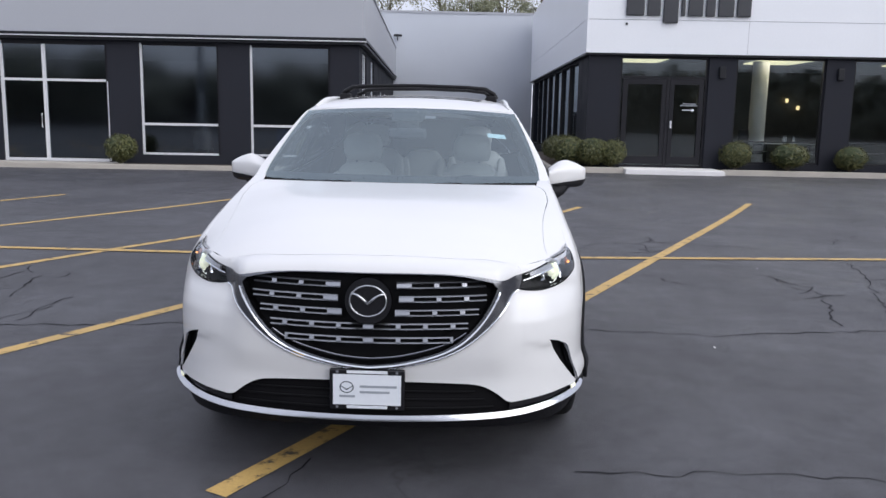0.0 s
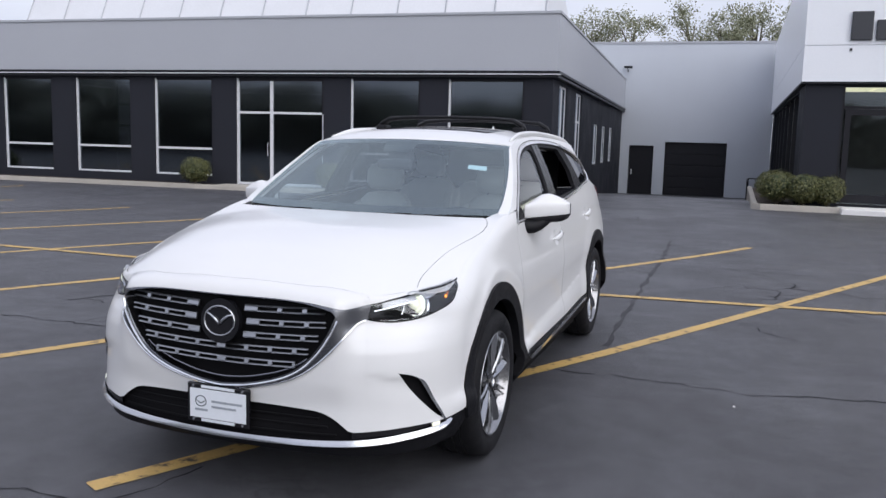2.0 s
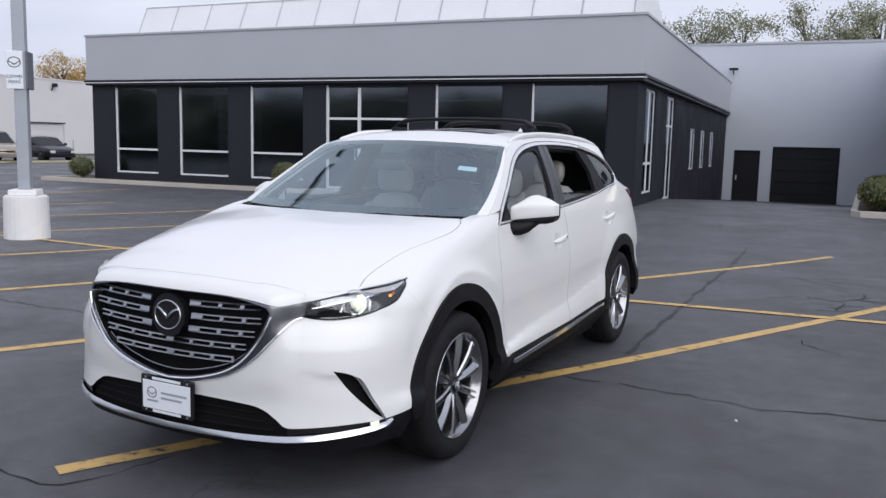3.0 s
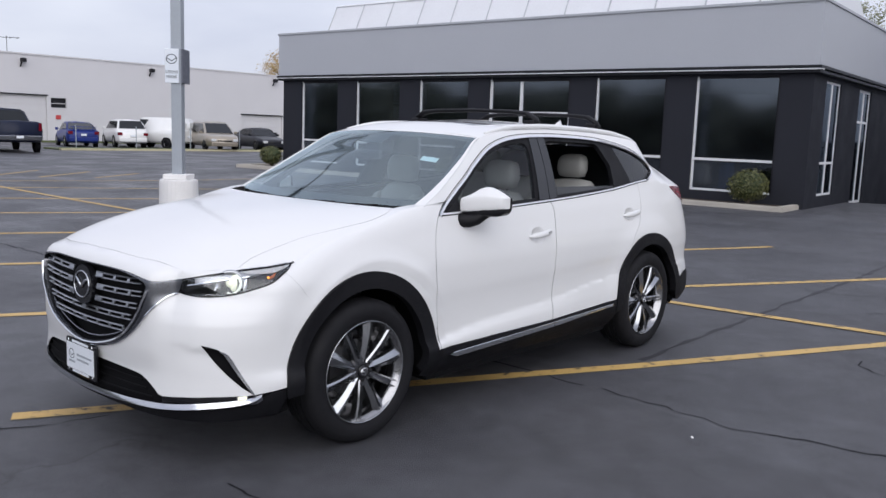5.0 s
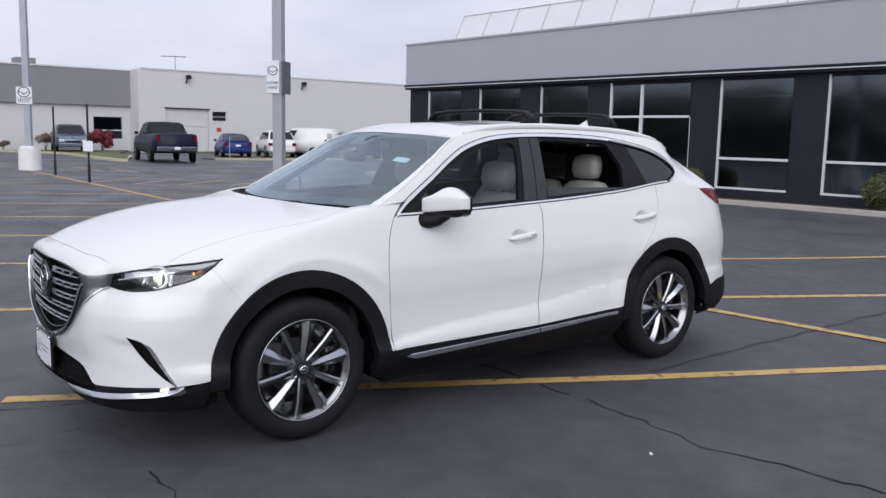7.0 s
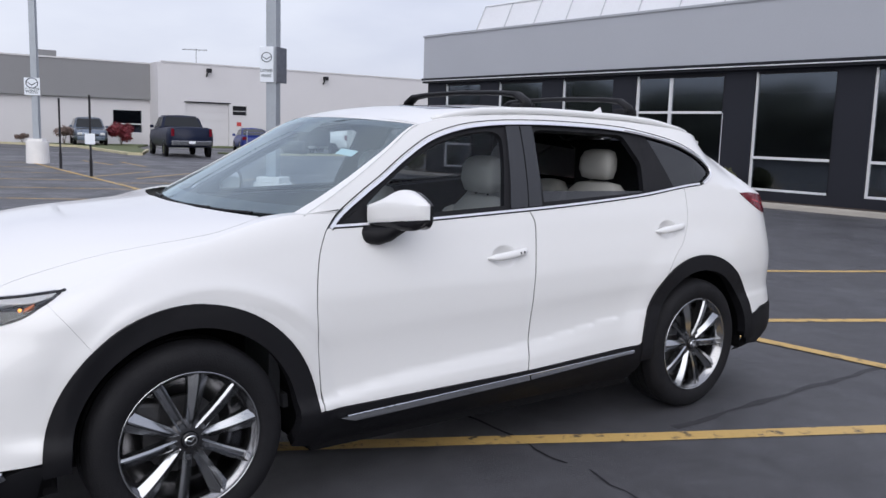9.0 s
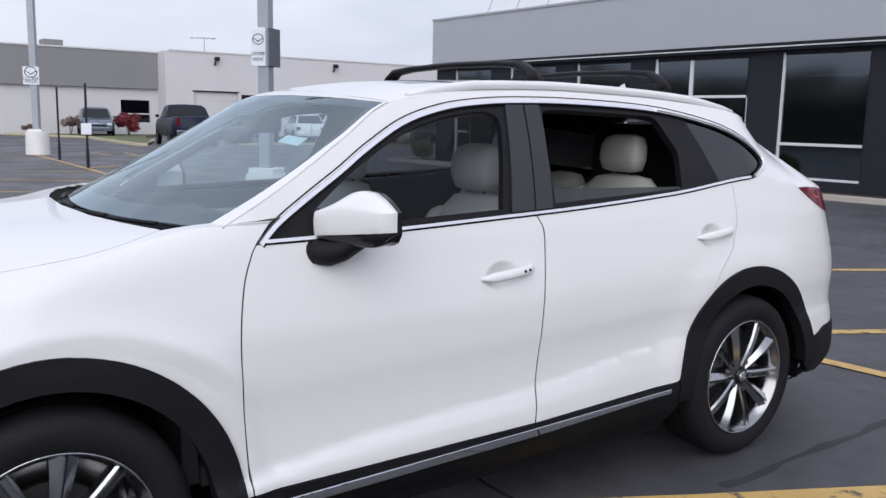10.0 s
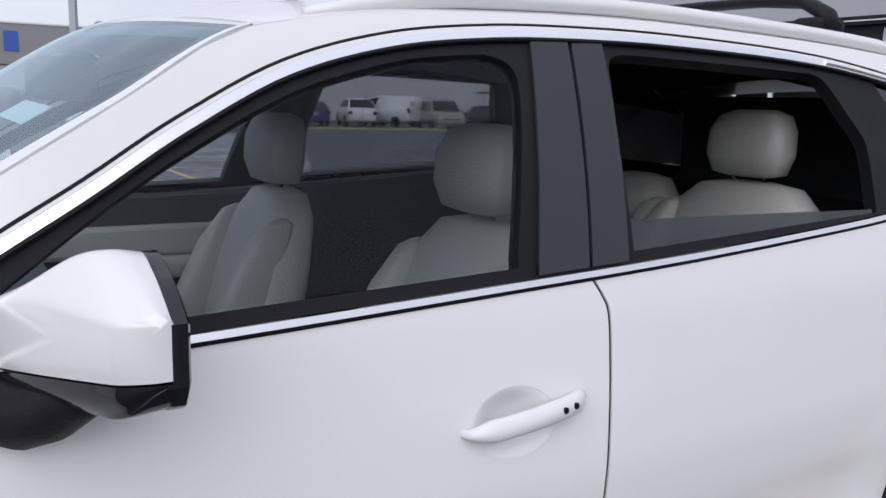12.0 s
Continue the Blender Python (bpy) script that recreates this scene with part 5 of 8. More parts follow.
RUBBER = surface("tyre_rubber", (0.008, 0.008, 0.010), 0.72, 0, 0.2, 9.0, 150.0, 0.3, spec=0.25)
RIM_FACE = surface("machined_rim", (0.37, 0.38, 0.40), 0.19, 0.97, 0.06, 9.0, 120.0)
RIM_DARK = surface("grey_rim_paint", (0.055, 0.055, 0.06), 0.3, 0.7, 0.1, 9.0, 120.0)
RIM_BARREL = surface("dark_polished_barrel", (0.30, 0.30, 0.31), 0.2, 1.0, 0.1, 9.0, 120.0)
DISC = surface("brake_steel", (0.10, 0.10, 0.105), 0.45, 0.7, 0.15, 12.0, 120.0)
LEATHER = surface("pale_grey_leather", (0.34, 0.34, 0.33), 0.5, 0, 0.07, 5.0, 160.0, 0.25)
CABIN = surface("dark_cabin_plastic", (0.045, 0.048, 0.056), 0.6, 0, 0.15, 5.0, 160.0, 0.2)
HEADLINING = surface("grey_headlining", (0.10, 0.10, 0.105), 0.9, 0, 0.08, 5.0, 260.0, 0.2)
SCREEN_GLASS = glazing("windscreen_glass", (0.66, 0.76, 0.78), gloss=(0.82, 0.95, 1.0), ior=2.5)
TRIM_CHROME = surface("brushed_window_chrome", (0.88, 0.88, 0.90), 0.30, 1.0, 0.03, 5.0, 60.0)
SATIN_PIT = surface("black_intake_mesh", (0.005, 0.005, 0.006), 0.7, 0, 0.1, 6.0, 200.0, spec=0.1)
SLAT_METAL = surface("pale_slat_metal", (0.56, 0.57, 0.60), 0.2, 1.0, 0.05, 6.0, 90.0)
LINK_METAL = surface("grey_link_metal", (0.36, 0.37, 0.395), 0.30, 1.0, 0.05, 6.0, 90.0)
LAMP_SILVER = surface("silver_lamp_reflector", (0.42, 0.43, 0.45), 0.3, 0.7, 0.08, 20.0, 90.0)
REAR_TINT = surface("black_rear_glass", (0.008, 0.009, 0.011), 0.12, 0, 0.1, 2.0, 30.0, spec=0.15)
OPEN_HAZE = glazing("clear_side_glass", (0.82, 0.87, 0.90), ior=1.28)
CAR_TINT = glazing("tinted_car_glass", (0.10, 0.10, 0.11))
LENS = glazing("clear_lamp_lens", (0.92, 0.93, 0.95))
LAMP_RING = glow("white_lamp_ring", (0.93, 1.0, 0.90), 0.42)
BEAM_GLOW = glow("dipped_beam_glow", (0.84, 0.88, 0.66), 0.38)
LAMP_BULB = glow("headlamp_glow", (0.82, 0.84, 0.64), 0.32)
FOG_GLOW = glow("fog_lamp_glow", (0.95, 0.95, 0.75), 0.35)
AMBER = surface("amber_lens", (0.50, 0.12, 0.02), 0.15, 0, 0.05, 9.0, 60.0)
RED_LENS = surface("red_tail_lens", (0.13, 0.005, 0.014), 0.12, 0, 0.1, 9.0, 60.0, spec=0.3)
STICKER = surface("pale_blue_sticker", (0.62, 0.78, 0.82), 0.5, 0, 0.05, 9.0, 60.0)
AMBER_LIT = glow("amber_lamp", (1.0, 0.35, 0.05), 2.0)
SMOKE_GLASS = glazing("smoked_car_glass", (0.28, 0.29, 0.31))
PLATE_WHITE = surface("white_plate_card", (0.72, 0.75, 0.80), 0.4, 0, 0.03, 9.0, 60.0)


def ring_wall(s, z, out=0.0):
    """The wall all round the nose: past the centre it comes back mirrored."""
    if s < NOSE:
        x, y, z = wall(2 * NOSE - s, z, out)
        return -x, y, z
    return wall(s, z, out)


def rounded(points, n=6):
    """A smooth open line through points."""
    if len(points) < 3:
        return list(points)
    p = [points[0], *points, points[-1]]
    res = []
    for i in range(1, len(p) - 2):
        a, b, c, d = p[i - 1], p[i], p[i + 1], p[i + 2]
        for k in range(n):
            t = k / n
            res.append(tuple(0.5 * (2 * b[j] + (c[j] - a[j]) * t + (2 * a[j] - 5 * b[j] + 4 * c[j] - d[j]) * t * t + (3 * b[j] - a[j] - 3 * c[j] + d[j]) * t ** 3) for j in (0, 1)))
    return res + [points[-1]]


def arc(cx, cz, r, a0, a1, n=24):
    return [(cx + r * math.cos(radians(a0 + (a1 - a0) * i / n)), cz + r * math.sin(radians(a0 + (a1 - a0) * i / n))) for i in range(n + 1)]


def mirrored(points):
    """The same line on the other side of the nose, run backwards."""
    return [(2 * NOSE - s, z) for s, z in reversed(points)]


def resample(loop, step):
    res = []
    for a, b in zip(loop, loop[1:] + loop[:1]):
        n = max(1, int(math.dist(a, b) / step + 0.5))
        res += [(a[0] + (b[0] - a[0]) * i / n, a[1] + (b[1] - a[1]) * i / n) for i in range(n)]
    keep = []
    for p in res:
        if not keep or math.dist(p, keep[-1]) > 0.0015:
            keep.append(p)
    return keep


def inside(loop, pts):
    """Which of the points lie within the loop."""
    pts = np.asarray(pts)
    hit = np.zeros(len(pts), bool)
    for (x0, y0), (x1, y1) in zip(loop, loop[1:] + loop[:1]):
        if y0 == y1:
            continue
        cross = ((pts[:, 1] < y0) != (pts[:, 1] < y1)) & (pts[:, 0] < (x1 - x0) * (pts[:, 1] - y0) / (y1 - y0) + x0)
        hit ^= cross
    return hit


def clearance(loop, pts):
    pts = np.asarray(pts)
    best = np.full(len(pts), 9.0)
    for a, b in zip(loop, loop[1:] + loop[:1]):
        a, d = np.array(a), np.array(b) - np.array(a)
        t = np.clip(((pts - a) @ d) / max(1e-12, d @ d), 0, 1)
        best = np.minimum(best, np.hypot(*(pts - a - t[:, None] * d).T))
    return best


FILLED = {}


def fill(loop, holes, step):
    loops = [resample(loop, step)] + [resample(h, step) for h in holes]
    verts = [p for q in loops for p in q]
    edges, at = [], 0
    for q in loops:
        edges += [(at + i, at + (i + 1) % len(q)) for i in range(len(q))]
        at += len(q)
    lo, hi = np.min(loops[0], 0), np.max(loops[0], 0)
    nx, ny = max(2, int((hi[0] - lo[0]) / step)), max(2, int((hi[1] - lo[1]) / step))
    gx, gy = np.meshgrid(np.linspace(lo[0], hi[0], nx + 1), np.linspace(lo[1], hi[1], ny + 1))
    pts = np.stack([gx.ravel(), gy.ravel()], -1)
    ok = inside(loops[0], pts) & (clearance(loops[0], pts) > step * 0.45)
    for h in loops[1:]:
        ok &= ~inside(h, pts) & (clearance(h, pts) > step * 0.45)
    verts += [tuple(p) for p in pts[ok]]
    res = geometry.delaunay_2d_cdt([Vector(v) for v in verts], edges, [], 0, 1e-6)
    v2 = [(v.x, v.y) for v in res[0]]
    mids = np.array([[sum(v2[i][k] for i in f) / 3 for k in (0, 1)] for f in res[2]])
    good = inside(loops[0], mids)
    for h in loops[1:]:
        good &= ~inside(h, mids)
    return v2, [tuple(f) for f, g in zip(res[2], good) if g]


def panel(name, loop, form, material, parent, out=0.0, lip=0.004, step=0.025, holes=(), flip=False, label="", turn=1):
    """A sheet of the form inside a loop of its two parameters, with its edges turned in; flip mirrors it to the other flank."""
    key = (tuple(loop), tuple(map(tuple, holes)), step, out, lip, form)
    if key not in FILLED:
        v2, faces = fill(list(loop), [list(h) for h in holes], step)
        co = [Vector(form(a, b, out)) for a, b in v2]
        e = 0.003
        no = []
        for a, b in v2:
            d1 = Vector(form(a + e, b, out)) - Vector(form(a - e, b, out))
            top = shoulder_z(a if a > NOSE else 2 * NOSE - a) - 0.0015 if form in (wall, ring_wall) and a < 0.6 else 9
            d2 = Vector(form(a, min(b, top) + e * 0.33, out)) - Vector(form(a, min(b, top) - e * 0.33, out))
            no.append(d1.cross(d2).normalized() * turn)
        fixed = []
        for f in faces:
            n = (co[f[1]] - co[f[0]]).cross(co[f[2]] - co[f[0]])
            fixed.append(f if n.dot(no[f[0]]) > 0 else f[::-1])
        count = {}
        for f in fixed:
            for i in range(3):
                k = (f[i], f[(i + 1) % 3])
                count[k] = 1
        rim = [k for k in count if (k[1], k[0]) not in count]
        if lip:
            top, low = {}, {}
            for a, b in rim:
                for i in (a, b):
                    if i not in top:
                        top[i] = len(co)
                        co.append(co[i].copy())
                        low[i] = len(co)
                        co.append(co[i] - no[i] * lip)
                        no += [no[i], no[i]]
            for a, b in rim:
                fixed.append((top[b], top[a], low[a], low[b]))
                n = (co[top[a]] - co[top[b]]).cross(co[low[a]] - co[top[b]])
                for i in (top[a], low[a], top[b], low[b]):
                    no[i] = n.normalized() if n.length > 0 else no[i]
        FILLED[key] = (co, no, fixed)
    co, no, faces = FILLED[key]
    me = bpy.data.meshes.new(name)
    if flip:
        me.from_pydata([(-c.x, c.y, c.z) for c in co], [], [f[::-1] for f in faces])
        no = [(-n.x, n.y, n.z) for n in no]
    else:
        me.from_pydata(co, [], faces)
    me.shade_smooth()
    me.normals_split_custom_set_from_vertices([tuple(n) for n in no])
    me.materials.append(material)
    ob = new(name, me)
    ob.parent = parent
    return tagged(ob, label)


def both_sides(name, loop, form, material, parent, **kw):
    return [panel(name, loop, form, material, parent, flip=f, **kw) for f in (False, True)]


def form_line(form, points, out, radius, bm, flip=False, sides=6):
    """A thin bar that lies along a line of the form."""
    pts = [form(a, b, out) for a, b in points]
    if flip:
        pts = [(-x, y, z) for x, y, z in pts]
    return tube(bm, pts, radius, sides)


ARCH_F, ARCH_R, ARCH_Z, ARCH = 0.0, 2.96, 0.39, 0.502
car = thing("suv_car", "white sport utility car with chrome trim, parked on a stall line", "car", at=pose(-0.012, 0, 0, 0, 0, 0.8))


# outlines on the wall
LAMP_TOP = rounded([(-0.405, 0.980), (-0.53, 0.968), (-0.72, 0.952), (-0.88, 0.934), (-1.02, 0.912)])
LAMP_LOW = rounded([(-1.040, 0.846), (-0.98, 0.836), (-0.88, 0.832), (-0.76, 0.842), (-0.65, 0.866), (-0.56, 0.892), (-0.47, 0.937), (-0.405, 0.980)])
SURROUND = rounded([(NOSE, 0.929), (-1.45, 0.929), (-1.30, 0.922), (-1.20, 0.908), (-1.13, 0.898), (-1.02, 0.912)]) + rounded([(-1.040, 0.846), (-1.085, 0.832), (-1.125, 0.795), (-1.185, 0.728), (-1.25, 0.663), (-1.32, 0.612), (-1.42, 0.568), (-1.58, 0.530), (NOSE, 0.517)])
GRILLE = rounded([(NOSE, 0.9268), (-1.45, 0.9265), (-1.31, 0.9185), (-1.192, 0.893)]) + rounded([(-1.172, 0.872), (-1.207, 0.793), (-1.258, 0.715), (-1.330, 0.643), (-1.43, 0.592), (-1.58, 0.552), (NOSE, 0.538)])
SLOT = rounded([(-0.900, 0.625), (-0.825, 0.606), (-0.780, 0.575), (-0.732, 0.495), (-0.665, 0.392)]) + rounded([(-0.712, 0.425), (-0.795, 0.500), (-0.852, 0.562), (-0.900, 0.625)])[:-1]
WHITE_LOW = rounded([(-0.66, 0.388), (-0.88, 0.384), (-1.09, 0.372)]) + rounded([(-1.115, 0.378), (-1.16, 0.412), (-1.22, 0.445), (-1.30, 0.458), (-1.52, 0.465), (NOSE, 0.466)])
ARCH_FRONT_BUMPER = arc(ARCH_F, ARCH_Z, ARCH, 132.22, 178, 14)

half = [(NOSE, shoulder_z(NOSE) - 0.00008)] + [(k / 50, shoulder_z(k / 50) - 0.00008) for k in range(-85, -51)] + [(-1.02, shoulder_z(-1.02) - 0.00008)] + [(-1.02, 0.914)] + LAMP_LOW[:-7] + [(-0.4706, 0.9367)] + [(-0.4109, 0.8603)] + ARCH_FRONT_BUMPER + [(-0.56, 0.398)] + WHITE_LOW
bumper_loop = half + mirrored(half)[1:-1]
surround_loop = SURROUND + mirrored(SURROUND)[1:-1]
grille_loop = GRILLE + mirrored(GRILLE)[1:-1]
slot_far = [(2 * NOSE - s, z) for s, z in SLOT][::-1]
bumper = panel("front_bumper", bumper_loop, ring_wall, PAINT, car, holes=[surround_loop, SLOT, slot_far], step=0.02, label="smooth white front bumper")
fender_loop = [(-1.02, shoulder_z(-1.02))] + [(k / 50, shoulder_z(k / 50) + 0.0004) for k in range(-50, 33)] + [(0.648, shoulder_z(0.648)), (0.592, 1.152)] + rounded([(0.588, 1.145), (0.572, 1.119), (0.542, 1.042), (0.522, 0.94), (0.513, 0.82), (0.519, 0.60), (0.531, 0.413)]) + [(0.50, 0.411)] + arc(ARCH_F, ARCH_Z, ARCH, 4, 132.14, 36) + [(-0.4103, 0.8608)] + [(-0.4700, 0.9373)] + LAMP_TOP[:1] + LAMP_TOP[1:]
both_sides("front_fender", fender_loop, wall, PAINT, car, step=0.011)
BELT = [(0.62 + 0.1 * i, belt_z(0.62 + 0.1 * i) - 0.004) for i in range(25)]
SEAM_FR = rounded([(1.706, 1.183), (1.722, 1.155), (1.731, 1.125), (1.724, 1.05), (1.708, 0.943), (1.690, 0.82), (1.677, 0.69), (1.648, 0.418)])
SEAM_D = rounded([(0.594, 1.146), (0.577, 1.119), (0.547, 1.042), (0.527, 0.94), (0.518, 0.82), (0.524, 0.60), (0.536, 0.413)])
front_door_loop = [p for p in BELT if p[0] < 1.70] + [(s - 0.004, z) for s, z in SEAM_FR] + SEAM_D[::-1]
SEAM_RQ = rounded([(2.902, 1.275), (2.898, 1.2), (2.880, 1.09), (2.820, 0.985), (2.730, 0.90), (2.65, 0.80)])
rear_door_loop = [(1.712, 1.184)] + [p for p in BELT if 1.73 < p[0] < 2.89] + SEAM_RQ[:-4] + arc(ARCH_R, ARCH_Z, ARCH, 128, 172, 16) + [(2.43, 0.449)] + [(s + 0.003, z) for s, z in SEAM_FR[::-1]][:-1]
CUPS = ((1.512, 0.978), (2.702, 1.050))
cup_loops = [[(s0 + 0.081 * math.cos(i * math.tau / 32), z0 + 0.055 * math.sin(i * math.tau / 32)) for i in range(32)] for s0, z0 in CUPS]
both_sides("front_door", front_door_loop, wall, PAINT, car, step=0.017, lip=0.004, holes=[cup_loops[0]])
both_sides("rear_door", rear_door_loop, wall, PAINT, car, step=0.017, lip=0.004, holes=[cup_loops[1]])

# side windows and the painted frame over them
WIN_TOP = rounded([(0.602, 1.153), (0.667, 1.212), (0.79, 1.290), (0.91, 1.360), (1.04, 1.440), (1.21, 1.526), (1.40, 1.580), (1.60, 1.606), (1.80, 1.616), (2.05, 1.618), (2.42, 1.608), (2.67, 1.584), (2.94, 1.530), (3.11, 1.460), (3.195, 1.395), (3.19, 1.345), (3.085, 1.294)])
TAIL_LAMP = rounded([(3.445, 1.238), (3.58, 1.238), (3.74, 1.222)]) + rounded([(3.86, 1.200), (3.86, 1.11), (3.72, 1.118), (3.58, 1.165), (3.445, 1.238)])[:-1]
edge = [(0.53 + 0.08 * i, roof_edge(0.53 + 0.08 * i)) for i in range(36)]
frame_loop = [(0.654, 1.2215), (0.515, 1.2085)] + edge + [(3.37, roof_edge(3.37))] + [(3.24, 1.42)] + [p for p in WIN_TOP[::-1][3:] if p[1] > 1.222 or p[0] > 2]
both_sides("roof_side_frame", frame_loop, wall, PAINT, car, step=0.025, lip=0.02)
quarter_loop = [(2.906, 1.276), (3.085, 1.292)] + WIN_TOP[::-1][1:4] + [(3.24, 1.42), (3.37, roof_edge(3.37))] + [(3.37 + 0.1 * i, roof_edge(3.37 + 0.1 * i)) for i in range(1, 5)] + [(3.70, 1.40), (3.82, 1.225)] + [(TAIL, 1.15), (TAIL, 0.55), (3.9, 0.55), (3.6, 0.54)] + [(3.454, 0.50)] + arc(ARCH_R, ARCH_Z, ARCH, 13, 126, 30) + [(s + 0.004, z) for s, z in SEAM_RQ[::-1][4:]]
both_sides("rear_quarter", quarter_loop, wall, PAINT, car, step=0.025, holes=[TAIL_LAMP])
rear_glass_loop = [(3.69, 1.41), (3.69, 1.53), (TAIL, 1.53), (TAIL, 1.16), (3.84, 1.22)]
both_sides("rear_glass", rear_glass_loop, wall, REAR_TINT, car, out=-0.014, step=0.04, lip=0)

# hood and fender tops
seam_x = smooth_curve(((-0.95, 0.70), (-0.72, 0.772), (-0.55, 0.752), (-0.30, 0.765), (-0.1, 0.790), (0.05, 0.812), (0.15, 0.820), (0.22, 0.817), (0.28, 0.803), (0.345, 0.768)))


def lip_y(x):
    """How far forward the hood's edge reaches at x."""
    a, b = NOSE, 0.0
    for _ in range(24):
        m = (a + b) / 2
        if shoulder(m)[0] < x:
            a = m
        else:
            b = m
    return shoulder((a + b) / 2)[1]


side = [(seam_x(y) - 0.0009 - 0.0010 * ramp((y + 0.2) / 0.3), y) for y in [-0.70 + 0.01 * i for i in range(106)]]
front = [(0.0, shoulder(NOSE)[1] + 0.0004)] + [(shoulder(k / 50)[0], shoulder(k / 50)[1] + 0.0004) for k in range(-85, -51)] + [(x, lip_y(x) + 0.0005) for x in [0.01 * i for i in range(60, 78)] if x > shoulder(-1.04)[0]]
cowl = [(0.745, 0.345), (0.70, 0.33), (0.55, 0.288), (0.35, 0.245), (0.0, 0.225)]
half = front + [p for p in side if p[1] > front[-1][1] + 0.02] + cowl
hood_loop = half + [(-x, y) for x, y in half[::-1]][1:-1]
panel("hood", hood_loop, hood, PAINT, car, step=0.025, label="long white hood with soft creases")
ft = [(shoulder(s)[0], shoulder(s)[1]) for s in [k / 50 for k in range(-43, 33)]] + [(shoulder(0.648)[0], shoulder(0.648)[1])]
ft_in = [(seam_x(y) + 0.0009 + 0.0010 * ramp((y + 0.2) / 0.3), y) for y in [-0.66 + 0.01 * i for i in range(101)]]
ft = [p for p in ft if p[1] > -0.68]
fender_top = ft + [(0.797, 0.512), (0.786, 0.44)] + ft_in[::-1]
both_sides("fender_top", fender_top, hood, PAINT, car, step=0.02, lip=0.004)
part("cowl_panel", boxes((-0.74, 0.74, 0.23, 0.62, 1.05, 1.13)), CLADDING, car, "black plastic cowl")
cw = [(-0.80 + 0.08 * i, 0.215 + 0.27 * abs((-0.80 + 0.08 * i) / 0.8) ** 1.8) for i in range(21)]
panel("cowl_grille", cw + [(x, y + 0.16) for x, y in cw[::-1]], lambda x, y, out=0.0: (x, y, hood_z(x, y) - 0.022 + out), CLADDING, car, step=0.04, lip=0.02)

# roof and windscreen
roof_loop = [(roof_x(y), y) for y in [1.18 + 0.06 * i for i in range(37)]]
nose_line = [(f / 10 * roof_x(1.18), 1.18 - 0.115 * (1 - (f / 10) ** 2)) for f in range(-10, 11)]
roof_full = nose_line + roof_loop[1:] + [(-x, y) for x, y in roof_loop[::-1]][:-1]
sunroof = [(-0.44, 1.40), (0.44, 1.40), (0.46, 1.46), (0.46, 1.86), (0.42, 1.90), (-0.42, 1.90), (-0.46, 1.86), (-0.46, 1.46)]
panel("roof", roof_full, roof, PAINT, car, step=0.04, holes=[sunroof])
panel("sunroof", [(x * 0.985, 1.65 + (y - 1.65) * 0.98) for x, y in sunroof], roof, GLOSS_BLACK, car, out=-0.002, step=0.05, label="dark glass sunroof")
ws = [(f / 12, 0.0) for f in range(-12, 13)] + [(1.0, 0.5)] + [(f / 12, 0.93 + 0.05 * abs(f / 12) ** 2) for f in range(12, -13, -1)] + [(-1.0, 0.5)]
windscreen = panel("windscreen", ws, screen, SCREEN_GLASS, car, out=0.0, lip=0, step=0.05, label="clear raked windscreen reflecting the sky")
windscreen.visible_shadow = False
border_in = [(f / 12 * 0.925, 0.095) for f in range(-12, 13)] + [(0.935, 0.5)] + [(f / 12 * 0.93, 0.875 + 0.03 * abs(f / 12) ** 2) for f in range(12, -13, -1)] + [(-0.935, 0.5)]
panel("windscreen_border", ws, screen, GLOSS_BLACK, car, out=-0.004, lip=0, step=0.04, holes=[border_in])
header = [(f / 12, 0.932 + 0.05 * abs(f / 12) ** 2) for f in range(-12, 13)] + [(f / 12, 1.0) for f in range(12, -13, -1)]
panel("roof_header", header, screen, PAINT, car, lip=0, step=0.03)

pillar_edge = [(1.0, 0.03 * i) for i in range(34)] + [(0.985 - 0.052 * (1 - 0.03 * i / 0.99) ** 1.2, 0.03 * i) for i in range(33, -1, -1)]
for flip in (False, True):
    panel("pillar_edge", pillar_edge, screen, PAINT, car, out=0.004, lip=0.008, flip=flip, step=0.02)

# dark inner shell behind the gaps
liner = [(-1.66, 0.25), (-0.53, 0.25)] + arc(ARCH_F, ARCH_Z, 0.49, 195, -15, 36) + [(2.46, 0.25)] + arc(ARCH_R, ARCH_Z, 0.49, 195, -15, 36) + [(TAIL, 0.25), (TAIL, 1.13), (3.2, 1.27), (2.9, belt_z(2.9) - 0.03), (1.7, belt_z(1.7) - 0.03), (0.62, 1.13), (0.4, 1.05), (-0.4, 0.95)] + [(-0.9, 0.88), (-1.1, 0.83), (-1.66, 0.5)]
both_sides("inner_shell", liner, wall, SATIN_PIT, car, out=-0.03, lip=0, step=0.05)

# black cladding
for cy in (ARCH_F, ARCH_R):
    ring = arc(cy, ARCH_Z, 0.512, 184, -16 if cy == 0 else -2, 44) + arc(cy, ARCH_Z, 0.424, -2 if cy else -16, 184, 44)
    both_sides("arch_cladding", ring, wall, CLADDING, car, out=0.012, lip=0.05, step=0.03, label="black plastic arch trim")
sill = [(0.478, 0.406), (0.57, 0.409), (1.64, 0.416), (2.46, 0.446), (2.47, 0.30), (2.43, 0.21), (0.52, 0.21), (0.485, 0.30)]
both_sides("sill_cladding", sill, wall, CLADDING, car, out=0.006, lip=0.04, step=0.04, label="black plastic sill")
strip_a = [(0.605, 0.370), (1.642, 0.396), (1.652, 0.371), (0.676, 0.345)]
strip_b = [(1.651, 0.396), (2.39, 0.424), (2.38, 0.410), (1.660, 0.372)]


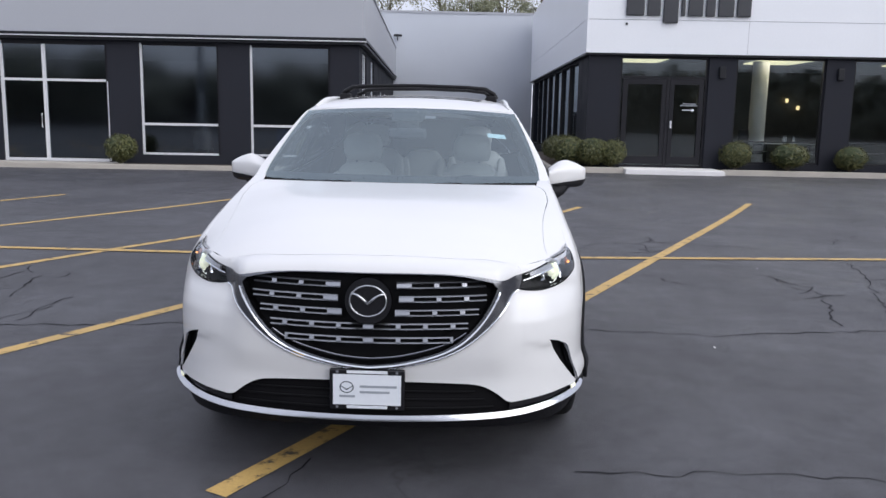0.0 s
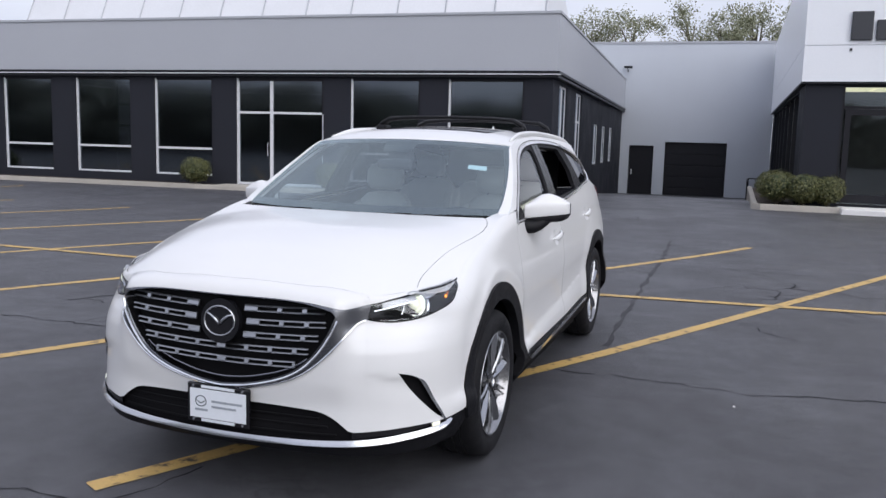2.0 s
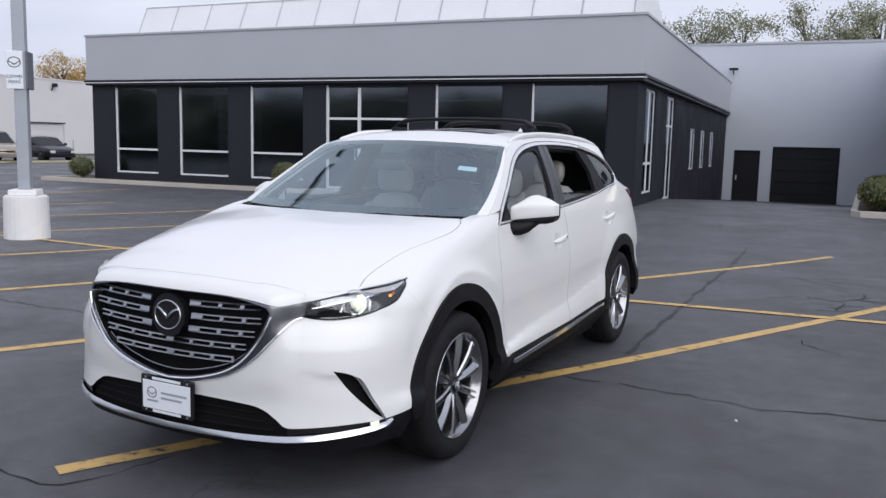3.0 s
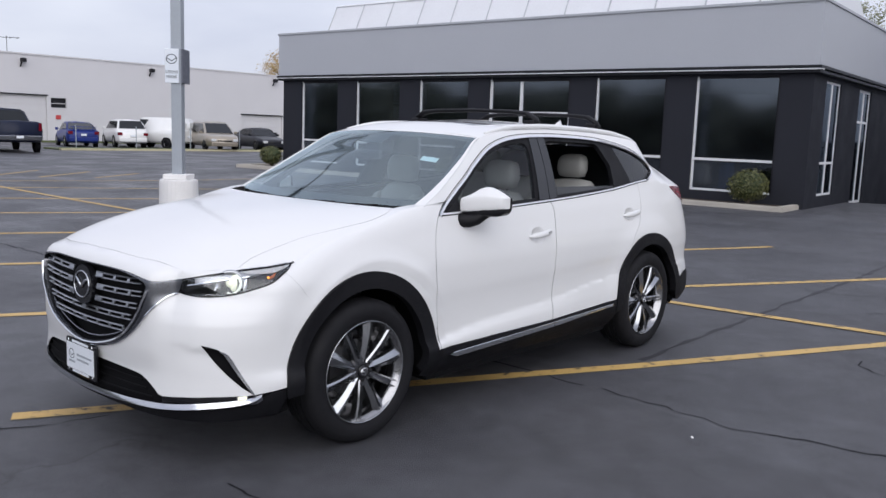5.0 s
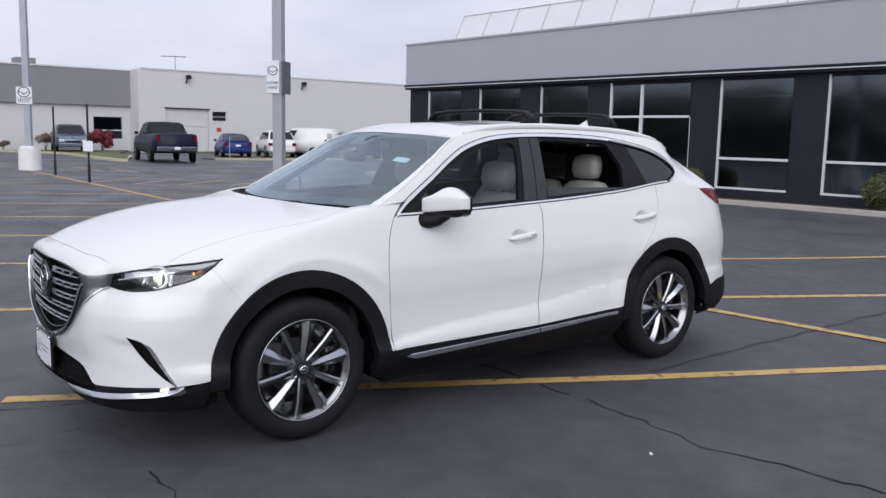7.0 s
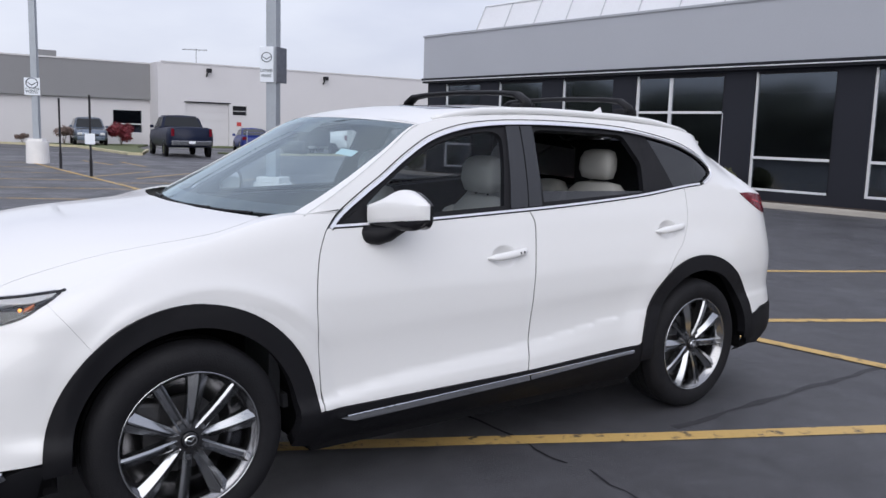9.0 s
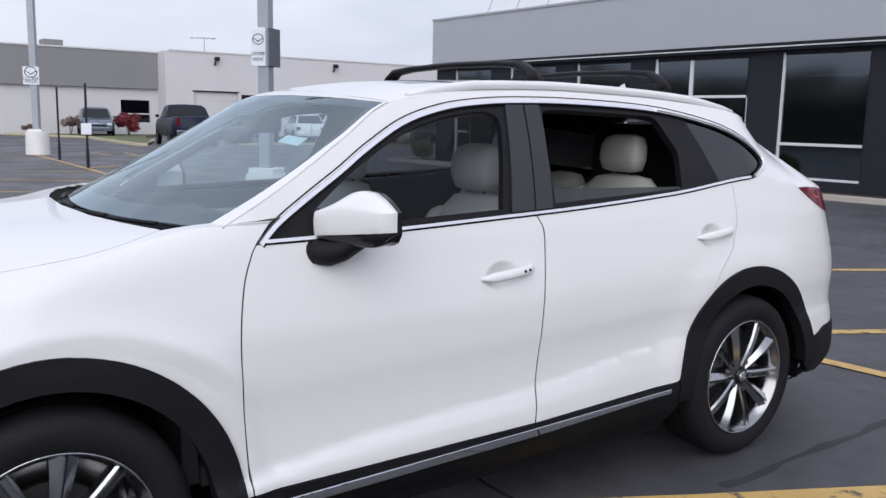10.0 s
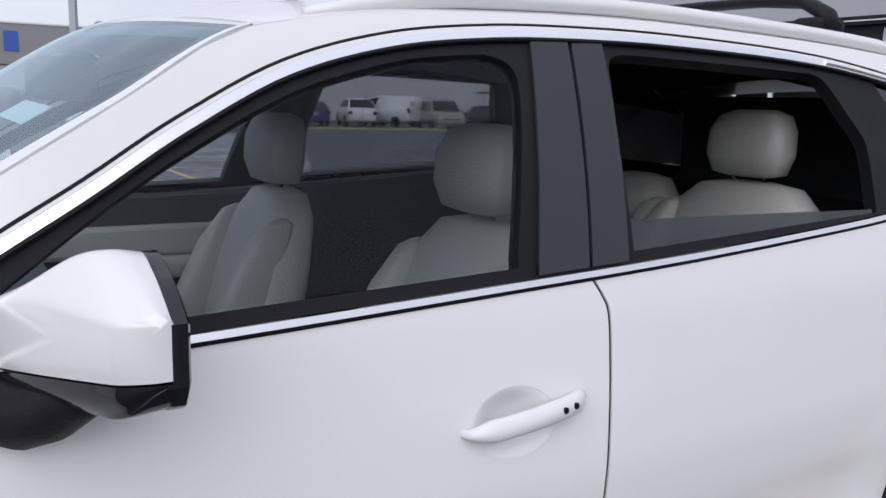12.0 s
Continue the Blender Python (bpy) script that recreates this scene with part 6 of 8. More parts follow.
def strip_form(s, z, out=0.0):
    """The sill strip leans back, so that its face looks up."""
    return wall(s, z, out + 0.10 * (0.40 - z))


for flip in (False, True):
    part("strip_edge", form_line(wall, [(0.64, 0.374), (1.64, 0.400), (2.38, 0.427)], 0.016, 0.003, bmesh.new(), flip), SLAT_METAL, car, "thin bright edge of the sill strip")
for st in (strip_a, strip_b):
    both_sides("sill_strip", st, strip_form, CHROME, car, out=0.018, lip=0.014, step=0.02, label="bright chrome sill strip")
rear_low = [(3.43, 0.50), (3.6, 0.536), (3.9, 0.546), (TAIL, 0.546), (TAIL, 0.27), (3.72, 0.28), (3.475, 0.315), (3.42, 0.37)]
both_sides("rear_bumper_skirt", rear_low, wall, CLADDING, car, out=0.006, lip=0.04, step=0.04, label="black lower rear bumper")
front_low = [(-0.505, 0.392), (-0.56, 0.392), (-0.64, 0.36), (-0.64, 0.335), (-0.88, 0.318), (-1.10, 0.300), (NOSE, 0.285)]
fl = front_low + mirrored(front_low)[1:] + [(2 * NOSE + 0.53, 0.27), (2 * NOSE + 0.75, 0.258), (-0.75, 0.258), (-0.53, 0.27)]
panel("front_skirt", fl, ring_wall, CLADDING, car, out=-0.004, lip=0.05, step=0.04, label="black lower front skirt")
lip_up = rounded([(-0.625, 0.390), (-0.70, 0.372), (-0.88, 0.357), (-1.10, 0.337), (-1.35, 0.328), (NOSE, 0.324)])
lip_dn = rounded([(NOSE, 0.301), (-1.35, 0.305), (-1.10, 0.314), (-0.88, 0.334), (-0.70, 0.354), (-0.625, 0.384)])
chin_loop = lip_up + [(2 * NOSE - s, z) for s, z in lip_up[::-1]][1:] + [(2 * NOSE - s, z) for s, z in lip_dn[::-1]] + lip_dn[1:]
chin_up, chin_dn = smooth_curve([(q[0], q[1]) for q in lip_up[::-1][::4]]), smooth_curve([(q[0], q[1]) for q in lip_dn[::4]])


def chin_form(s, z, out=0.0):
    """The chin strip leans back, so that its face looks up."""
    q = s if s > NOSE else 2 * NOSE - s
    t = (z - chin_dn(q)) / max(0.01, chin_up(q) - chin_dn(q))
    return ring_wall(s, z, out + 0.004 + 0.018 * (1 - t) ** 0.8 if t < 1 else out + 0.004)


panel("chrome_chin", chin_loop, chin_form, SLAT_METAL, car, out=0.0, lip=0.03, step=0.01, label="polished chrome chin strip")

# lower intake
intake_up = [(-0.65, 0.392)] + WHITE_LOW[1:]
intake = [(s, z + 0.012) for s, z in intake_up]
intake_loop = intake + mirrored(intake)[1:] + [(2 * NOSE + 0.66, 0.36), (2 * NOSE + 1.1, 0.325), (NOSE, 0.312), (-1.1, 0.325), (-0.66, 0.36)]
panel("intake_back", intake_loop, ring_wall, SATIN_PIT, car, out=-0.024, lip=0, step=0.04)
for z in (0.352, 0.385, 0.418):
    a = [(-1.15 - 0.02 - (z - 0.352) * 1.2 - 0.0 + (NOSE + 1.15) * 2 * i / 30, z) for i in range(31)]
    part("intake_bar", form_line(ring_wall, a, -0.018, 0.005, bmesh.new()), SATIN_PIT, car)
for flip in (False, True):
    panel("intake_strip", [(-1.10, 0.370), (-0.88, 0.381), (-0.67, 0.388), (-0.69, 0.375), (-0.88, 0.360), (-1.10, 0.340)], wall, GLOSS_BLACK, car, out=-0.006, lip=0.01, flip=flip, step=0.02)
    fog = panel("fog_lamp", [(-0.735, 0.386), (-0.685, 0.388), (-0.69, 0.372), (-0.735, 0.368)], wall, CHROME, car, out=0.006, lip=0.015, flip=flip, step=0.01, label="tiny lit fog lamp")
    lamp = panel("lamp_bulb", [(-0.730, 0.386), (-0.692, 0.387), (-0.692, 0.373), (-0.730, 0.370)], wall, FOG_GLOW, fog, out=0.009, lip=0.002, flip=flip, step=0.01)
    panel("slot_back", [(s * 1.0, z) for s, z in resample(SLOT, 0.03)], wall, SATIN_PIT, car, out=-0.022, lip=0, flip=flip, step=0.03, label="black side vent")
    blade = rounded([(-0.812, 0.600), (-0.768, 0.574), (-0.716, 0.490), (-0.645, 0.376)]) + rounded([(-0.662, 0.388), (-0.732, 0.490), (-0.782, 0.566), (-0.812, 0.600)])[:-1]
    panel("slot_blade", blade, wall, SLAT_METAL, car, out=0.008, lip=0.02, flip=flip, step=0.012, label="chrome vent blade")
# ---- grille ----
panel("grille_surround", surround_loop, ring_wall, SATIN_CHROME, car, out=0.006, lip=0.05, step=0.02, holes=[grille_loop], label="broad satin chrome grille surround")
part("grille_rim", form_line(ring_wall, [(s + 0.012, z - 0.008) for s, z in GRILLE if z < 0.868] + [(2 * NOSE - s - 0.012, z - 0.008) for s, z in GRILLE[::-1] if z < 0.868], 0.012, 0.006, bmesh.new()), CHROME, car, "thin bright line round the grille")
low = [p for p in SURROUND if p[1] < 0.845]
part("grille_rim", form_line(ring_wall, low + [(2 * NOSE - s, z) for s, z in low[::-1]][1:], 0.006, 0.004, bmesh.new()), CHROME, car)
panel("grille_back", grille_loop, ring_wall, SATIN_PIT, car, out=-0.05, lip=0, step=0.04, label="deep black grille")


def grille_edge(z):
    """Where the grille's opening ends at height z, on the left half."""
    row = [(s, q) for s, q in GRILLE if q < 0.90]
    for (a, za), (b, zb) in zip(row, row[1:]):
        if min(za, zb) <= z <= max(za, zb):
            return a + (b - a) * (z - za) / (zb - za or 1)
    return -1.3


def slat_piece(s0, s1, z0, tilt, dz0, dz1, sign):
    """A short flat bar across the grille, its face leaning back at the top."""
    bm = bmesh.new()
    rows = []
    for i in range(5):
        a = s0 + (s1 - s0) * i / 4
        z = z0 + tilt * (a - NOSE) ** 2
        a = a if sign > 0 else 2 * NOSE - a
        rows.append([bm.verts.new(ring_wall(a, z + dz, o)) for dz, o in ((dz0, -0.012), (dz0, -0.004), (dz1, -0.009), (dz1, -0.016))])
    for a, b in zip(rows, rows[1:]):
        for m in range(4):
            bm.faces.new((a[m], a[(m + 1) % 4], b[(m + 1) % 4], b[m]))
    bm.faces.new(rows[0])
    bm.faces.new(rows[-1])
    bmesh.ops.recalc_face_normals(bm, faces=bm.faces)
    return bm


# each slat is a chain of long links with solid blocks between them
for k, (z, inner) in enumerate(((0.878, 0.118), (0.820, 0.128), (0.762, 0.112), (0.704, 0.0), (0.645, 0.0))):
    for sign in (1, -1):
        start, end = NOSE + inner, grille_edge(z) - 0.022 - 0.02 * (k == 0)
        slat = part("grille_slat", slat_piece(start, end, z, 0.05, -0.0130, -0.0085, sign), LINK_METAL, car, "pale metal grille slat of long links")
        part("slat_rail", slat_piece(start, end, z, 0.05, 0.0085, 0.0130, sign), LINK_METAL, slat)
        at = start + (0.062 if inner else 0.022)
        part("slat_block", slat_piece(start, at, z, 0.05, -0.0086, 0.0086, sign), LINK_METAL, slat)
        while at < end:
            a, b = at + 0.094, min(end, at + 0.114)
            if a < end:
                part("slat_block", slat_piece(a, b, z, 0.05, -0.0086, 0.0086, sign), LINK_METAL, slat)
            at += 0.114
vee = [(q + 0.020, z + 0.026) for q, z in GRILLE if z < 0.66]
part("grille_lip", form_line(ring_wall, vee + [(2 * NOSE - q, z) for q, z in vee[::-1]][1:], -0.016, 0.004, bmesh.new()), SATIN_CHROME, car, "thin dark metal line low in the grille")


def emblem(parent, r, m):
    """A round badge: dark disc, bright ring and a winged bar."""
    bm = bmesh.new()
    bmesh.ops.create_cone(bm, cap_ends=True, segments=40, radius1=r * 1.32, radius2=r * 1.27, depth=0.03)
    badge = part("badge", bm, GLOSS_BLACK, parent, "round dark badge with a bright winged ring")
    badge.matrix_basis = m
    bm = bmesh.new()
    pts = [(r * math.cos(i * math.tau / 36), r * 0.84 * math.sin(i * math.tau / 36), 0.018) for i in range(37)]
    tube(bm, pts, r * 0.06, 6, False)
    ring = part("badge_ring", bm, SLAT_METAL, badge, smooth=True)
    bm = bmesh.new()
    for s in (-1, 1):
        tube(bm, [(0, -r * 0.18, 0.018), (s * r * 0.30, r * 0.12, 0.020), (s * r * 0.62, r * 0.34, 0.020), (s * r * 0.92, r * 0.40, 0.018)], [r * 0.10, r * 0.10, r * 0.085, r * 0.05], 6)
    part("badge_wing", bm, SLAT_METAL, badge, smooth=True)
    return badge


emblem(car, 0.076, pose(0, -1.006, 0.812, 90 - 4))

# ---- licence plate with holder; its words are plain bars ----
plate = part("plate_frame", boxes((-0.158, 0.158, -1.040, -1.022, 0.338, 0.515), bevel=0.006), GLOSS_BLACK, car, "black plate holder with white bars of writing")
part("plate_card", boxes((-0.142, 0.142, -1.0435, -1.0395, 0.362, 0.492)), PLATE_WHITE, plate, "white temporary dealer card")
bm = bmesh.new()
sign_emblem(bm, -0.085, 0.438, 0.030, -1.0445)
part("card_emblem", bm, SIGN_INK, plate)
for x0, x1, z in ((-0.03, 0.125, 0.437), (-0.03, 0.095, 0.413), (-0.115, -0.05, 0.394)):
    part("card_text_bar", boxes((x0, x1, -1.0446, -1.0436, z, z + 0.010)), POLE_GREY, plate)
for z in (0.497, 0.346):
    part("frame_text_bar", boxes((-0.085, 0.085, -1.0416, -1.0402, z, z + 0.012)), PLATE_WHITE, plate)
for x in (-0.125, 0.125):
    for z in (0.503, 0.352):
        bm = bmesh.new()
        bmesh.ops.create_cone(bm, cap_ends=True, segments=10, radius1=0.007, radius2=0.006, depth=0.004, matrix=pose(x, -1.0415, z, 90))
        part("screw", bm, CHROME, plate)
plate.location.z += 0.012

# ---- headlamps, tail lamps ----
BRIGHT_RED = surface("bright_red_lens", (0.55, 0.03, 0.05), 0.1, 0, 0.1, 9.0, 60.0)
lamp_loop = LAMP_TOP + LAMP_LOW[:-1]
for flip in (False, True):
    sgn = -1 if flip else 1
    h = panel("headlamp", lamp_loop, wall, LAMP_SHELL, car, out=-0.055, lip=0, flip=flip, step=0.02, label="slim lit headlamp with ring light and clear lens")
    glass = panel("lens", lamp_loop, wall, LENS, h, out=0.001, lip=0, flip=flip, step=0.02)
    glass.visible_shadow = False
    panel("lamp_rim", LAMP_TOP + [(s, z - 0.006) for s, z in LAMP_TOP[::-1]], wall, GLOSS_BLACK, h, out=0.002, lip=0.05, flip=flip, step=0.01)
    panel("lamp_rim", LAMP_LOW + [(s, z + 0.007) for s, z in LAMP_LOW[::-1]][1:-1], wall, GLOSS_BLACK, h, out=0.002, lip=0.05, flip=flip, step=0.01)
    c = Vector(wall(-0.765, 0.893, -0.035))
    n = Vector((*plan_normal(-0.80), 0))
    turn = n.to_track_quat("Z", "Y").to_matrix().to_4x4()
    m = Matrix.Translation(c) @ turn
    if flip:
        m = Matrix.Diagonal((-1, 1, 1, 1)) @ m
    bm = bmesh.new()
    bmesh.ops.create_uvsphere(bm, u_segments=20, v_segments=12, radius=0.022, matrix=m)
    part("projector", bm, LAMP_BULB, h, smooth=True)
    bm = bmesh.new()
    bmesh.ops.create_cone(bm, cap_ends=True, segments=24, radius1=0.040, radius2=0.034, depth=0.012, matrix=Matrix.Translation((sgn * (c.x + 0.004), c.y + 0.004, c.z)) @ Vector((-0.1 * sgn, -1, 0.1)).to_track_quat("Z", "Y").to_matrix().to_4x4())
    part("reflector_bowl", bm, BEAM_GLOW, h)
    bm = bmesh.new()
    pts = [(0.046 * math.cos(radians(a)), 0.046 * math.sin(radians(a)), 0.012) for a in range(-110, 62, 8)]
    tube(bm, [m @ Vector(p) for p in pts], 0.0055, 8)
    part("ring_light", bm, LAMP_RING, h, smooth=True)
    bm = bmesh.new()
    tube(bm, [m @ Vector((0.056 * math.cos(i * math.tau / 24), 0.052 * math.sin(i * math.tau / 24), 0.0)) for i in range(25)], 0.011, 8, False)
    part("bezel", bm, LAMP_SILVER, h, smooth=True)
    for ds in (-0.085, 0.075):
        fin = [(-0.765 + ds + 0.010 * math.sin(math.pi * k / 6), 0.860 + 0.011 * k + 0.10 * (ds + 0.085) * (k / 6)) for k in range(7)]
        part("reflector_fin", form_line(wall, fin, -0.028, 0.0075, bmesh.new(), flip), CHROME, h, "curved chrome fin inside the lamp")
    panel("upper_reflector", LAMP_TOP[2:-3] + [(s, z - 0.010 - 0.022 * min(1, (-0.42 - s) / 0.2)) for s, z in LAMP_TOP[2:-3][::-1]], wall, LAMP_SILVER, h, out=-0.012, lip=0.01, flip=flip, step=0.012)
    line = [(s, z - 0.036) for s, z in LAMP_TOP[10:-1]]
    part("lamp_strip", form_line(wall, line, -0.014, 0.005, bmesh.new(), flip), CHROME, h)
    line = [(s - 0.02, z - 0.022) for s, z in LAMP_TOP[1:11]]
    part("lamp_strip", form_line(wall, line, -0.02, 0.005, bmesh.new(), flip), CHROME, h)
    panel("amber_marker", [(-0.525, 0.929), (-0.505, 0.934), (-0.52, 0.924), (-0.54, 0.915), (-0.555, 0.911), (-0.548, 0.921)], wall, AMBER, h, out=-0.02, lip=0.02, flip=flip, step=0.012, label="amber side marker")
    bm = bmesh.new()
    bmesh.ops.create_uvsphere(bm, u_segments=8, v_segments=6, radius=0.006, matrix=Matrix.Translation((wall(-0.565, 0.917, -0.01)[0] * sgn, *wall(-0.565, 0.917, -0.01)[1:])))
    part("amber_lamp", bm, AMBER_LIT, h)
    t = panel("tail_lamp", TAIL_LAMP, wall, RED_LENS, car, out=0.006, lip=0.02, flip=flip, step=0.02, label="deep red wraparound tail lamp")
    part("tail_strip", form_line(wall, [(3.58, 1.195), (3.66, 1.180), (3.76, 1.165)], 0.003, 0.005, bmesh.new(), flip), BRIGHT_RED, t)

# ---- side glass, chrome and pillars ----
def inset(line, by):
    """A line moved sideways to its right."""
    res = []
    for i, p in enumerate(line):
        a, b = line[max(0, i - 1)], line[min(len(line) - 1, i + 1)]
        q = math.dist(a, b) or 1
        res.append((p[0] + by * (b[1] - a[1]) / q, p[1] - by * (b[0] - a[0]) / q))
    return res


INNER_TOP = inset(WIN_TOP, 0.014)
sill_line = [(0.62 + 0.09 * i, belt_z(0.62 + 0.09 * i)) for i in range(28)]
for flip in (False, True):
    panel("belt_trim", [(s, z + 0.001) for s, z in sill_line] + [(s, z + 0.011) for s, z in sill_line[::-1]], wall, TRIM_CHROME, car, out=0.006, lip=0.014, flip=flip, step=0.03, label="bright chrome line under the windows")
    part("belt_seal", form_line(wall, [(s, z - 0.003) for s, z in sill_line], 0.001, 0.0035, bmesh.new(), flip), SATIN_PIT, car)
    panel("window_trim", WIN_TOP + INNER_TOP[::-1], wall, TRIM_CHROME, car, out=0.004, lip=0.012, flip=flip, step=0.03, label="bright chrome line over the windows")
    part("window_trim_tip", form_line(wall, inset(WIN_TOP, 0.006)[-34:], 0.004, 0.0065, bmesh.new(), flip), TRIM_CHROME, car, "bright chrome round the tip of the side windows")
    part("window_seal", form_line(wall, inset(WIN_TOP, 0.018), 0.000, 0.004, bmesh.new(), flip), CLADDING, car)
    part("roof_gutter", form_line(wall, [(s, z + 0.008) for s, z in WIN_TOP[2:-16]], -0.001, 0.0032, bmesh.new(), flip), CLADDING, car)
    base = [(s, z + 0.010) for s, z in sill_line]
    win = [(s, z - 0.010) for s, z in WIN_TOP[2:]]
    glass_f = [(0.80, belt_z(0.8) + 0.028), (1.559, belt_z(1.559) + 0.03)] + rounded([(1.563, 1.235), (1.588, 1.32), (1.618, 1.42), (1.640, 1.51), (1.630, 1.547), (1.585, 1.562)]) + rounded([(1.53, 1.558), (1.40, 1.540), (1.22, 1.487), (1.05, 1.402), (0.92, 1.322), (0.80, 1.236)])
    glass_r = rounded([(1.818, 1.222), (2.20, 1.240), (2.565, 1.258)]) + rounded([(2.585, 1.34), (2.600, 1.412), (2.573, 1.472), (2.535, 1.547), (2.495, 1.565)]) + rounded([(2.30, 1.571), (2.07, 1.576), (1.902, 1.576), (1.866, 1.552)]) + [(1.836, 1.414)]
    glass_q = rounded([(2.822, 1.284), (2.98, 1.300), (3.10, 1.315)]) + rounded([(3.165, 1.344), (3.173, 1.383), (3.105, 1.443), (2.945, 1.516), (2.712, 1.570)])
    frame_all = base + [(3.13, 1.325)] + [p for p in win[::-1][3:]]
    f = panel("window_frame", frame_all, wall, CLADDING, car, out=-0.008, lip=0.03, step=0.03, holes=[glass_f, glass_r, glass_q], flip=flip, label="satin black pillars and window frames")
    q = panel("quarter_glass", glass_q, wall, CAR_TINT, car, out=-0.010, lip=0, flip=flip, step=0.04, label="dark tinted quarter glass")
    for a, b, at, bt in ((1.592, 1.7025, 1.690, 1.7775), (1.7100, 1.795, 1.7850, 1.862)):
        pl = [(a, belt_z(a) + 0.016), (b, belt_z(b) + 0.016), (bt, 1.598), (at, 1.592)]
        panel("pillar_cover", pl, wall, SATIN_BLACK, car, out=0.0, lip=0.006, flip=flip, step=0.03)
    if flip:
        g = panel("door_glass", glass_r, wall, SMOKE_GLASS, car, out=-0.014, lip=0, flip=flip, step=0.05)
    else:
        g = panel("door_glass", rounded([(1.816, 1.220), (2.20, 1.238), (2.560, 1.252)]) + [(2.566, 1.264), (1.820, 1.275)], wall, CAR_TINT, car, out=-0.014, lip=0.004, step=0.03, label="rear window glass wound nearly down")
    g.visible_shadow = flip
    for loop in (glass_f,):
        pane = panel("door_glass", loop, wall, OPEN_HAZE, car, out=-0.018, lip=0, flip=flip, step=0.05)
        pane.visible_shadow = False
    sail = [(0.66, belt_z(0.66) + 0.012), (0.79, belt_z(0.79) + 0.012), (0.79, 1.225), (0.74, 1.212)]
    panel("mirror_sail", sail, wall, CLADDING, car, out=0.0, lip=0.01, flip=flip, step=0.02)

# ---- door handles ----
for flip in (False, True):
    for s0, z0 in ((1.532, 0.988), (2.722, 1.060)):
        bm = bmesh.new()
        rows = [[bm.verts.new(wall(s0 - 0.020 + k * 0.081 * math.cos(i * math.tau / 28), z0 - 0.010 + k * 0.055 * math.sin(i * math.tau / 28), -0.0008 - 0.024 * max(0.0, 1 - k * k) ** 1.5)) for i in range(28)] for k in (1.05, 1.0, 0.92, 0.82, 0.70, 0.50, 0.25)]
        for a, b in zip(rows, rows[1:]):
            for i in range(28):
                bm.faces.new((a[i], a[(i + 1) % 28], b[(i + 1) % 28], b[i]))
        bm.faces.new(rows[-1])
        if flip:
            bmesh.ops.scale(bm, vec=(-1, 1, 1), verts=bm.verts)
        bmesh.ops.recalc_face_normals(bm, faces=bm.faces)
        handle = part("door_handle", bm, PAINT, car, "white pull handle over a scooped cup", True)
        bm = bmesh.new()
        n = 22
        rings = []
        for i in range(n + 1):
            t = i / n
            s, z = s0 - 0.123 + 0.246 * t, z0 - 0.012 + 0.024 * t
            lift = 0.030 * math.sin(math.pi * min(1, max(0, t * 1.02))) ** 0.35 + 0.004
            hgt = 0.0175 * min(1.0, 0.3 + 4 * t, 0.6 + 4 * (1 - t))
            rings.append([bm.verts.new(wall(s, z + hgt * math.sin(a), lift - 0.007 + 0.010 * math.cos(a))) for a in [k * math.tau / 10 for k in range(10)]])
        for a, b in zip(rings, rings[1:]):
            for k in range(10):
                bm.faces.new((a[k], a[(k + 1) % 10], b[(k + 1) % 10], b[k]))
        bm.faces.new(rings[0])
        bm.faces.new(rings[-1])
        if flip:
            bmesh.ops.scale(bm, vec=(-1, 1, 1), verts=bm.verts)
        bmesh.ops.recalc_face_normals(bm, faces=bm.faces)
        part("grip", bm, PAINT, handle, smooth=True)
        if s0 < 2:
            for ds in (0.058, 0.083):
                bm = bmesh.new()
                t = (ds + 0.123) / 0.246
                p = wall(s0 + ds, z0 - 0.012 + 0.024 * t, 0.030 * math.sin(math.pi * t * 1.02) ** 0.35 + 0.0055)
                bmesh.ops.create_cone(bm, cap_ends=True, segments=12, radius1=0.0055, radius2=0.0055, depth=0.006, matrix=Matrix.Translation((p[0] * (-1 if flip else 1), p[1], p[2])) @ pose(0, 0, 0, 0, 90))
                part("handle_button", bm, GLOSS_BLACK, handle)

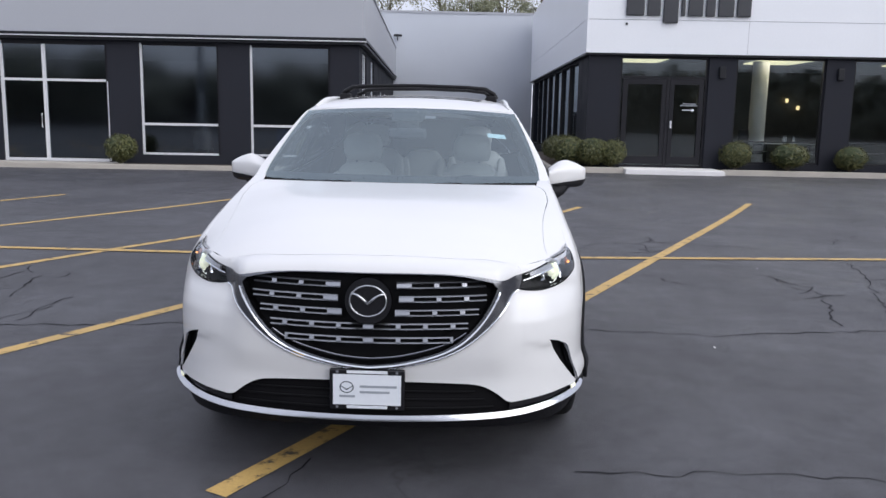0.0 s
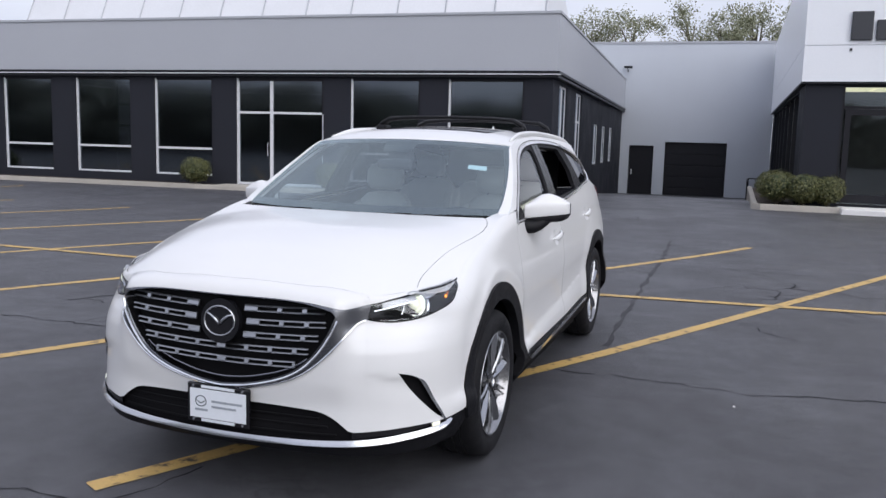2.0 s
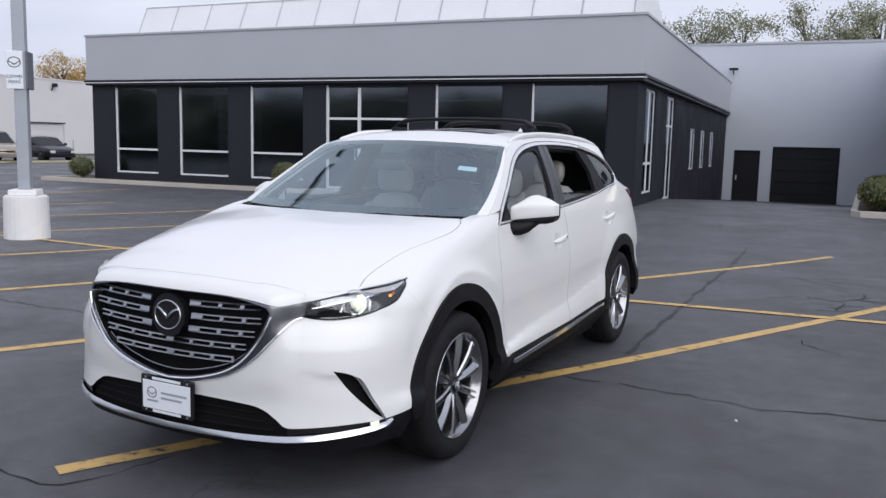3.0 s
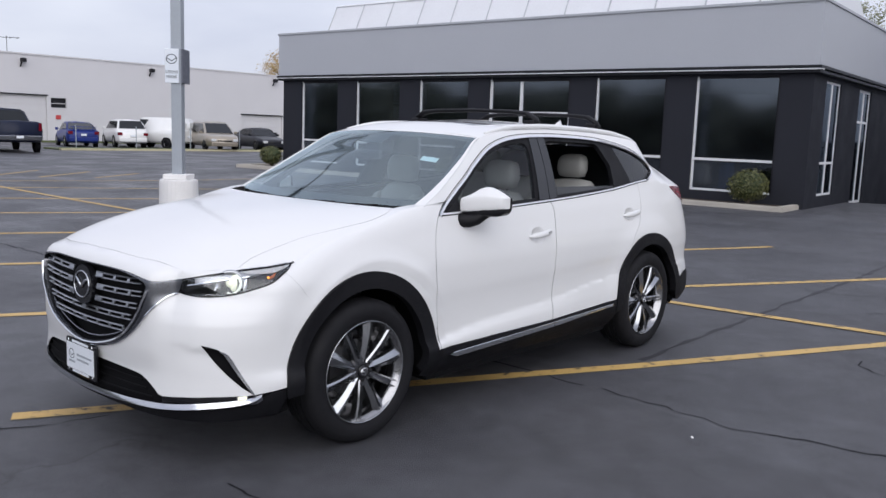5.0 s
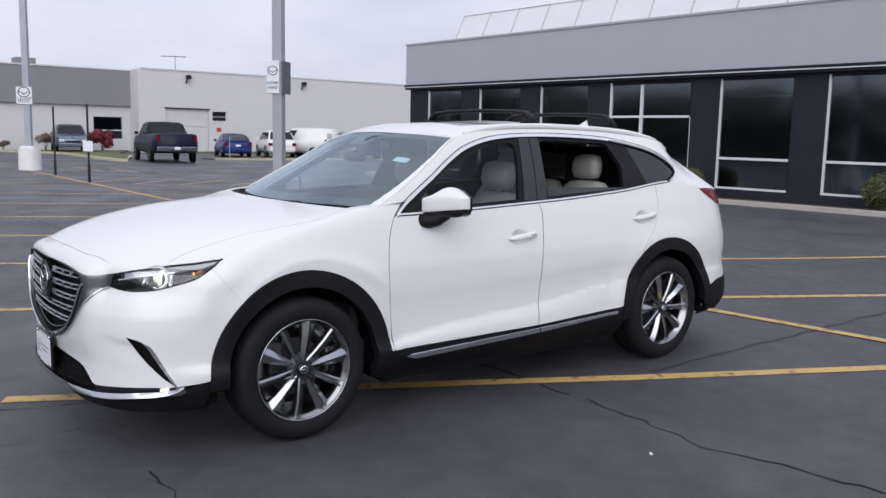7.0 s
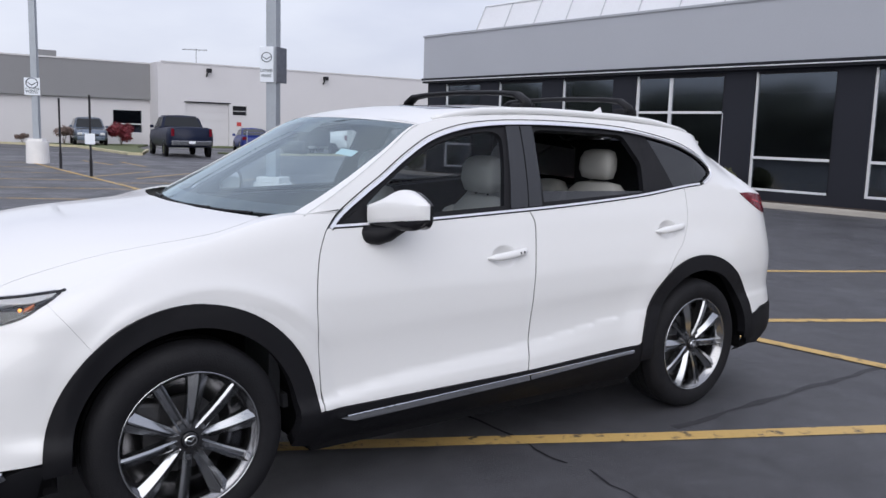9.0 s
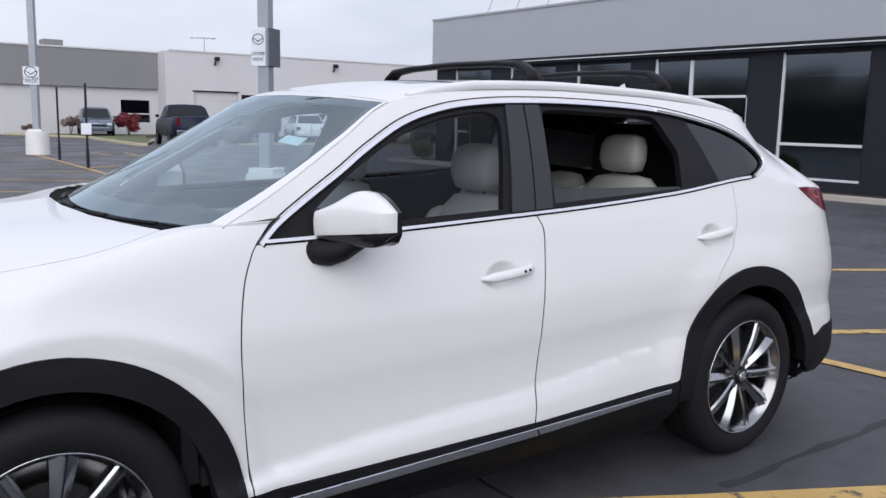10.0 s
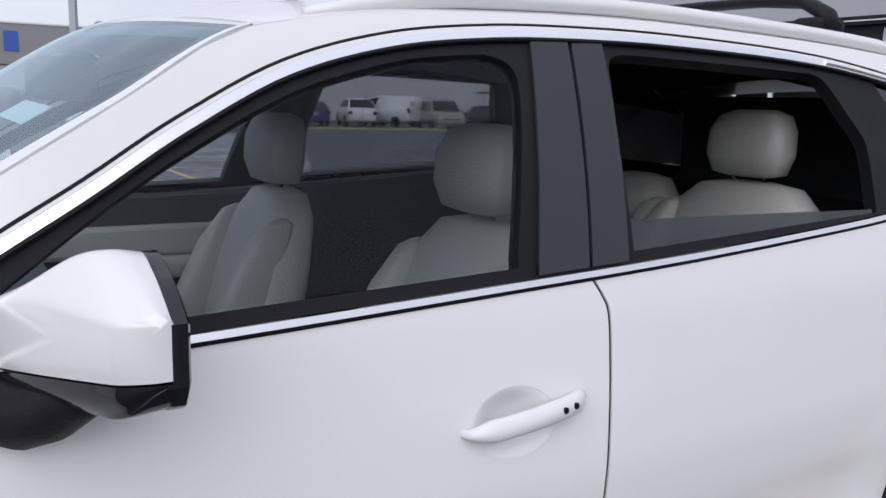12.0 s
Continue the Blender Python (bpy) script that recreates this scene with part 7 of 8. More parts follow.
# ---- door mirrors ----
def mirror_shell(flip):
    """A five-sided housing swept back from the door: white cap over a black lower shell, with a black rim round the glass."""
    sgn = -1 if flip else 1
    top_z = smooth_curve(((0.0, 1.252), (0.15, 1.278), (0.34, 1.303), (0.46, 1.308), (0.70, 1.293), (0.88, 1.273), (1.0, 1.256)))
    fold_z = smooth_curve(((0.0, 1.240), (0.4, 1.254), (1.0, 1.250)))
    low_z = smooth_curve(((0.0, 1.146), (0.3, 1.138), (0.75, 1.142), (0.92, 1.156), (1.0, 1.182)))
    rear, n = 0.946, 44
    cap_rows, low_rows = [], []
    for i in range(n + 1):
        u = i / n
        x = 0.882 + 0.240 * u
        split = 1.163 + 0.030 * u
        front = 0.786 + 0.112 * u ** 1.2 + 0.024 * max(0.0, (u - 0.90) / 0.10) ** 2.2
        zt, zf, zl, deep = top_z(u), fold_z(u), low_z(u), rear - front
        sec = rounded([(front + 0.004, split), (front, split + 0.02), (front + 0.001, zf - 0.012), (front + 0.10 * deep, zf + 0.25 * (zt - zf)), (front + 0.42 * deep, zt - 0.006), (front + 0.70 * deep, zt), (rear, zt - 0.006)], 8)
        cap_rows.append([(sgn * x, y, z) for y, z in sec])
        sec = rounded([(front + 0.005, split - 0.003), (front + 0.006, 0.5 * (split + zl)), (front + 0.016, zl + 0.006), (front + 0.35 * deep, zl), (rear, zl + 0.004)], 4)
        low_rows.append([(sgn * x, y, z) for y, z in sec])

    def loft(rows, drop):
        bm = bmesh.new()
        vs = [[bm.verts.new(p) for p in r] + [bm.verts.new((r[-1][0], rear, r[0][2] - drop))] for r in rows]
        for a, b in zip(vs, vs[1:]):
            for k in range(len(a)):
                bm.faces.new((a[k], a[(k + 1) % len(a)], b[(k + 1) % len(a)], b[k]))
        bm.faces.new(vs[0])
        bm.faces.new(vs[-1])
        bmesh.ops.recalc_face_normals(bm, faces=bm.faces)
        return bm
    holder = part("door_mirror", loft(cap_rows, 0.0), PAINT, car, "white five-sided door mirror on a black foot", True)
    holder.data.set_sharp_from_angle(angle=radians(50))
    low = part("lower_shell", loft(low_rows, 0.0), GLOSS_BLACK, holder, "gloss black lower shell", True)
    low.data.set_sharp_from_angle(angle=radians(50))
    outline = [(r[-1][0], r[-1][2] + 0.001) for r in cap_rows] + [(r[-1][0], r[-1][2] - 0.001) for r in low_rows[::-1]]
    mid = (sum(p[0] for p in outline) / len(outline), sum(p[1] for p in outline) / len(outline))
    bm = bmesh.new()
    rings = [[bm.verts.new((mid[0] + (x - mid[0]) * f, y, mid[1] + (z - mid[1]) * f)) for x, z in outline] for f, y in ((1.0, rear - 0.004), (1.015, rear), (1.015, rear + 0.012), (0.94, rear + 0.016), (0.90, rear + 0.006))]
    for a, b in zip(rings, rings[1:]):
        for k in range(len(a)):
            bm.faces.new((a[k], a[(k + 1) % len(a)], b[(k + 1) % len(a)], b[k]))
    bmesh.ops.recalc_face_normals(bm, faces=bm.faces)
    part("mirror_rim", bm, GLOSS_BLACK, holder, "black rim round the mirror glass")
    bm = bmesh.new()
    bm.faces.new([bm.verts.new((mid[0] + (x - mid[0]) * 0.91, rear + 0.008, mid[1] + (z - mid[1]) * 0.91)) for x, z in outline])
    part("mirror_glass", bm, CHROME, holder, "bright mirror glass")
    bm = bmesh.new()
    foot = [((0.864, 0.778, 1.122), 0.034), ((0.894, 0.793, 1.112), 0.040), ((0.927, 0.819, 1.112), 0.040), ((0.957, 0.847, 1.124), 0.036), ((0.984, 0.872, 1.148), 0.032), ((1.007, 0.887, 1.165), 0.030)]
    tube(bm, [(sgn * p[0], p[1], p[2]) for p, _ in foot], [r for _, r in foot], 14)
    part("mirror_foot", bm, CLADDING, holder, smooth=True)


mirror_shell(False)
mirror_shell(True)
# ---- wheels ----
def lathe(bm, profile, segments=56):
    """Turn (radius, x) pairs round the x axis."""
    rows = [[bm.verts.new((x, r * math.cos(k * math.tau / segments), r * math.sin(k * math.tau / segments))) for k in range(segments)] for r, x in profile]
    for a, b in zip(rows, rows[1:]):
        for k in range(segments):
            bm.faces.new((a[k], a[(k + 1) % segments], b[(k + 1) % segments], b[k]))
    bmesh.ops.recalc_face_normals(bm, faces=bm.faces)
    return bm


def spoke(bm, angle, root, tip, x0, x1, r0, r1, thick, groove, cut=0.10, slope=0.017, ridge=0.24):
    """A tapering spoke with a raised spine."""
    c, s = math.cos(angle), math.sin(angle)
    rows = []
    n = 14
    for i in range(n + 1):
        t = i / n
        r, x = r0 + (r1 - r0) * t, x0 + (x1 - x0) * t ** 1.5 + 0.010 * math.sin(math.pi * t)
        w = root + (tip - root) * t ** 1.6
        rows.append([bm.verts.new((x + dx, r * c - dy * s, r * s + dy * c)) for dy, dx in ((-w, -thick), (-w, -slope), (-w * ridge, 0.004), (-w * cut, -groove), (w * cut, -groove), (w * ridge, 0.004), (w, -slope), (w, -thick))])
    for a, b in zip(rows, rows[1:]):
        for k in range(8):
            bm.faces.new((a[k], a[(k + 1) % 8], b[(k + 1) % 8], b[k]))
    bm.faces.new(rows[0])
    bm.faces.new(rows[-1])


def creased(ob, angle=28):
    ob.data.set_sharp_from_angle(angle=radians(angle))
    return ob


def wheel(x, y, turn_by):
    m = pose(x, y, 0.378) if x > 0 else pose(x, y, 0.378, 0, 0, 180)
    w = new("wheel")
    w.parent = car
    w.matrix_basis = m @ Matrix.Rotation(turn_by, 4, "X")
    w["label"] = "bright ten-spoke alloy wheel with black tyre"
    o = 0.128
    part("tyre", lathe(bmesh.new(), [(0.262, o - 0.022), (0.272, o - 0.010), (0.295, o - 0.001), (0.325, o + 0.002), (0.350, o - 0.006), (0.366, o - 0.020), (0.375, o - 0.040), (0.378, 0.05), (0.379, 0.0), (0.378, -0.05), (0.372, -o + 0.03), (0.35, -o), (0.30, -o), (0.26, -o + 0.02)], 72), RUBBER, w, smooth=True)
    for xx in (-0.045, 0.0, 0.045):
        part("tread_groove", lathe(bmesh.new(), [(0.3795, xx - 0.005), (0.3797, xx), (0.3795, xx + 0.005)]), GLOSS_BLACK, w)
    part("rim", lathe(bmesh.new(), [(0.268, o - 0.016), (0.270, o - 0.008), (0.266, o - 0.004), (0.2625, o - 0.008)], 72), RIM_FACE, w, smooth=True)
    part("barrel", lathe(bmesh.new(), [(0.2625, o - 0.008), (0.256, o - 0.022), (0.247, o - 0.03), (0.236, o - 0.06), (0.231, 0.02), (0.228, -0.10), (0.06, -0.102)], 48), RIM_BARREL, w, smooth=True)
    for i in range(5):
        a = radians(90 + 72 * i)
        bm = bmesh.new()
        spoke(bm, a, 0.020, 0.041, o - 0.036, o - 0.020, 0.045, 0.262, 0.050, 0.008, 0.06, 0.016, 0.15)
        bmesh.ops.recalc_face_normals(bm, faces=bm.faces)
        creased(part("spoke", bm, RIM_FACE, w, "broad machined spoke", True))
        bm = bmesh.new()
        spoke(bm, a + radians(36), 0.018, 0.021, o - 0.036, o - 0.022, 0.045, 0.262, 0.045, 0.024, 0.34, 0.004, 0.62)
        bmesh.ops.recalc_face_normals(bm, faces=bm.faces)
        creased(part("spoke", bm, RIM_FACE, w, "narrow split spoke", True))
        bm = bmesh.new()
        b = a + radians(36)
        bmesh.ops.create_cone(bm, cap_ends=True, segments=12, radius1=0.011, radius2=0.009, depth=0.02, matrix=pose(o - 0.030, 0.066 * math.cos(b), 0.066 * math.sin(b), 0, 90, 0))
        part("wheel_nut", bm, CABIN, w)
    part("hub", lathe(bmesh.new(), [(0.085, o - 0.062), (0.080, o - 0.046), (0.050, o - 0.036), (0.036, o - 0.034)], 32), RIM_DARK, w, smooth=True)
    bm = lathe(bmesh.new(), [(0.034, o - 0.036), (0.032, o - 0.026), (0.026, o - 0.023), (0.001, o - 0.022)], 28)
    cap = part("hub_cap", bm, GLOSS_BLACK, w, smooth=True)
    bm = bmesh.new()
    tube(bm, [(o - 0.021, 0.022 * math.cos(k * math.tau / 20), 0.018 * math.sin(k * math.tau / 20)) for k in range(21)], 0.0022, 5, False)
    for sgn in (-1, 1):
        tube(bm, [(o - 0.021, 0, -0.004), (o - 0.021, sgn * 0.018, 0.010)], 0.0024, 5)
    bmesh.ops.rotate(bm, cent=(0, 0, 0), matrix=Matrix.Rotation(0.3, 3, "X"), verts=bm.verts)
    part("cap_badge", bm, CHROME, cap)
    bm = bmesh.new()
    bmesh.ops.create_cone(bm, cap_ends=True, segments=40, radius1=0.150, radius2=0.150, depth=0.022, matrix=pose(0.0, 0, 0, 0, 90))
    part("brake_disc", bm, DISC, w)
    part("caliper", boxes((-0.04, 0.045, -0.20, -0.10, 0.02, 0.13), bevel=0.015), DISC, w)
    return w


for x in (0.838, -0.838):
    wheel(x, 0.0, radians(-8))
    wheel(x, 2.955, radians(15))
for cy in (0.0, 2.96):
    for sgn in (1, -1):
        bm = bmesh.new()
        rows = [[bm.verts.new((sgn * x, cy + 0.475 * math.cos(radians(a)), 0.39 + 0.475 * math.sin(radians(a)))) for a in range(-12, 193, 12)] for x in (0.50, 0.93)]
        for k in range(len(rows[0]) - 1):
            bm.faces.new((rows[0][k], rows[0][k + 1], rows[1][k + 1], rows[1][k]))
        bm.faces.new(rows[0])
        part("wheel_well", bm, SATIN_PIT, car)
# Black blocks added beside the wheels to keep the gaps there dark.
for sgn in (1, -1):
    for y0, y1 in ((-0.505, -0.46), (2.46, 2.50)):
        part("wheel_gap_block", boxes((sgn * 0.76 - 0.15, sgn * 0.76 + 0.15, y0, y1, 0.27, 0.42)), SATIN_PIT, car)
part("underbody", boxes((-0.90, 0.90, 0.52, 2.44, 0.215, 0.29), (-0.56, 0.56, -0.60, 3.55, 0.21, 0.30), (-0.55, 0.55, -0.75, 3.7, 0.30, 0.42)), SATIN_PIT, car)

# ---- roof gear ----
for sgn in (1, -1):
    pts = []
    for i in range(25):
        y = 1.27 + 1.85 * i / 24
        t = i / 24
        x = roof_x(y) - 0.028
        lift = 0.016 * min(1, 6 * t, 6 * (1 - t))
        pts.append((sgn * x, y, roof(x, y)[2] + lift))
    bm = tube(bmesh.new(), pts, [0.010 + 0.008 * min(1, 8 * i / 24, 8 * (1 - i / 24)) for i in range(25)], 8)
    part("roof_rail", bm, PAINT, car, "slim white roof rail", True)
for y in (1.93, 2.72):
    pts = [(-0.575, y, 1.69), (-0.555, y, 1.725), (-0.49, y, 1.760), (-0.35, y, 1.772), (0.0, y, 1.779), (0.35, y, 1.772), (0.49, y, 1.760), (0.555, y, 1.725), (0.575, y, 1.69)]
    bm = tube(bmesh.new(), pts, [0.016, 0.018, 0.018, 0.015, 0.014, 0.015, 0.018, 0.018, 0.016], 10)
    bmesh.ops.scale(bm, vec=(1, 2.1, 1), space=Matrix.Translation((0, -y, 0)), verts=bm.verts)
    part("cross_bar", bm, CLADDING, car, "black roof cross bar", True)
    for sgn in (1, -1):
        bm = boxes((sgn * 0.54 - 0.045, sgn * 0.54 + 0.035, y - 0.06, y + 0.06, 1.66, 1.715), bevel=0.014)
        part("bar_foot", bm, CLADDING, car)
bm = bmesh.new()
rows = []
for i in range(8):
    t = i / 7
    w, h = 0.042 * (0.25 + 0.75 * math.sin(math.pi * min(0.75, t * 0.75 + 0.12))), 0.085 * t ** 1.2
    y = 2.90 + 0.17 * t
    zz = roof(0, y)[2] - 0.004
    rows.append([bm.verts.new(p) for p in ((-w, y, zz), (-w * 0.45, y, zz + h * 0.7), (0, y, zz + h + 0.003), (w * 0.45, y, zz + h * 0.7), (w, y, zz))])
for a, b in zip(rows, rows[1:]):
    for k in range(4):
        bm.faces.new((a[k], a[k + 1], b[k + 1], b[k]))
bm.faces.new(rows[0])
bm.faces.new(rows[-1])
bmesh.ops.recalc_face_normals(bm, faces=bm.faces)
part("aerial_fin", bm, PAINT, car, "white fin aerial", True)
bm = bmesh.new()
rows = []
for i in range(21):
    f = -1 + i / 10
    x = 0.56 * f
    y0, y1 = 3.18, 3.50 - 0.12 * f * f
    z0, z1 = roof_mid(3.18) - 0.066 * f * f, 1.588 - 0.040 * f * f
    rows.append([bm.verts.new(p) for p in ((x, y0, z0 + 0.004), (x, y1 - 0.05, z1 + 0.004), (x, y1, z1 - 0.008), (x, y1 - 0.01, z1 - 0.035), (x, y0 + 0.1, z0 - 0.06))])
for a, b in zip(rows, rows[1:]):
    for k in range(4):
        bm.faces.new((a[k], b[k], b[k + 1], a[k + 1]))
bm.faces.new(rows[0])
bm.faces.new(rows[-1])
bmesh.ops.recalc_face_normals(bm, faces=bm.faces)
part("roof_spoiler", bm, PAINT, car, "white rear roof spoiler", True)

# ---- wipers, sticker, sensor ----
for f0, f1 in ((-0.62, 0.02), (0.10, 0.72)):
    bm = bmesh.new()
    tube(bm, [screen(f0 + (f1 - f0) * i / 8, -0.030 + 0.012 * (i / 8), 0.006) for i in range(9)], 0.007, 6)
    wp = part("wiper", bm, CLADDING, car, "black wiper at rest")
    part("wiper_arm", tube(bmesh.new(), [screen(f0 + 0.02, -0.03, 0.0), screen(f0 + 0.22 * (f1 - f0), -0.025, 0.010), screen((f0 + f1) / 2, -0.022, 0.012)], 0.008, 6), CLADDING, wp)
panel("windscreen_sticker", [(0.655, 0.605), (0.80, 0.595), (0.80, 0.655), (0.655, 0.660)], screen, STICKER, car, out=-0.008, lip=0, step=0.05, label="pale blue paper sticker")
panel("sensor_shade", [(-0.16, 0.88), (-0.13, 0.77), (0.13, 0.77), (0.16, 0.88)], screen, GLOSS_BLACK, car, out=-0.007, lip=0, step=0.05)
part("sensor_box", boxes((-0.07, 0.07, 0.92, 1.05, 1.46, 1.55), bevel=0.02), CABIN, car, "dark camera housing behind the glass")
part("cabin_mirror", boxes((-0.12, 0.12, 0.86, 0.90, 1.42, 1.485), bevel=0.018), CABIN, car, "dark inside mirror")

# ---- cabin ----
def cushion(rows, bm=None, power=0.55, n=24):
    """A soft upright form from sections (z, y, half width, half depth)."""
    bm = bm or bmesh.new()
    rings = []
    for z, y, w, d in rows:
        rings.append([bm.verts.new((w * abs(math.cos(a)) ** power * (1 if math.cos(a) > 0 else -1), y + d * abs(math.sin(a)) ** power * (1 if math.sin(a) > 0 else -1), z)) for a in [k * math.tau / n for k in range(n)]])
    for a, b in zip(rings, rings[1:]):
        for k in range(n):
            bm.faces.new((a[k], a[(k + 1) % n], b[(k + 1) % n], b[k]))
    bm.faces.new(rings[0])
    bm.faces.new(rings[-1])
    bmesh.ops.recalc_face_normals(bm, faces=bm.faces)
    return bm


def seat(x, y, z, tall=1.0, wide=1.0, head=True, small=1.0):
    """A leather seat facing forward, its back leaning rearward."""
    def put(bm):
        bmesh.ops.transform(bm, matrix=Matrix.Translation((x, y, z)), verts=bm.verts)
        return bm
    h = 0.60 * tall
    back = put(cushion([(0.02, 0.02, 0.20 * wide, 0.06), (0.06, 0.03, 0.225 * wide, 0.085), (0.25 * tall, 0.07, 0.245 * wide, 0.095), (0.42 * tall, 0.11, 0.235 * wide, 0.085), (0.54 * tall, 0.145, 0.195 * wide, 0.070), (0.60 * tall, 0.16, 0.14 * wide, 0.050), (0.615 * tall, 0.165, 0.06 * wide, 0.02)]))
    s = part("seat", back, LEATHER, car, "pale grey leather seat with headrest", True)
    for sx in (-1, 1):
        bm = cushion([(0.05, -0.02, 0.030, 0.05), (0.10, -0.045, 0.045, 0.085), (0.28 * tall, -0.015, 0.048, 0.085), (0.44 * tall, 0.045, 0.042, 0.065), (0.53 * tall, 0.09, 0.025, 0.04), (0.545 * tall, 0.10, 0.008, 0.015)])
        bmesh.ops.transform(bm, matrix=Matrix.Translation((sx * 0.185 * wide, 0, 0)), verts=bm.verts)
        part("side_bolster", put(bm), LEATHER, s, smooth=True)
    if head:
        bm = cushion([(h + 0.025, 0.150, 0.07, 0.025), (h + 0.035, 0.148, 0.118, 0.048), (h + 0.09, 0.145, 0.138, 0.062), (h + 0.16, 0.150, 0.135, 0.062), (h + 0.205, 0.158, 0.112, 0.050), (h + 0.222, 0.163, 0.06, 0.025)])
        bmesh.ops.scale(bm, vec=(small, small, small), space=Matrix.Translation((0, -0.15, -h - 0.03)), verts=bm.verts)
        part("headrest", put(bm), LEATHER, s, smooth=True)
        for sx in (-0.05, 0.05):
            part("headrest_post", put(tube(bmesh.new(), [(sx, 0.15, h - 0.05), (sx, 0.152, h + 0.06)], 0.007)), CHROME, s)
    bm = cushion([(-0.10, -0.22, 0.22 * wide, 0.24), (-0.04, -0.24, 0.25 * wide, 0.27), (0.03, -0.24, 0.25 * wide, 0.27), (0.06, -0.24, 0.22 * wide, 0.24), (0.068, -0.23, 0.1, 0.1)])
    part("seat_cushion", put(bm), LEATHER, s, smooth=True)
    part("seam_piping", put(tube(bmesh.new(), [(-0.10, -0.03, 0.12), (-0.11, 0.0, 0.3 * tall), (-0.09, 0.06, 0.48 * tall), (0.09, 0.06, 0.48 * tall), (0.11, 0.0, 0.3 * tall), (0.10, -0.03, 0.12)], 0.004)), HEADLINING, s)
    return s


seat(0.405, 1.63, 0.612)
seat(-0.365, 1.43, 0.615)
for x in (0.44, -0.40):
    seat(x, 2.47, 0.738, 0.90, 1.1, small=0.9)
seat(0.0, 2.49, 0.738, 0.88, 0.8, head=False)
bm = boxes((-0.76, 0.76, 0.42, 0.86, 0.72, 1.03), (-0.70, 0.70, 0.50, 0.95, 1.0, 1.12), bevel=0.05)
part("dashboard", bm, CABIN, car, "dark dashboard")
part("console", boxes((-0.12, 0.12, 0.8, 1.85, 0.42, 0.84), bevel=0.03), CABIN, car, "dark centre console")
bm = bmesh.new()
tube(bm, [(0.385 + 0.185 * math.cos(k * math.tau / 32), 1.00 + 0.05 * math.sin(k * math.tau / 32), 1.0 + 0.175 * math.sin(k * math.tau / 32)) for k in range(33)], 0.015, 8, False)
wheel_rim = part("steering_wheel", bm, CABIN, car, "dark steering wheel", True)
part("wheel_hub", boxes((0.385 - 0.17, 0.385 + 0.17, 0.985, 1.02, 0.975, 1.025), (0.385 - 0.07, 0.385 + 0.07, 0.96, 1.02, 0.93, 1.06), bevel=0.01), CABIN, wheel_rim)
part("cabin_floor", boxes((-0.78, 0.78, 0.45, 3.6, 0.38, 0.44)), CABIN, car)
part("bulkhead", boxes((-0.75, 0.75, 0.40, 0.45, 0.38, 1.12)), CABIN, car)
for flip in (False, True):
    panel("door_lining", [(0.70, 0.45), (2.80, 0.45), (2.80, belt_z(2.8) - 0.02), (1.7, belt_z(1.7) - 0.02), (0.70, belt_z(0.7) - 0.01)], wall, CABIN, car, out=-0.075, lip=0.03, flip=flip, step=0.06, turn=-1)
    sgn = -1 if flip else 1
    part("arm_rest", boxes((sgn * 0.78 - 0.05, sgn * 0.78 + 0.05, 1.05, 1.60, 0.90, 0.97), bevel=0.02), LEATHER, car)
    part("door_inset", boxes((sgn * 0.80 - 0.02, sgn * 0.80 + 0.02, 0.95, 1.6, 0.97, 1.07), bevel=0.015), LEATHER, car)
ceil = [(-0.60, 1.20), (0.60, 1.20), (0.58, 3.44), (-0.58, 3.44)]
panel("head_lining", ceil, roof, CABIN, car, out=-0.035, lip=0, step=0.1, turn=-1)
part("tail_wall", boxes((-0.7, 0.7, 3.55, 3.6, 0.4, 1.2)), CABIN, car)
# Added dark panel inside the rear glass, to stop light coming in there.
part("rear_light_block", boxes((-0.52, 0.52, 3.38, 3.41, 1.18, 1.52)), CABIN, car)
part("load_cover", boxes((-0.66, 0.66, 2.95, 3.5, 1.16, 1.19), bevel=0.01), CABIN, car)
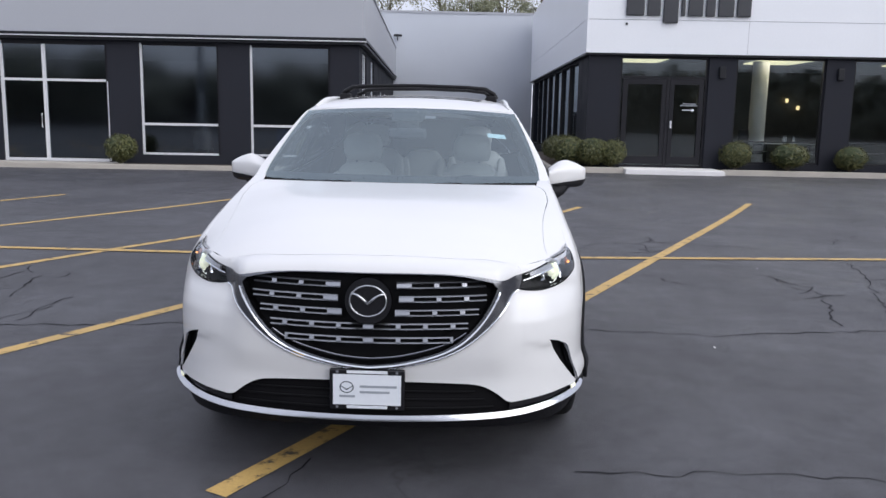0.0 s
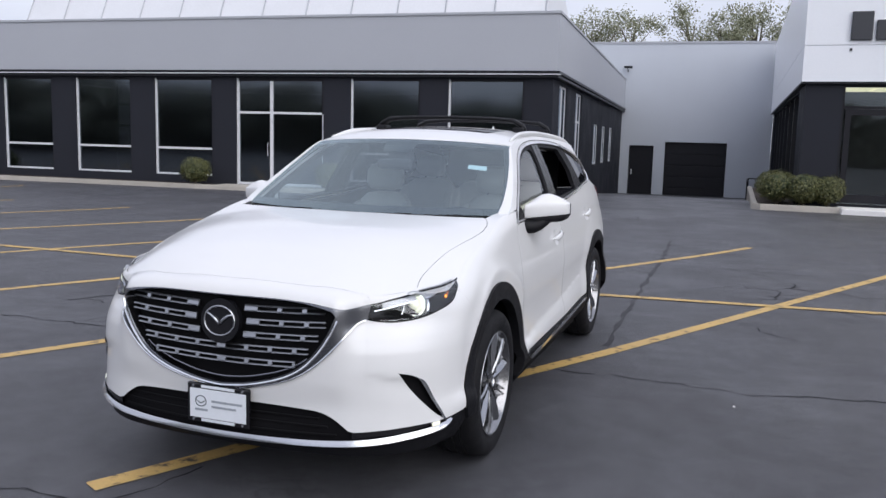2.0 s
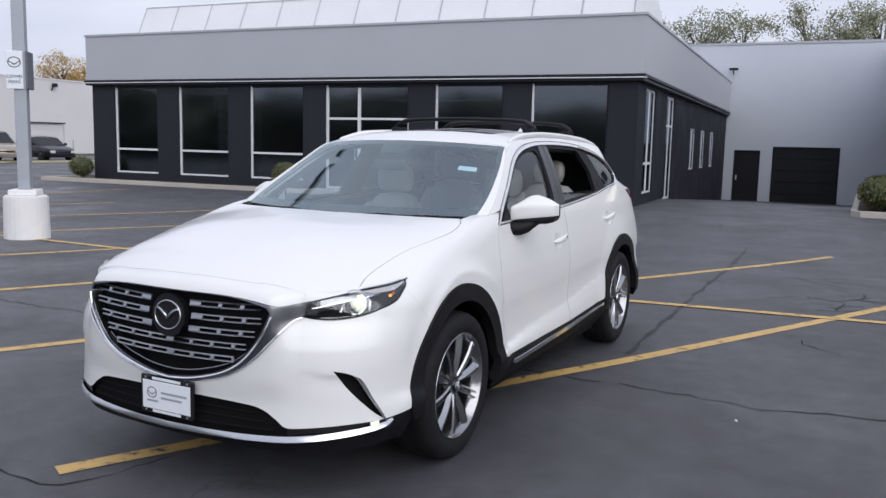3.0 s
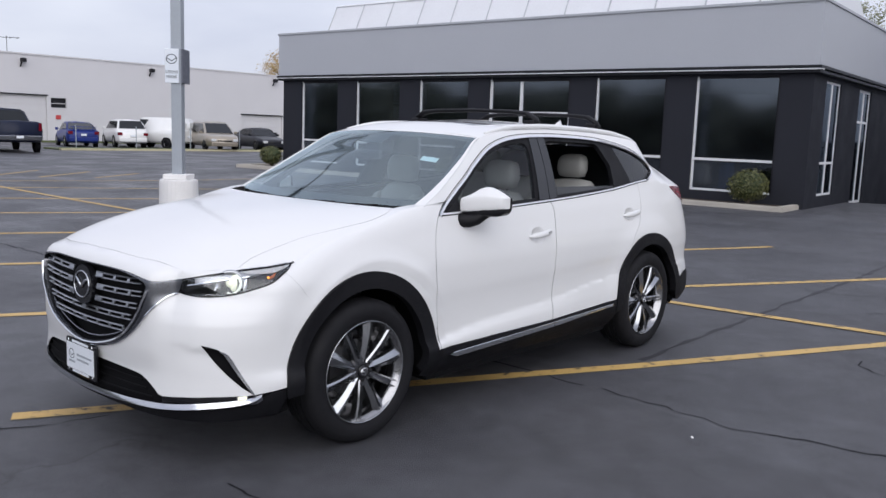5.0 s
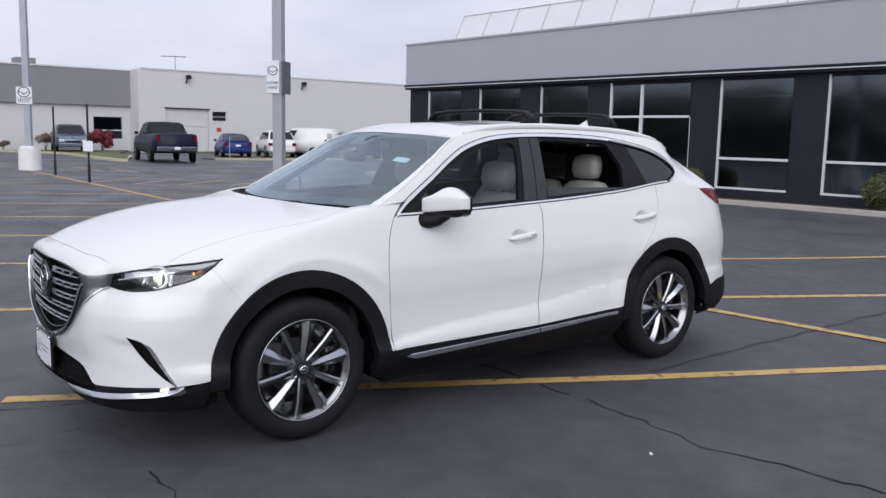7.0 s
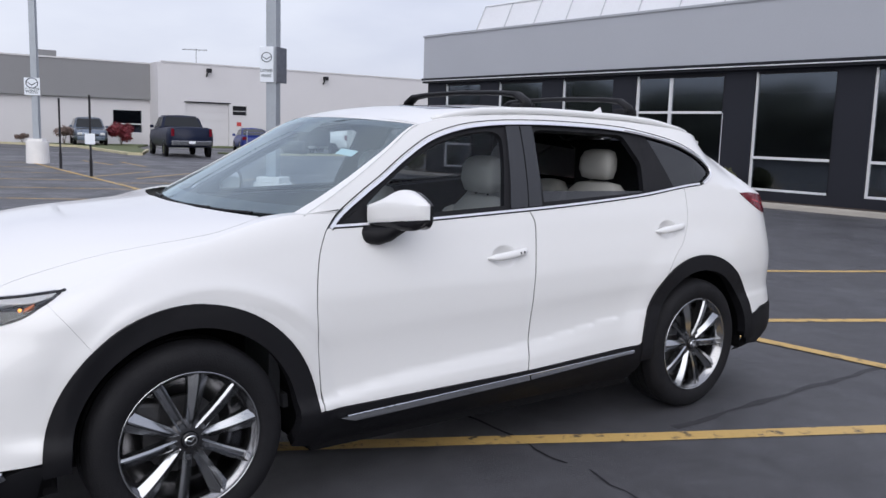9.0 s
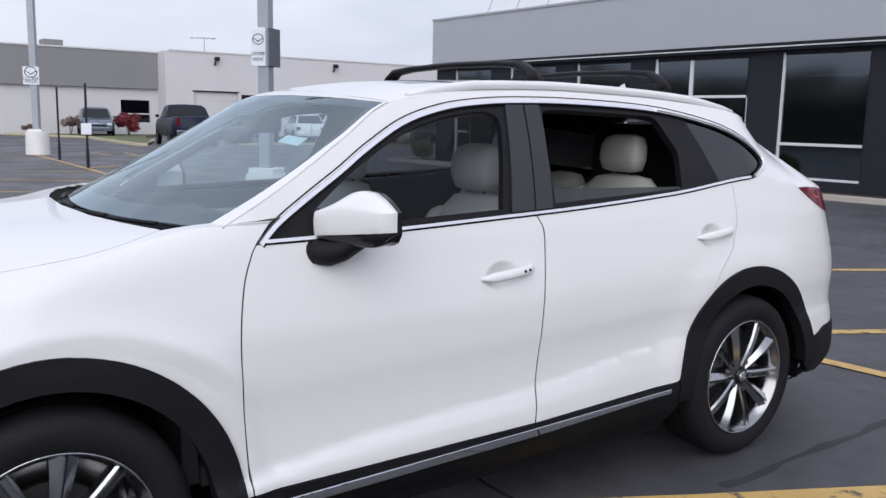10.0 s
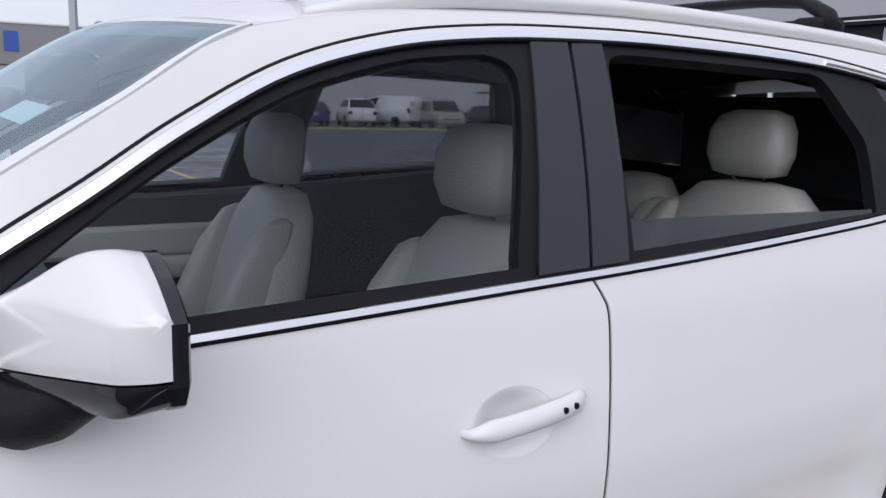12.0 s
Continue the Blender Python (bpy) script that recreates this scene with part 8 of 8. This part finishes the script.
# ---- vehicles parked far across the lot ----
def vehicle(at, style, length, width, height, paint, label, facing_lamps=True):
    """A parked vehicle, its nose along -y of its own frame, its tail at +y; origin under the middle."""
    car_ = thing("parked_" + style, label, style.replace("_", " "), "vehicles parked across the lot", at=at)
    L, W = length, width / 2
    low = 0.24 * height / 1.5 if style != "pickup" else 0.46
    shapes = {
        "sedan": ([(0, 0.62), (0.06, 0.74), (0.28, 0.92), (0.55, 0.97), (0.80, 1.02), (0.96, 1.00), (1, 0.80)], [(0.26, 0.42), (0.66, 0.90)]),
        "sport_utility": ([(0, 0.75), (0.05, 0.95), (0.26, 1.06), (0.55, 1.10), (0.85, 1.14), (0.97, 1.10), (1, 0.80)], [(0.24, 0.38), (0.84, 0.965)]),
        "van": ([(0, 0.75), (0.05, 0.95), (0.20, 1.06), (0.55, 1.12), (0.85, 1.15), (0.985, 1.12), (1, 0.80)], [(0.17, 0.33), (0.95, 0.985)]),
        "minivan": ([(0, 0.70), (0.05, 0.88), (0.22, 1.02), (0.55, 1.06), (0.85, 1.10), (0.97, 1.08), (1, 0.80)], [(0.18, 0.40), (0.86, 0.965)]),
        "pickup": ([(0, 1.00), (0.04, 1.26), (0.24, 1.33), (0.50, 1.37), (0.66, 1.40), (0.98, 1.43), (1, 1.36)], [(0.25, 0.36), (0.56, 0.63)]),
    }
    belt, ((w0, r0), (r1, w1)) = shapes[style]
    top = smooth_curve(belt)
    bm = bmesh.new()
    rows = []
    n = 28
    for i in range(n + 1):
        u = i / n
        e = min(1.0, 0.78 + 2.6 * u, 0.84 + 2.2 * (1 - u))
        y, hw, zt = (u - 0.5) * L, W * e, top(u)
        z0 = low + 0.10 * max(0, 1 - 12 * u) + 0.10 * max(0, 1 - 12 * (1 - u))
        rows.append([bm.verts.new((x, y, z)) for x, z in ((-hw * 0.90, z0), (-hw * 0.99, z0 + 0.16), (-hw, zt * 0.72), (-hw * 0.93, zt * 0.97), (-hw * 0.75, zt), (0, zt + 0.03), (hw * 0.75, zt), (hw * 0.93, zt * 0.97), (hw, zt * 0.72), (hw * 0.99, z0 + 0.16), (hw * 0.90, z0))])
    for a, b in zip(rows, rows[1:]):
        for k in range(len(a)):
            bm.faces.new((a[k], a[(k + 1) % len(a)], b[(k + 1) % len(a)], b[k]))
    bm.faces.new(rows[0])
    bm.faces.new(rows[-1])
    if style == "pickup":
        inner = [f for f in bm.faces if f.normal.z != 9 and all(v.co.y > (0.66 - 0.5) * L and v.co.y < (0.97 - 0.5) * L for v in f.verts) and all(abs(v.co.x) <= W * 0.77 and v.co.z > 1.2 for v in f.verts)]
        bmesh.ops.delete(bm, geom=inner, context="FACES")
    bmesh.ops.recalc_face_normals(bm, faces=bm.faces)
    part("body", bm, paint, car_, smooth=True)
    if style == "pickup":
        part("load_bed", boxes((-W * 0.78, W * 0.78, 0.165 * L, 0.47 * L, 0.85, 0.89)), GLOSS_BLACK, car_)
    yb0, yr0, yr1, yb1 = [(q - 0.5) * L for q in (w0, r0, r1, w1)]
    zb0, zb1 = top(w0) - 0.02, top(w1) - 0.02
    H = height
    bm = bmesh.new()
    hb, hr = W * 0.93, W * 0.74
    q = [bm.verts.new(p) for p in ((-hb, yb0, zb0), (hb, yb0, zb0), (hb, yb1, zb1), (-hb, yb1, zb1), (-hr, yr0, H - 0.04), (hr, yr0, H - 0.04), (hr, yr1, H - 0.05), (-hr, yr1, H - 0.05))]
    m1 = bm.verts.new((0, yr0 + 0.1, H))
    m2 = bm.verts.new((0, yr1 - 0.1, H - 0.01))
    for f in ((0, 1, 5, 4), (1, 2, 6, 5), (2, 3, 7, 6), (3, 0, 4, 7)):
        bm.faces.new([q[i] for i in f])
    for f in ((q[4], q[5], m1), (q[5], q[6], m2, m1), (q[6], q[7], m2), (q[7], q[4], m1, m2)):
        bm.faces.new(f)
    bmesh.ops.recalc_face_normals(bm, faces=bm.faces)
    bmesh.ops.bevel(bm, geom=[e for e in bm.edges if len(e.link_faces) == 2 and max(v.co.z for v in e.verts) < H - 0.02 or all(abs(v.co.x) > 0.1 for v in e.verts) and len(e.link_faces) == 2], offset=0.07, segments=3, affect="EDGES")
    part("cabin", bm, paint, car_, smooth=True)

    def pane(a, b, c, d, name="window"):
        """A dark pane set just proud of the cabin between four of its corners' blends."""
        bm = bmesh.new()
        vs = [bm.verts.new(p) for p in (a, b, c, d)]
        f = bm.faces.new(vs)
        f.normal_update()
        mid = sum((v.co for v in vs), Vector()) / 4
        push = f.normal if f.normal.dot(mid - Vector((0, 0, mid.z * 0.8))) > 0 else -f.normal
        for v in vs:
            v.co += push * 0.012
        bmesh.ops.solidify(bm, geom=bm.faces, thickness=0.01)
        part(name, bm, CAR_WINDOW, car_)

    def on_side(s, u, t):
        y0, y1 = yb0 + (yr0 - yb0) * t, yb1 + (yr1 - yb1) * t
        z = (zb0 + (zb1 - zb0) * u) * (1 - t) + (H - 0.05) * t
        return Vector((s * (hb + (hr - hb) * t), y0 + (y1 - y0) * u, z))
    for s in (-1, 1):
        cuts = (0.05, 0.48, 0.52, 0.95) if style in ("sedan", "pickup") else (0.04, 0.33, 0.36, 0.65, 0.68, 0.95)
        if style == "van":
            cuts = (0.03, 0.24)
        for a, b in zip(cuts[::2], cuts[1::2]):
            pane(on_side(s, a, 0.12), on_side(s, b, 0.12), on_side(s, b, 0.86), on_side(s, a, 0.86))
    for ya, yr, za in ((yb0, yr0, zb0), (yb1, yr1, zb1)):
        if style == "van" and ya > 0:
            continue
        f = lambda x, t: Vector((x * (hb + (hr - hb) * t), ya + (yr - ya) * t, za + (H - 0.05 - za) * t))
        pane(f(-0.90, 0.10), f(0.90, 0.10), f(0.88, 0.90), f(-0.88, 0.90), "windscreen" if ya < 0 else "rear_window")
    r = 0.33 if style in ("sedan", "minivan", "van") else 0.38
    for sx in (-1, 1):
        for u in ((0.19, 0.79) if style != "pickup" else (0.17, 0.79)):
            y = (u - 0.5) * L
            w_ = part("wheel", lathe(bmesh.new(), [(r * 0.62, 0.10), (r * 0.95, 0.11), (r, 0.07), (r, -0.09), (r * 0.6, -0.10)], 28), RUBBER, car_, smooth=True)
            w_.matrix_basis = pose(sx * (W - 0.10), y, r) if sx > 0 else pose(sx * (W - 0.10), y, r, 0, 0, 180)
            rim_ = part("rim", lathe(bmesh.new(), [(r * 0.63, 0.10), (r * 0.55, 0.07), (r * 0.2, 0.09), (0.001, 0.09)], 20), RIM_FACE, w_, smooth=True)
            bm = bmesh.new()
            bmesh.ops.create_cone(bm, cap_ends=True, segments=24, radius1=r * 1.16, radius2=r * 1.16, depth=0.02, matrix=pose(sx * (W * 0.985), y, r, 0, 90))
            part("wheel_arch", bm, GLOSS_BLACK, car_)
    part("front_bumper", boxes((-W * 0.80, W * 0.80, -L / 2 - 0.05, -L / 2 + 0.12, low + 0.02, low + 0.26), bevel=0.04), paint if style != "pickup" else CHROME, car_)
    part("rear_bumper", boxes((-W * 0.86, W * 0.86, L / 2 - 0.12, L / 2 + 0.07, low + 0.10, low + 0.34), bevel=0.04), paint if style != "pickup" else SATIN_CHROME, car_)
    part("front_grille", boxes((-W * 0.45, W * 0.45, -L / 2 - 0.02, -L / 2 + 0.05, low + 0.30, top(0.0) - 0.05), bevel=0.02), GLOSS_BLACK, car_)
    part("number_plate", boxes((-0.15, 0.15, L / 2 + 0.01, L / 2 + 0.075, 0.66, 0.78)), PLATE_WHITE, car_)
    if style in ("pickup", "van"):
        zl0, zl1, lw = (1.0, 1.36, 0.14) if style == "pickup" else (0.86, 1.18, 0.10)
    else:
        zl0, zl1, lw = 0.74, 0.92, 0.26
    for s in (-1, 1):
        part("tail_lamp", boxes((s * W * 0.80 - lw / 2, s * W * 0.80 + lw / 2, L / 2 - 0.14, L / 2 + 0.025, zl0, zl1), bevel=0.02), RED_LENS, car_)
        part("headlamp", boxes((s * W * 0.66 - 0.14, s * W * 0.66 + 0.14, -L / 2 - 0.02, -L / 2 + 0.15, top(0.0) - 0.12, top(0.0) + 0.03), bevel=0.03), LENS_SOLID, car_)
        part("wing_mirror", boxes((s * (W + 0.08) - 0.09, s * (W + 0.08) + 0.09, yb0 + 0.35, yb0 + 0.47, top(w0) + 0.02, top(w0) + 0.17), bevel=0.03), paint, car_)
    if style == "van":
        for s in (-1, 1):
            part("rear_door", boxes((s * W * 0.42 - W * 0.36, s * W * 0.42 + W * 0.36, L / 2 - 0.03, L / 2 + 0.012, 0.6, 1.12), bevel=0.02), paint, car_)
            part("rear_door_window", boxes((s * W * 0.40 - 0.24, s * W * 0.40 + 0.24, L / 2 - 0.12, L / 2 - 0.045, 1.25, 1.6), bevel=0.02), paint, car_)
    if paint == BLUE:
        part("rear_wing", boxes((-W * 0.8, W * 0.8, L / 2 - 0.28, L / 2 - 0.02, 1.16, 1.19), (-W * 0.6, -W * 0.55, L / 2 - 0.2, L / 2 - 0.1, 0.98, 1.17), (W * 0.55, W * 0.6, L / 2 - 0.2, L / 2 - 0.1, 0.98, 1.17), bevel=0.008), paint, car_)
    return car_


CAR_WINDOW = surface("parked_car_glass", (0.012, 0.014, 0.017), 0.06, 0, 0.1, 2.0, 30.0, spec=0.3)
LENS_SOLID = surface("pale_lamp_lens", (0.55, 0.56, 0.58), 0.12, 0, 0.05, 5.0, 40.0)
NAVY = surface("navy_car_paint", (0.007, 0.011, 0.030), 0.35, 0, 0.05, 3.0, 90.0, spec=0.2)
BLUE = surface("bright_blue_car_paint", (0.014, 0.028, 0.16), 0.3, 0, 0.05, 3.0, 90.0, spec=0.3)
VAN_WHITE = surface("plain_white_car_paint", (0.70, 0.70, 0.70), 0.3, 0, 0.04, 3.0, 90.0, coat=0.6)
GOLD = surface("pale_gold_car_paint", (0.30, 0.26, 0.21), 0.3, 0.4, 0.05, 3.0, 90.0, coat=0.8)
BLACK_CAR = surface("dark_car_paint", (0.012, 0.013, 0.018), 0.3, 0, 0.05, 3.0, 90.0, spec=0.3)
SILVER_BLUE = surface("grey_blue_car_paint", (0.10, 0.13, 0.18), 0.28, 0.5, 0.05, 3.0, 90.0, coat=1.0)
# tail towards the lot: the frame's +y looks to +x of the place
vehicle(pose(-38.6, 12.55, 0.0, 0, 0, -90 - 7), "pickup", 5.95, 2.2, 2.02, NAVY, "dark navy crew-cab pickup, parked tail towards the lot")
vehicle(pose(-46.6, 19.6, 0.0, 0, 0, -90 - 14), "sedan", 4.55, 1.80, 1.47, BLUE, "bright blue four-door saloon parked beside the kerb")
vehicle(pose(-46.0, 22.3, 0.0, 0, 0, -90 - 14), "sport_utility", 4.6, 1.85, 1.70, VAN_WHITE, "white sport utility car parked tail outward")
vehicle(pose(-45.2, 24.2, 0.0, 0, 0, -70), "van", 4.7, 1.85, 1.90, VAN_WHITE, "plain white panel van with closed rear doors")
vehicle(pose(-41.6, 25.8, 0.0, 0, 0, 90 - 16), "minivan", 5.0, 1.95, 1.75, GOLD, "pale gold minivan parked nose outward")
vehicle(pose(-42.2, 29.6, 0.0, 0, 0, 90 - 10), "sedan", 4.7, 1.82, 1.45, BLACK_CAR, "dark saloon parked nose outward")
vehicle(pose(-54.0, 11.5, 0.10, 0, 0, 90 - 8), "sport_utility", 4.9, 1.98, 1.75, SILVER_BLUE, "grey blue sport utility car before the office")
shrub(pose(-53.0, 13.3, 0.1), 1.9, 1.65, 91, LEAF_RED, "broad red autumn shrub beside the office", "", leaf=0.08, count=2600, wild=1.0)
shrub(pose(-53.0, 9.85, 0.1), 1.2, 1.4, 92, LEAF_BROWN, "bare brown shrub before the white wall", "", leaf=0.05, count=1600, wild=1.0)
shrub(pose(-55.2, 7.8, 0.1), 0.8, 0.7, 93, LEAF_BROWN, "bare brown shrub before the white wall", "", leaf=0.05, count=900, wild=1.0)
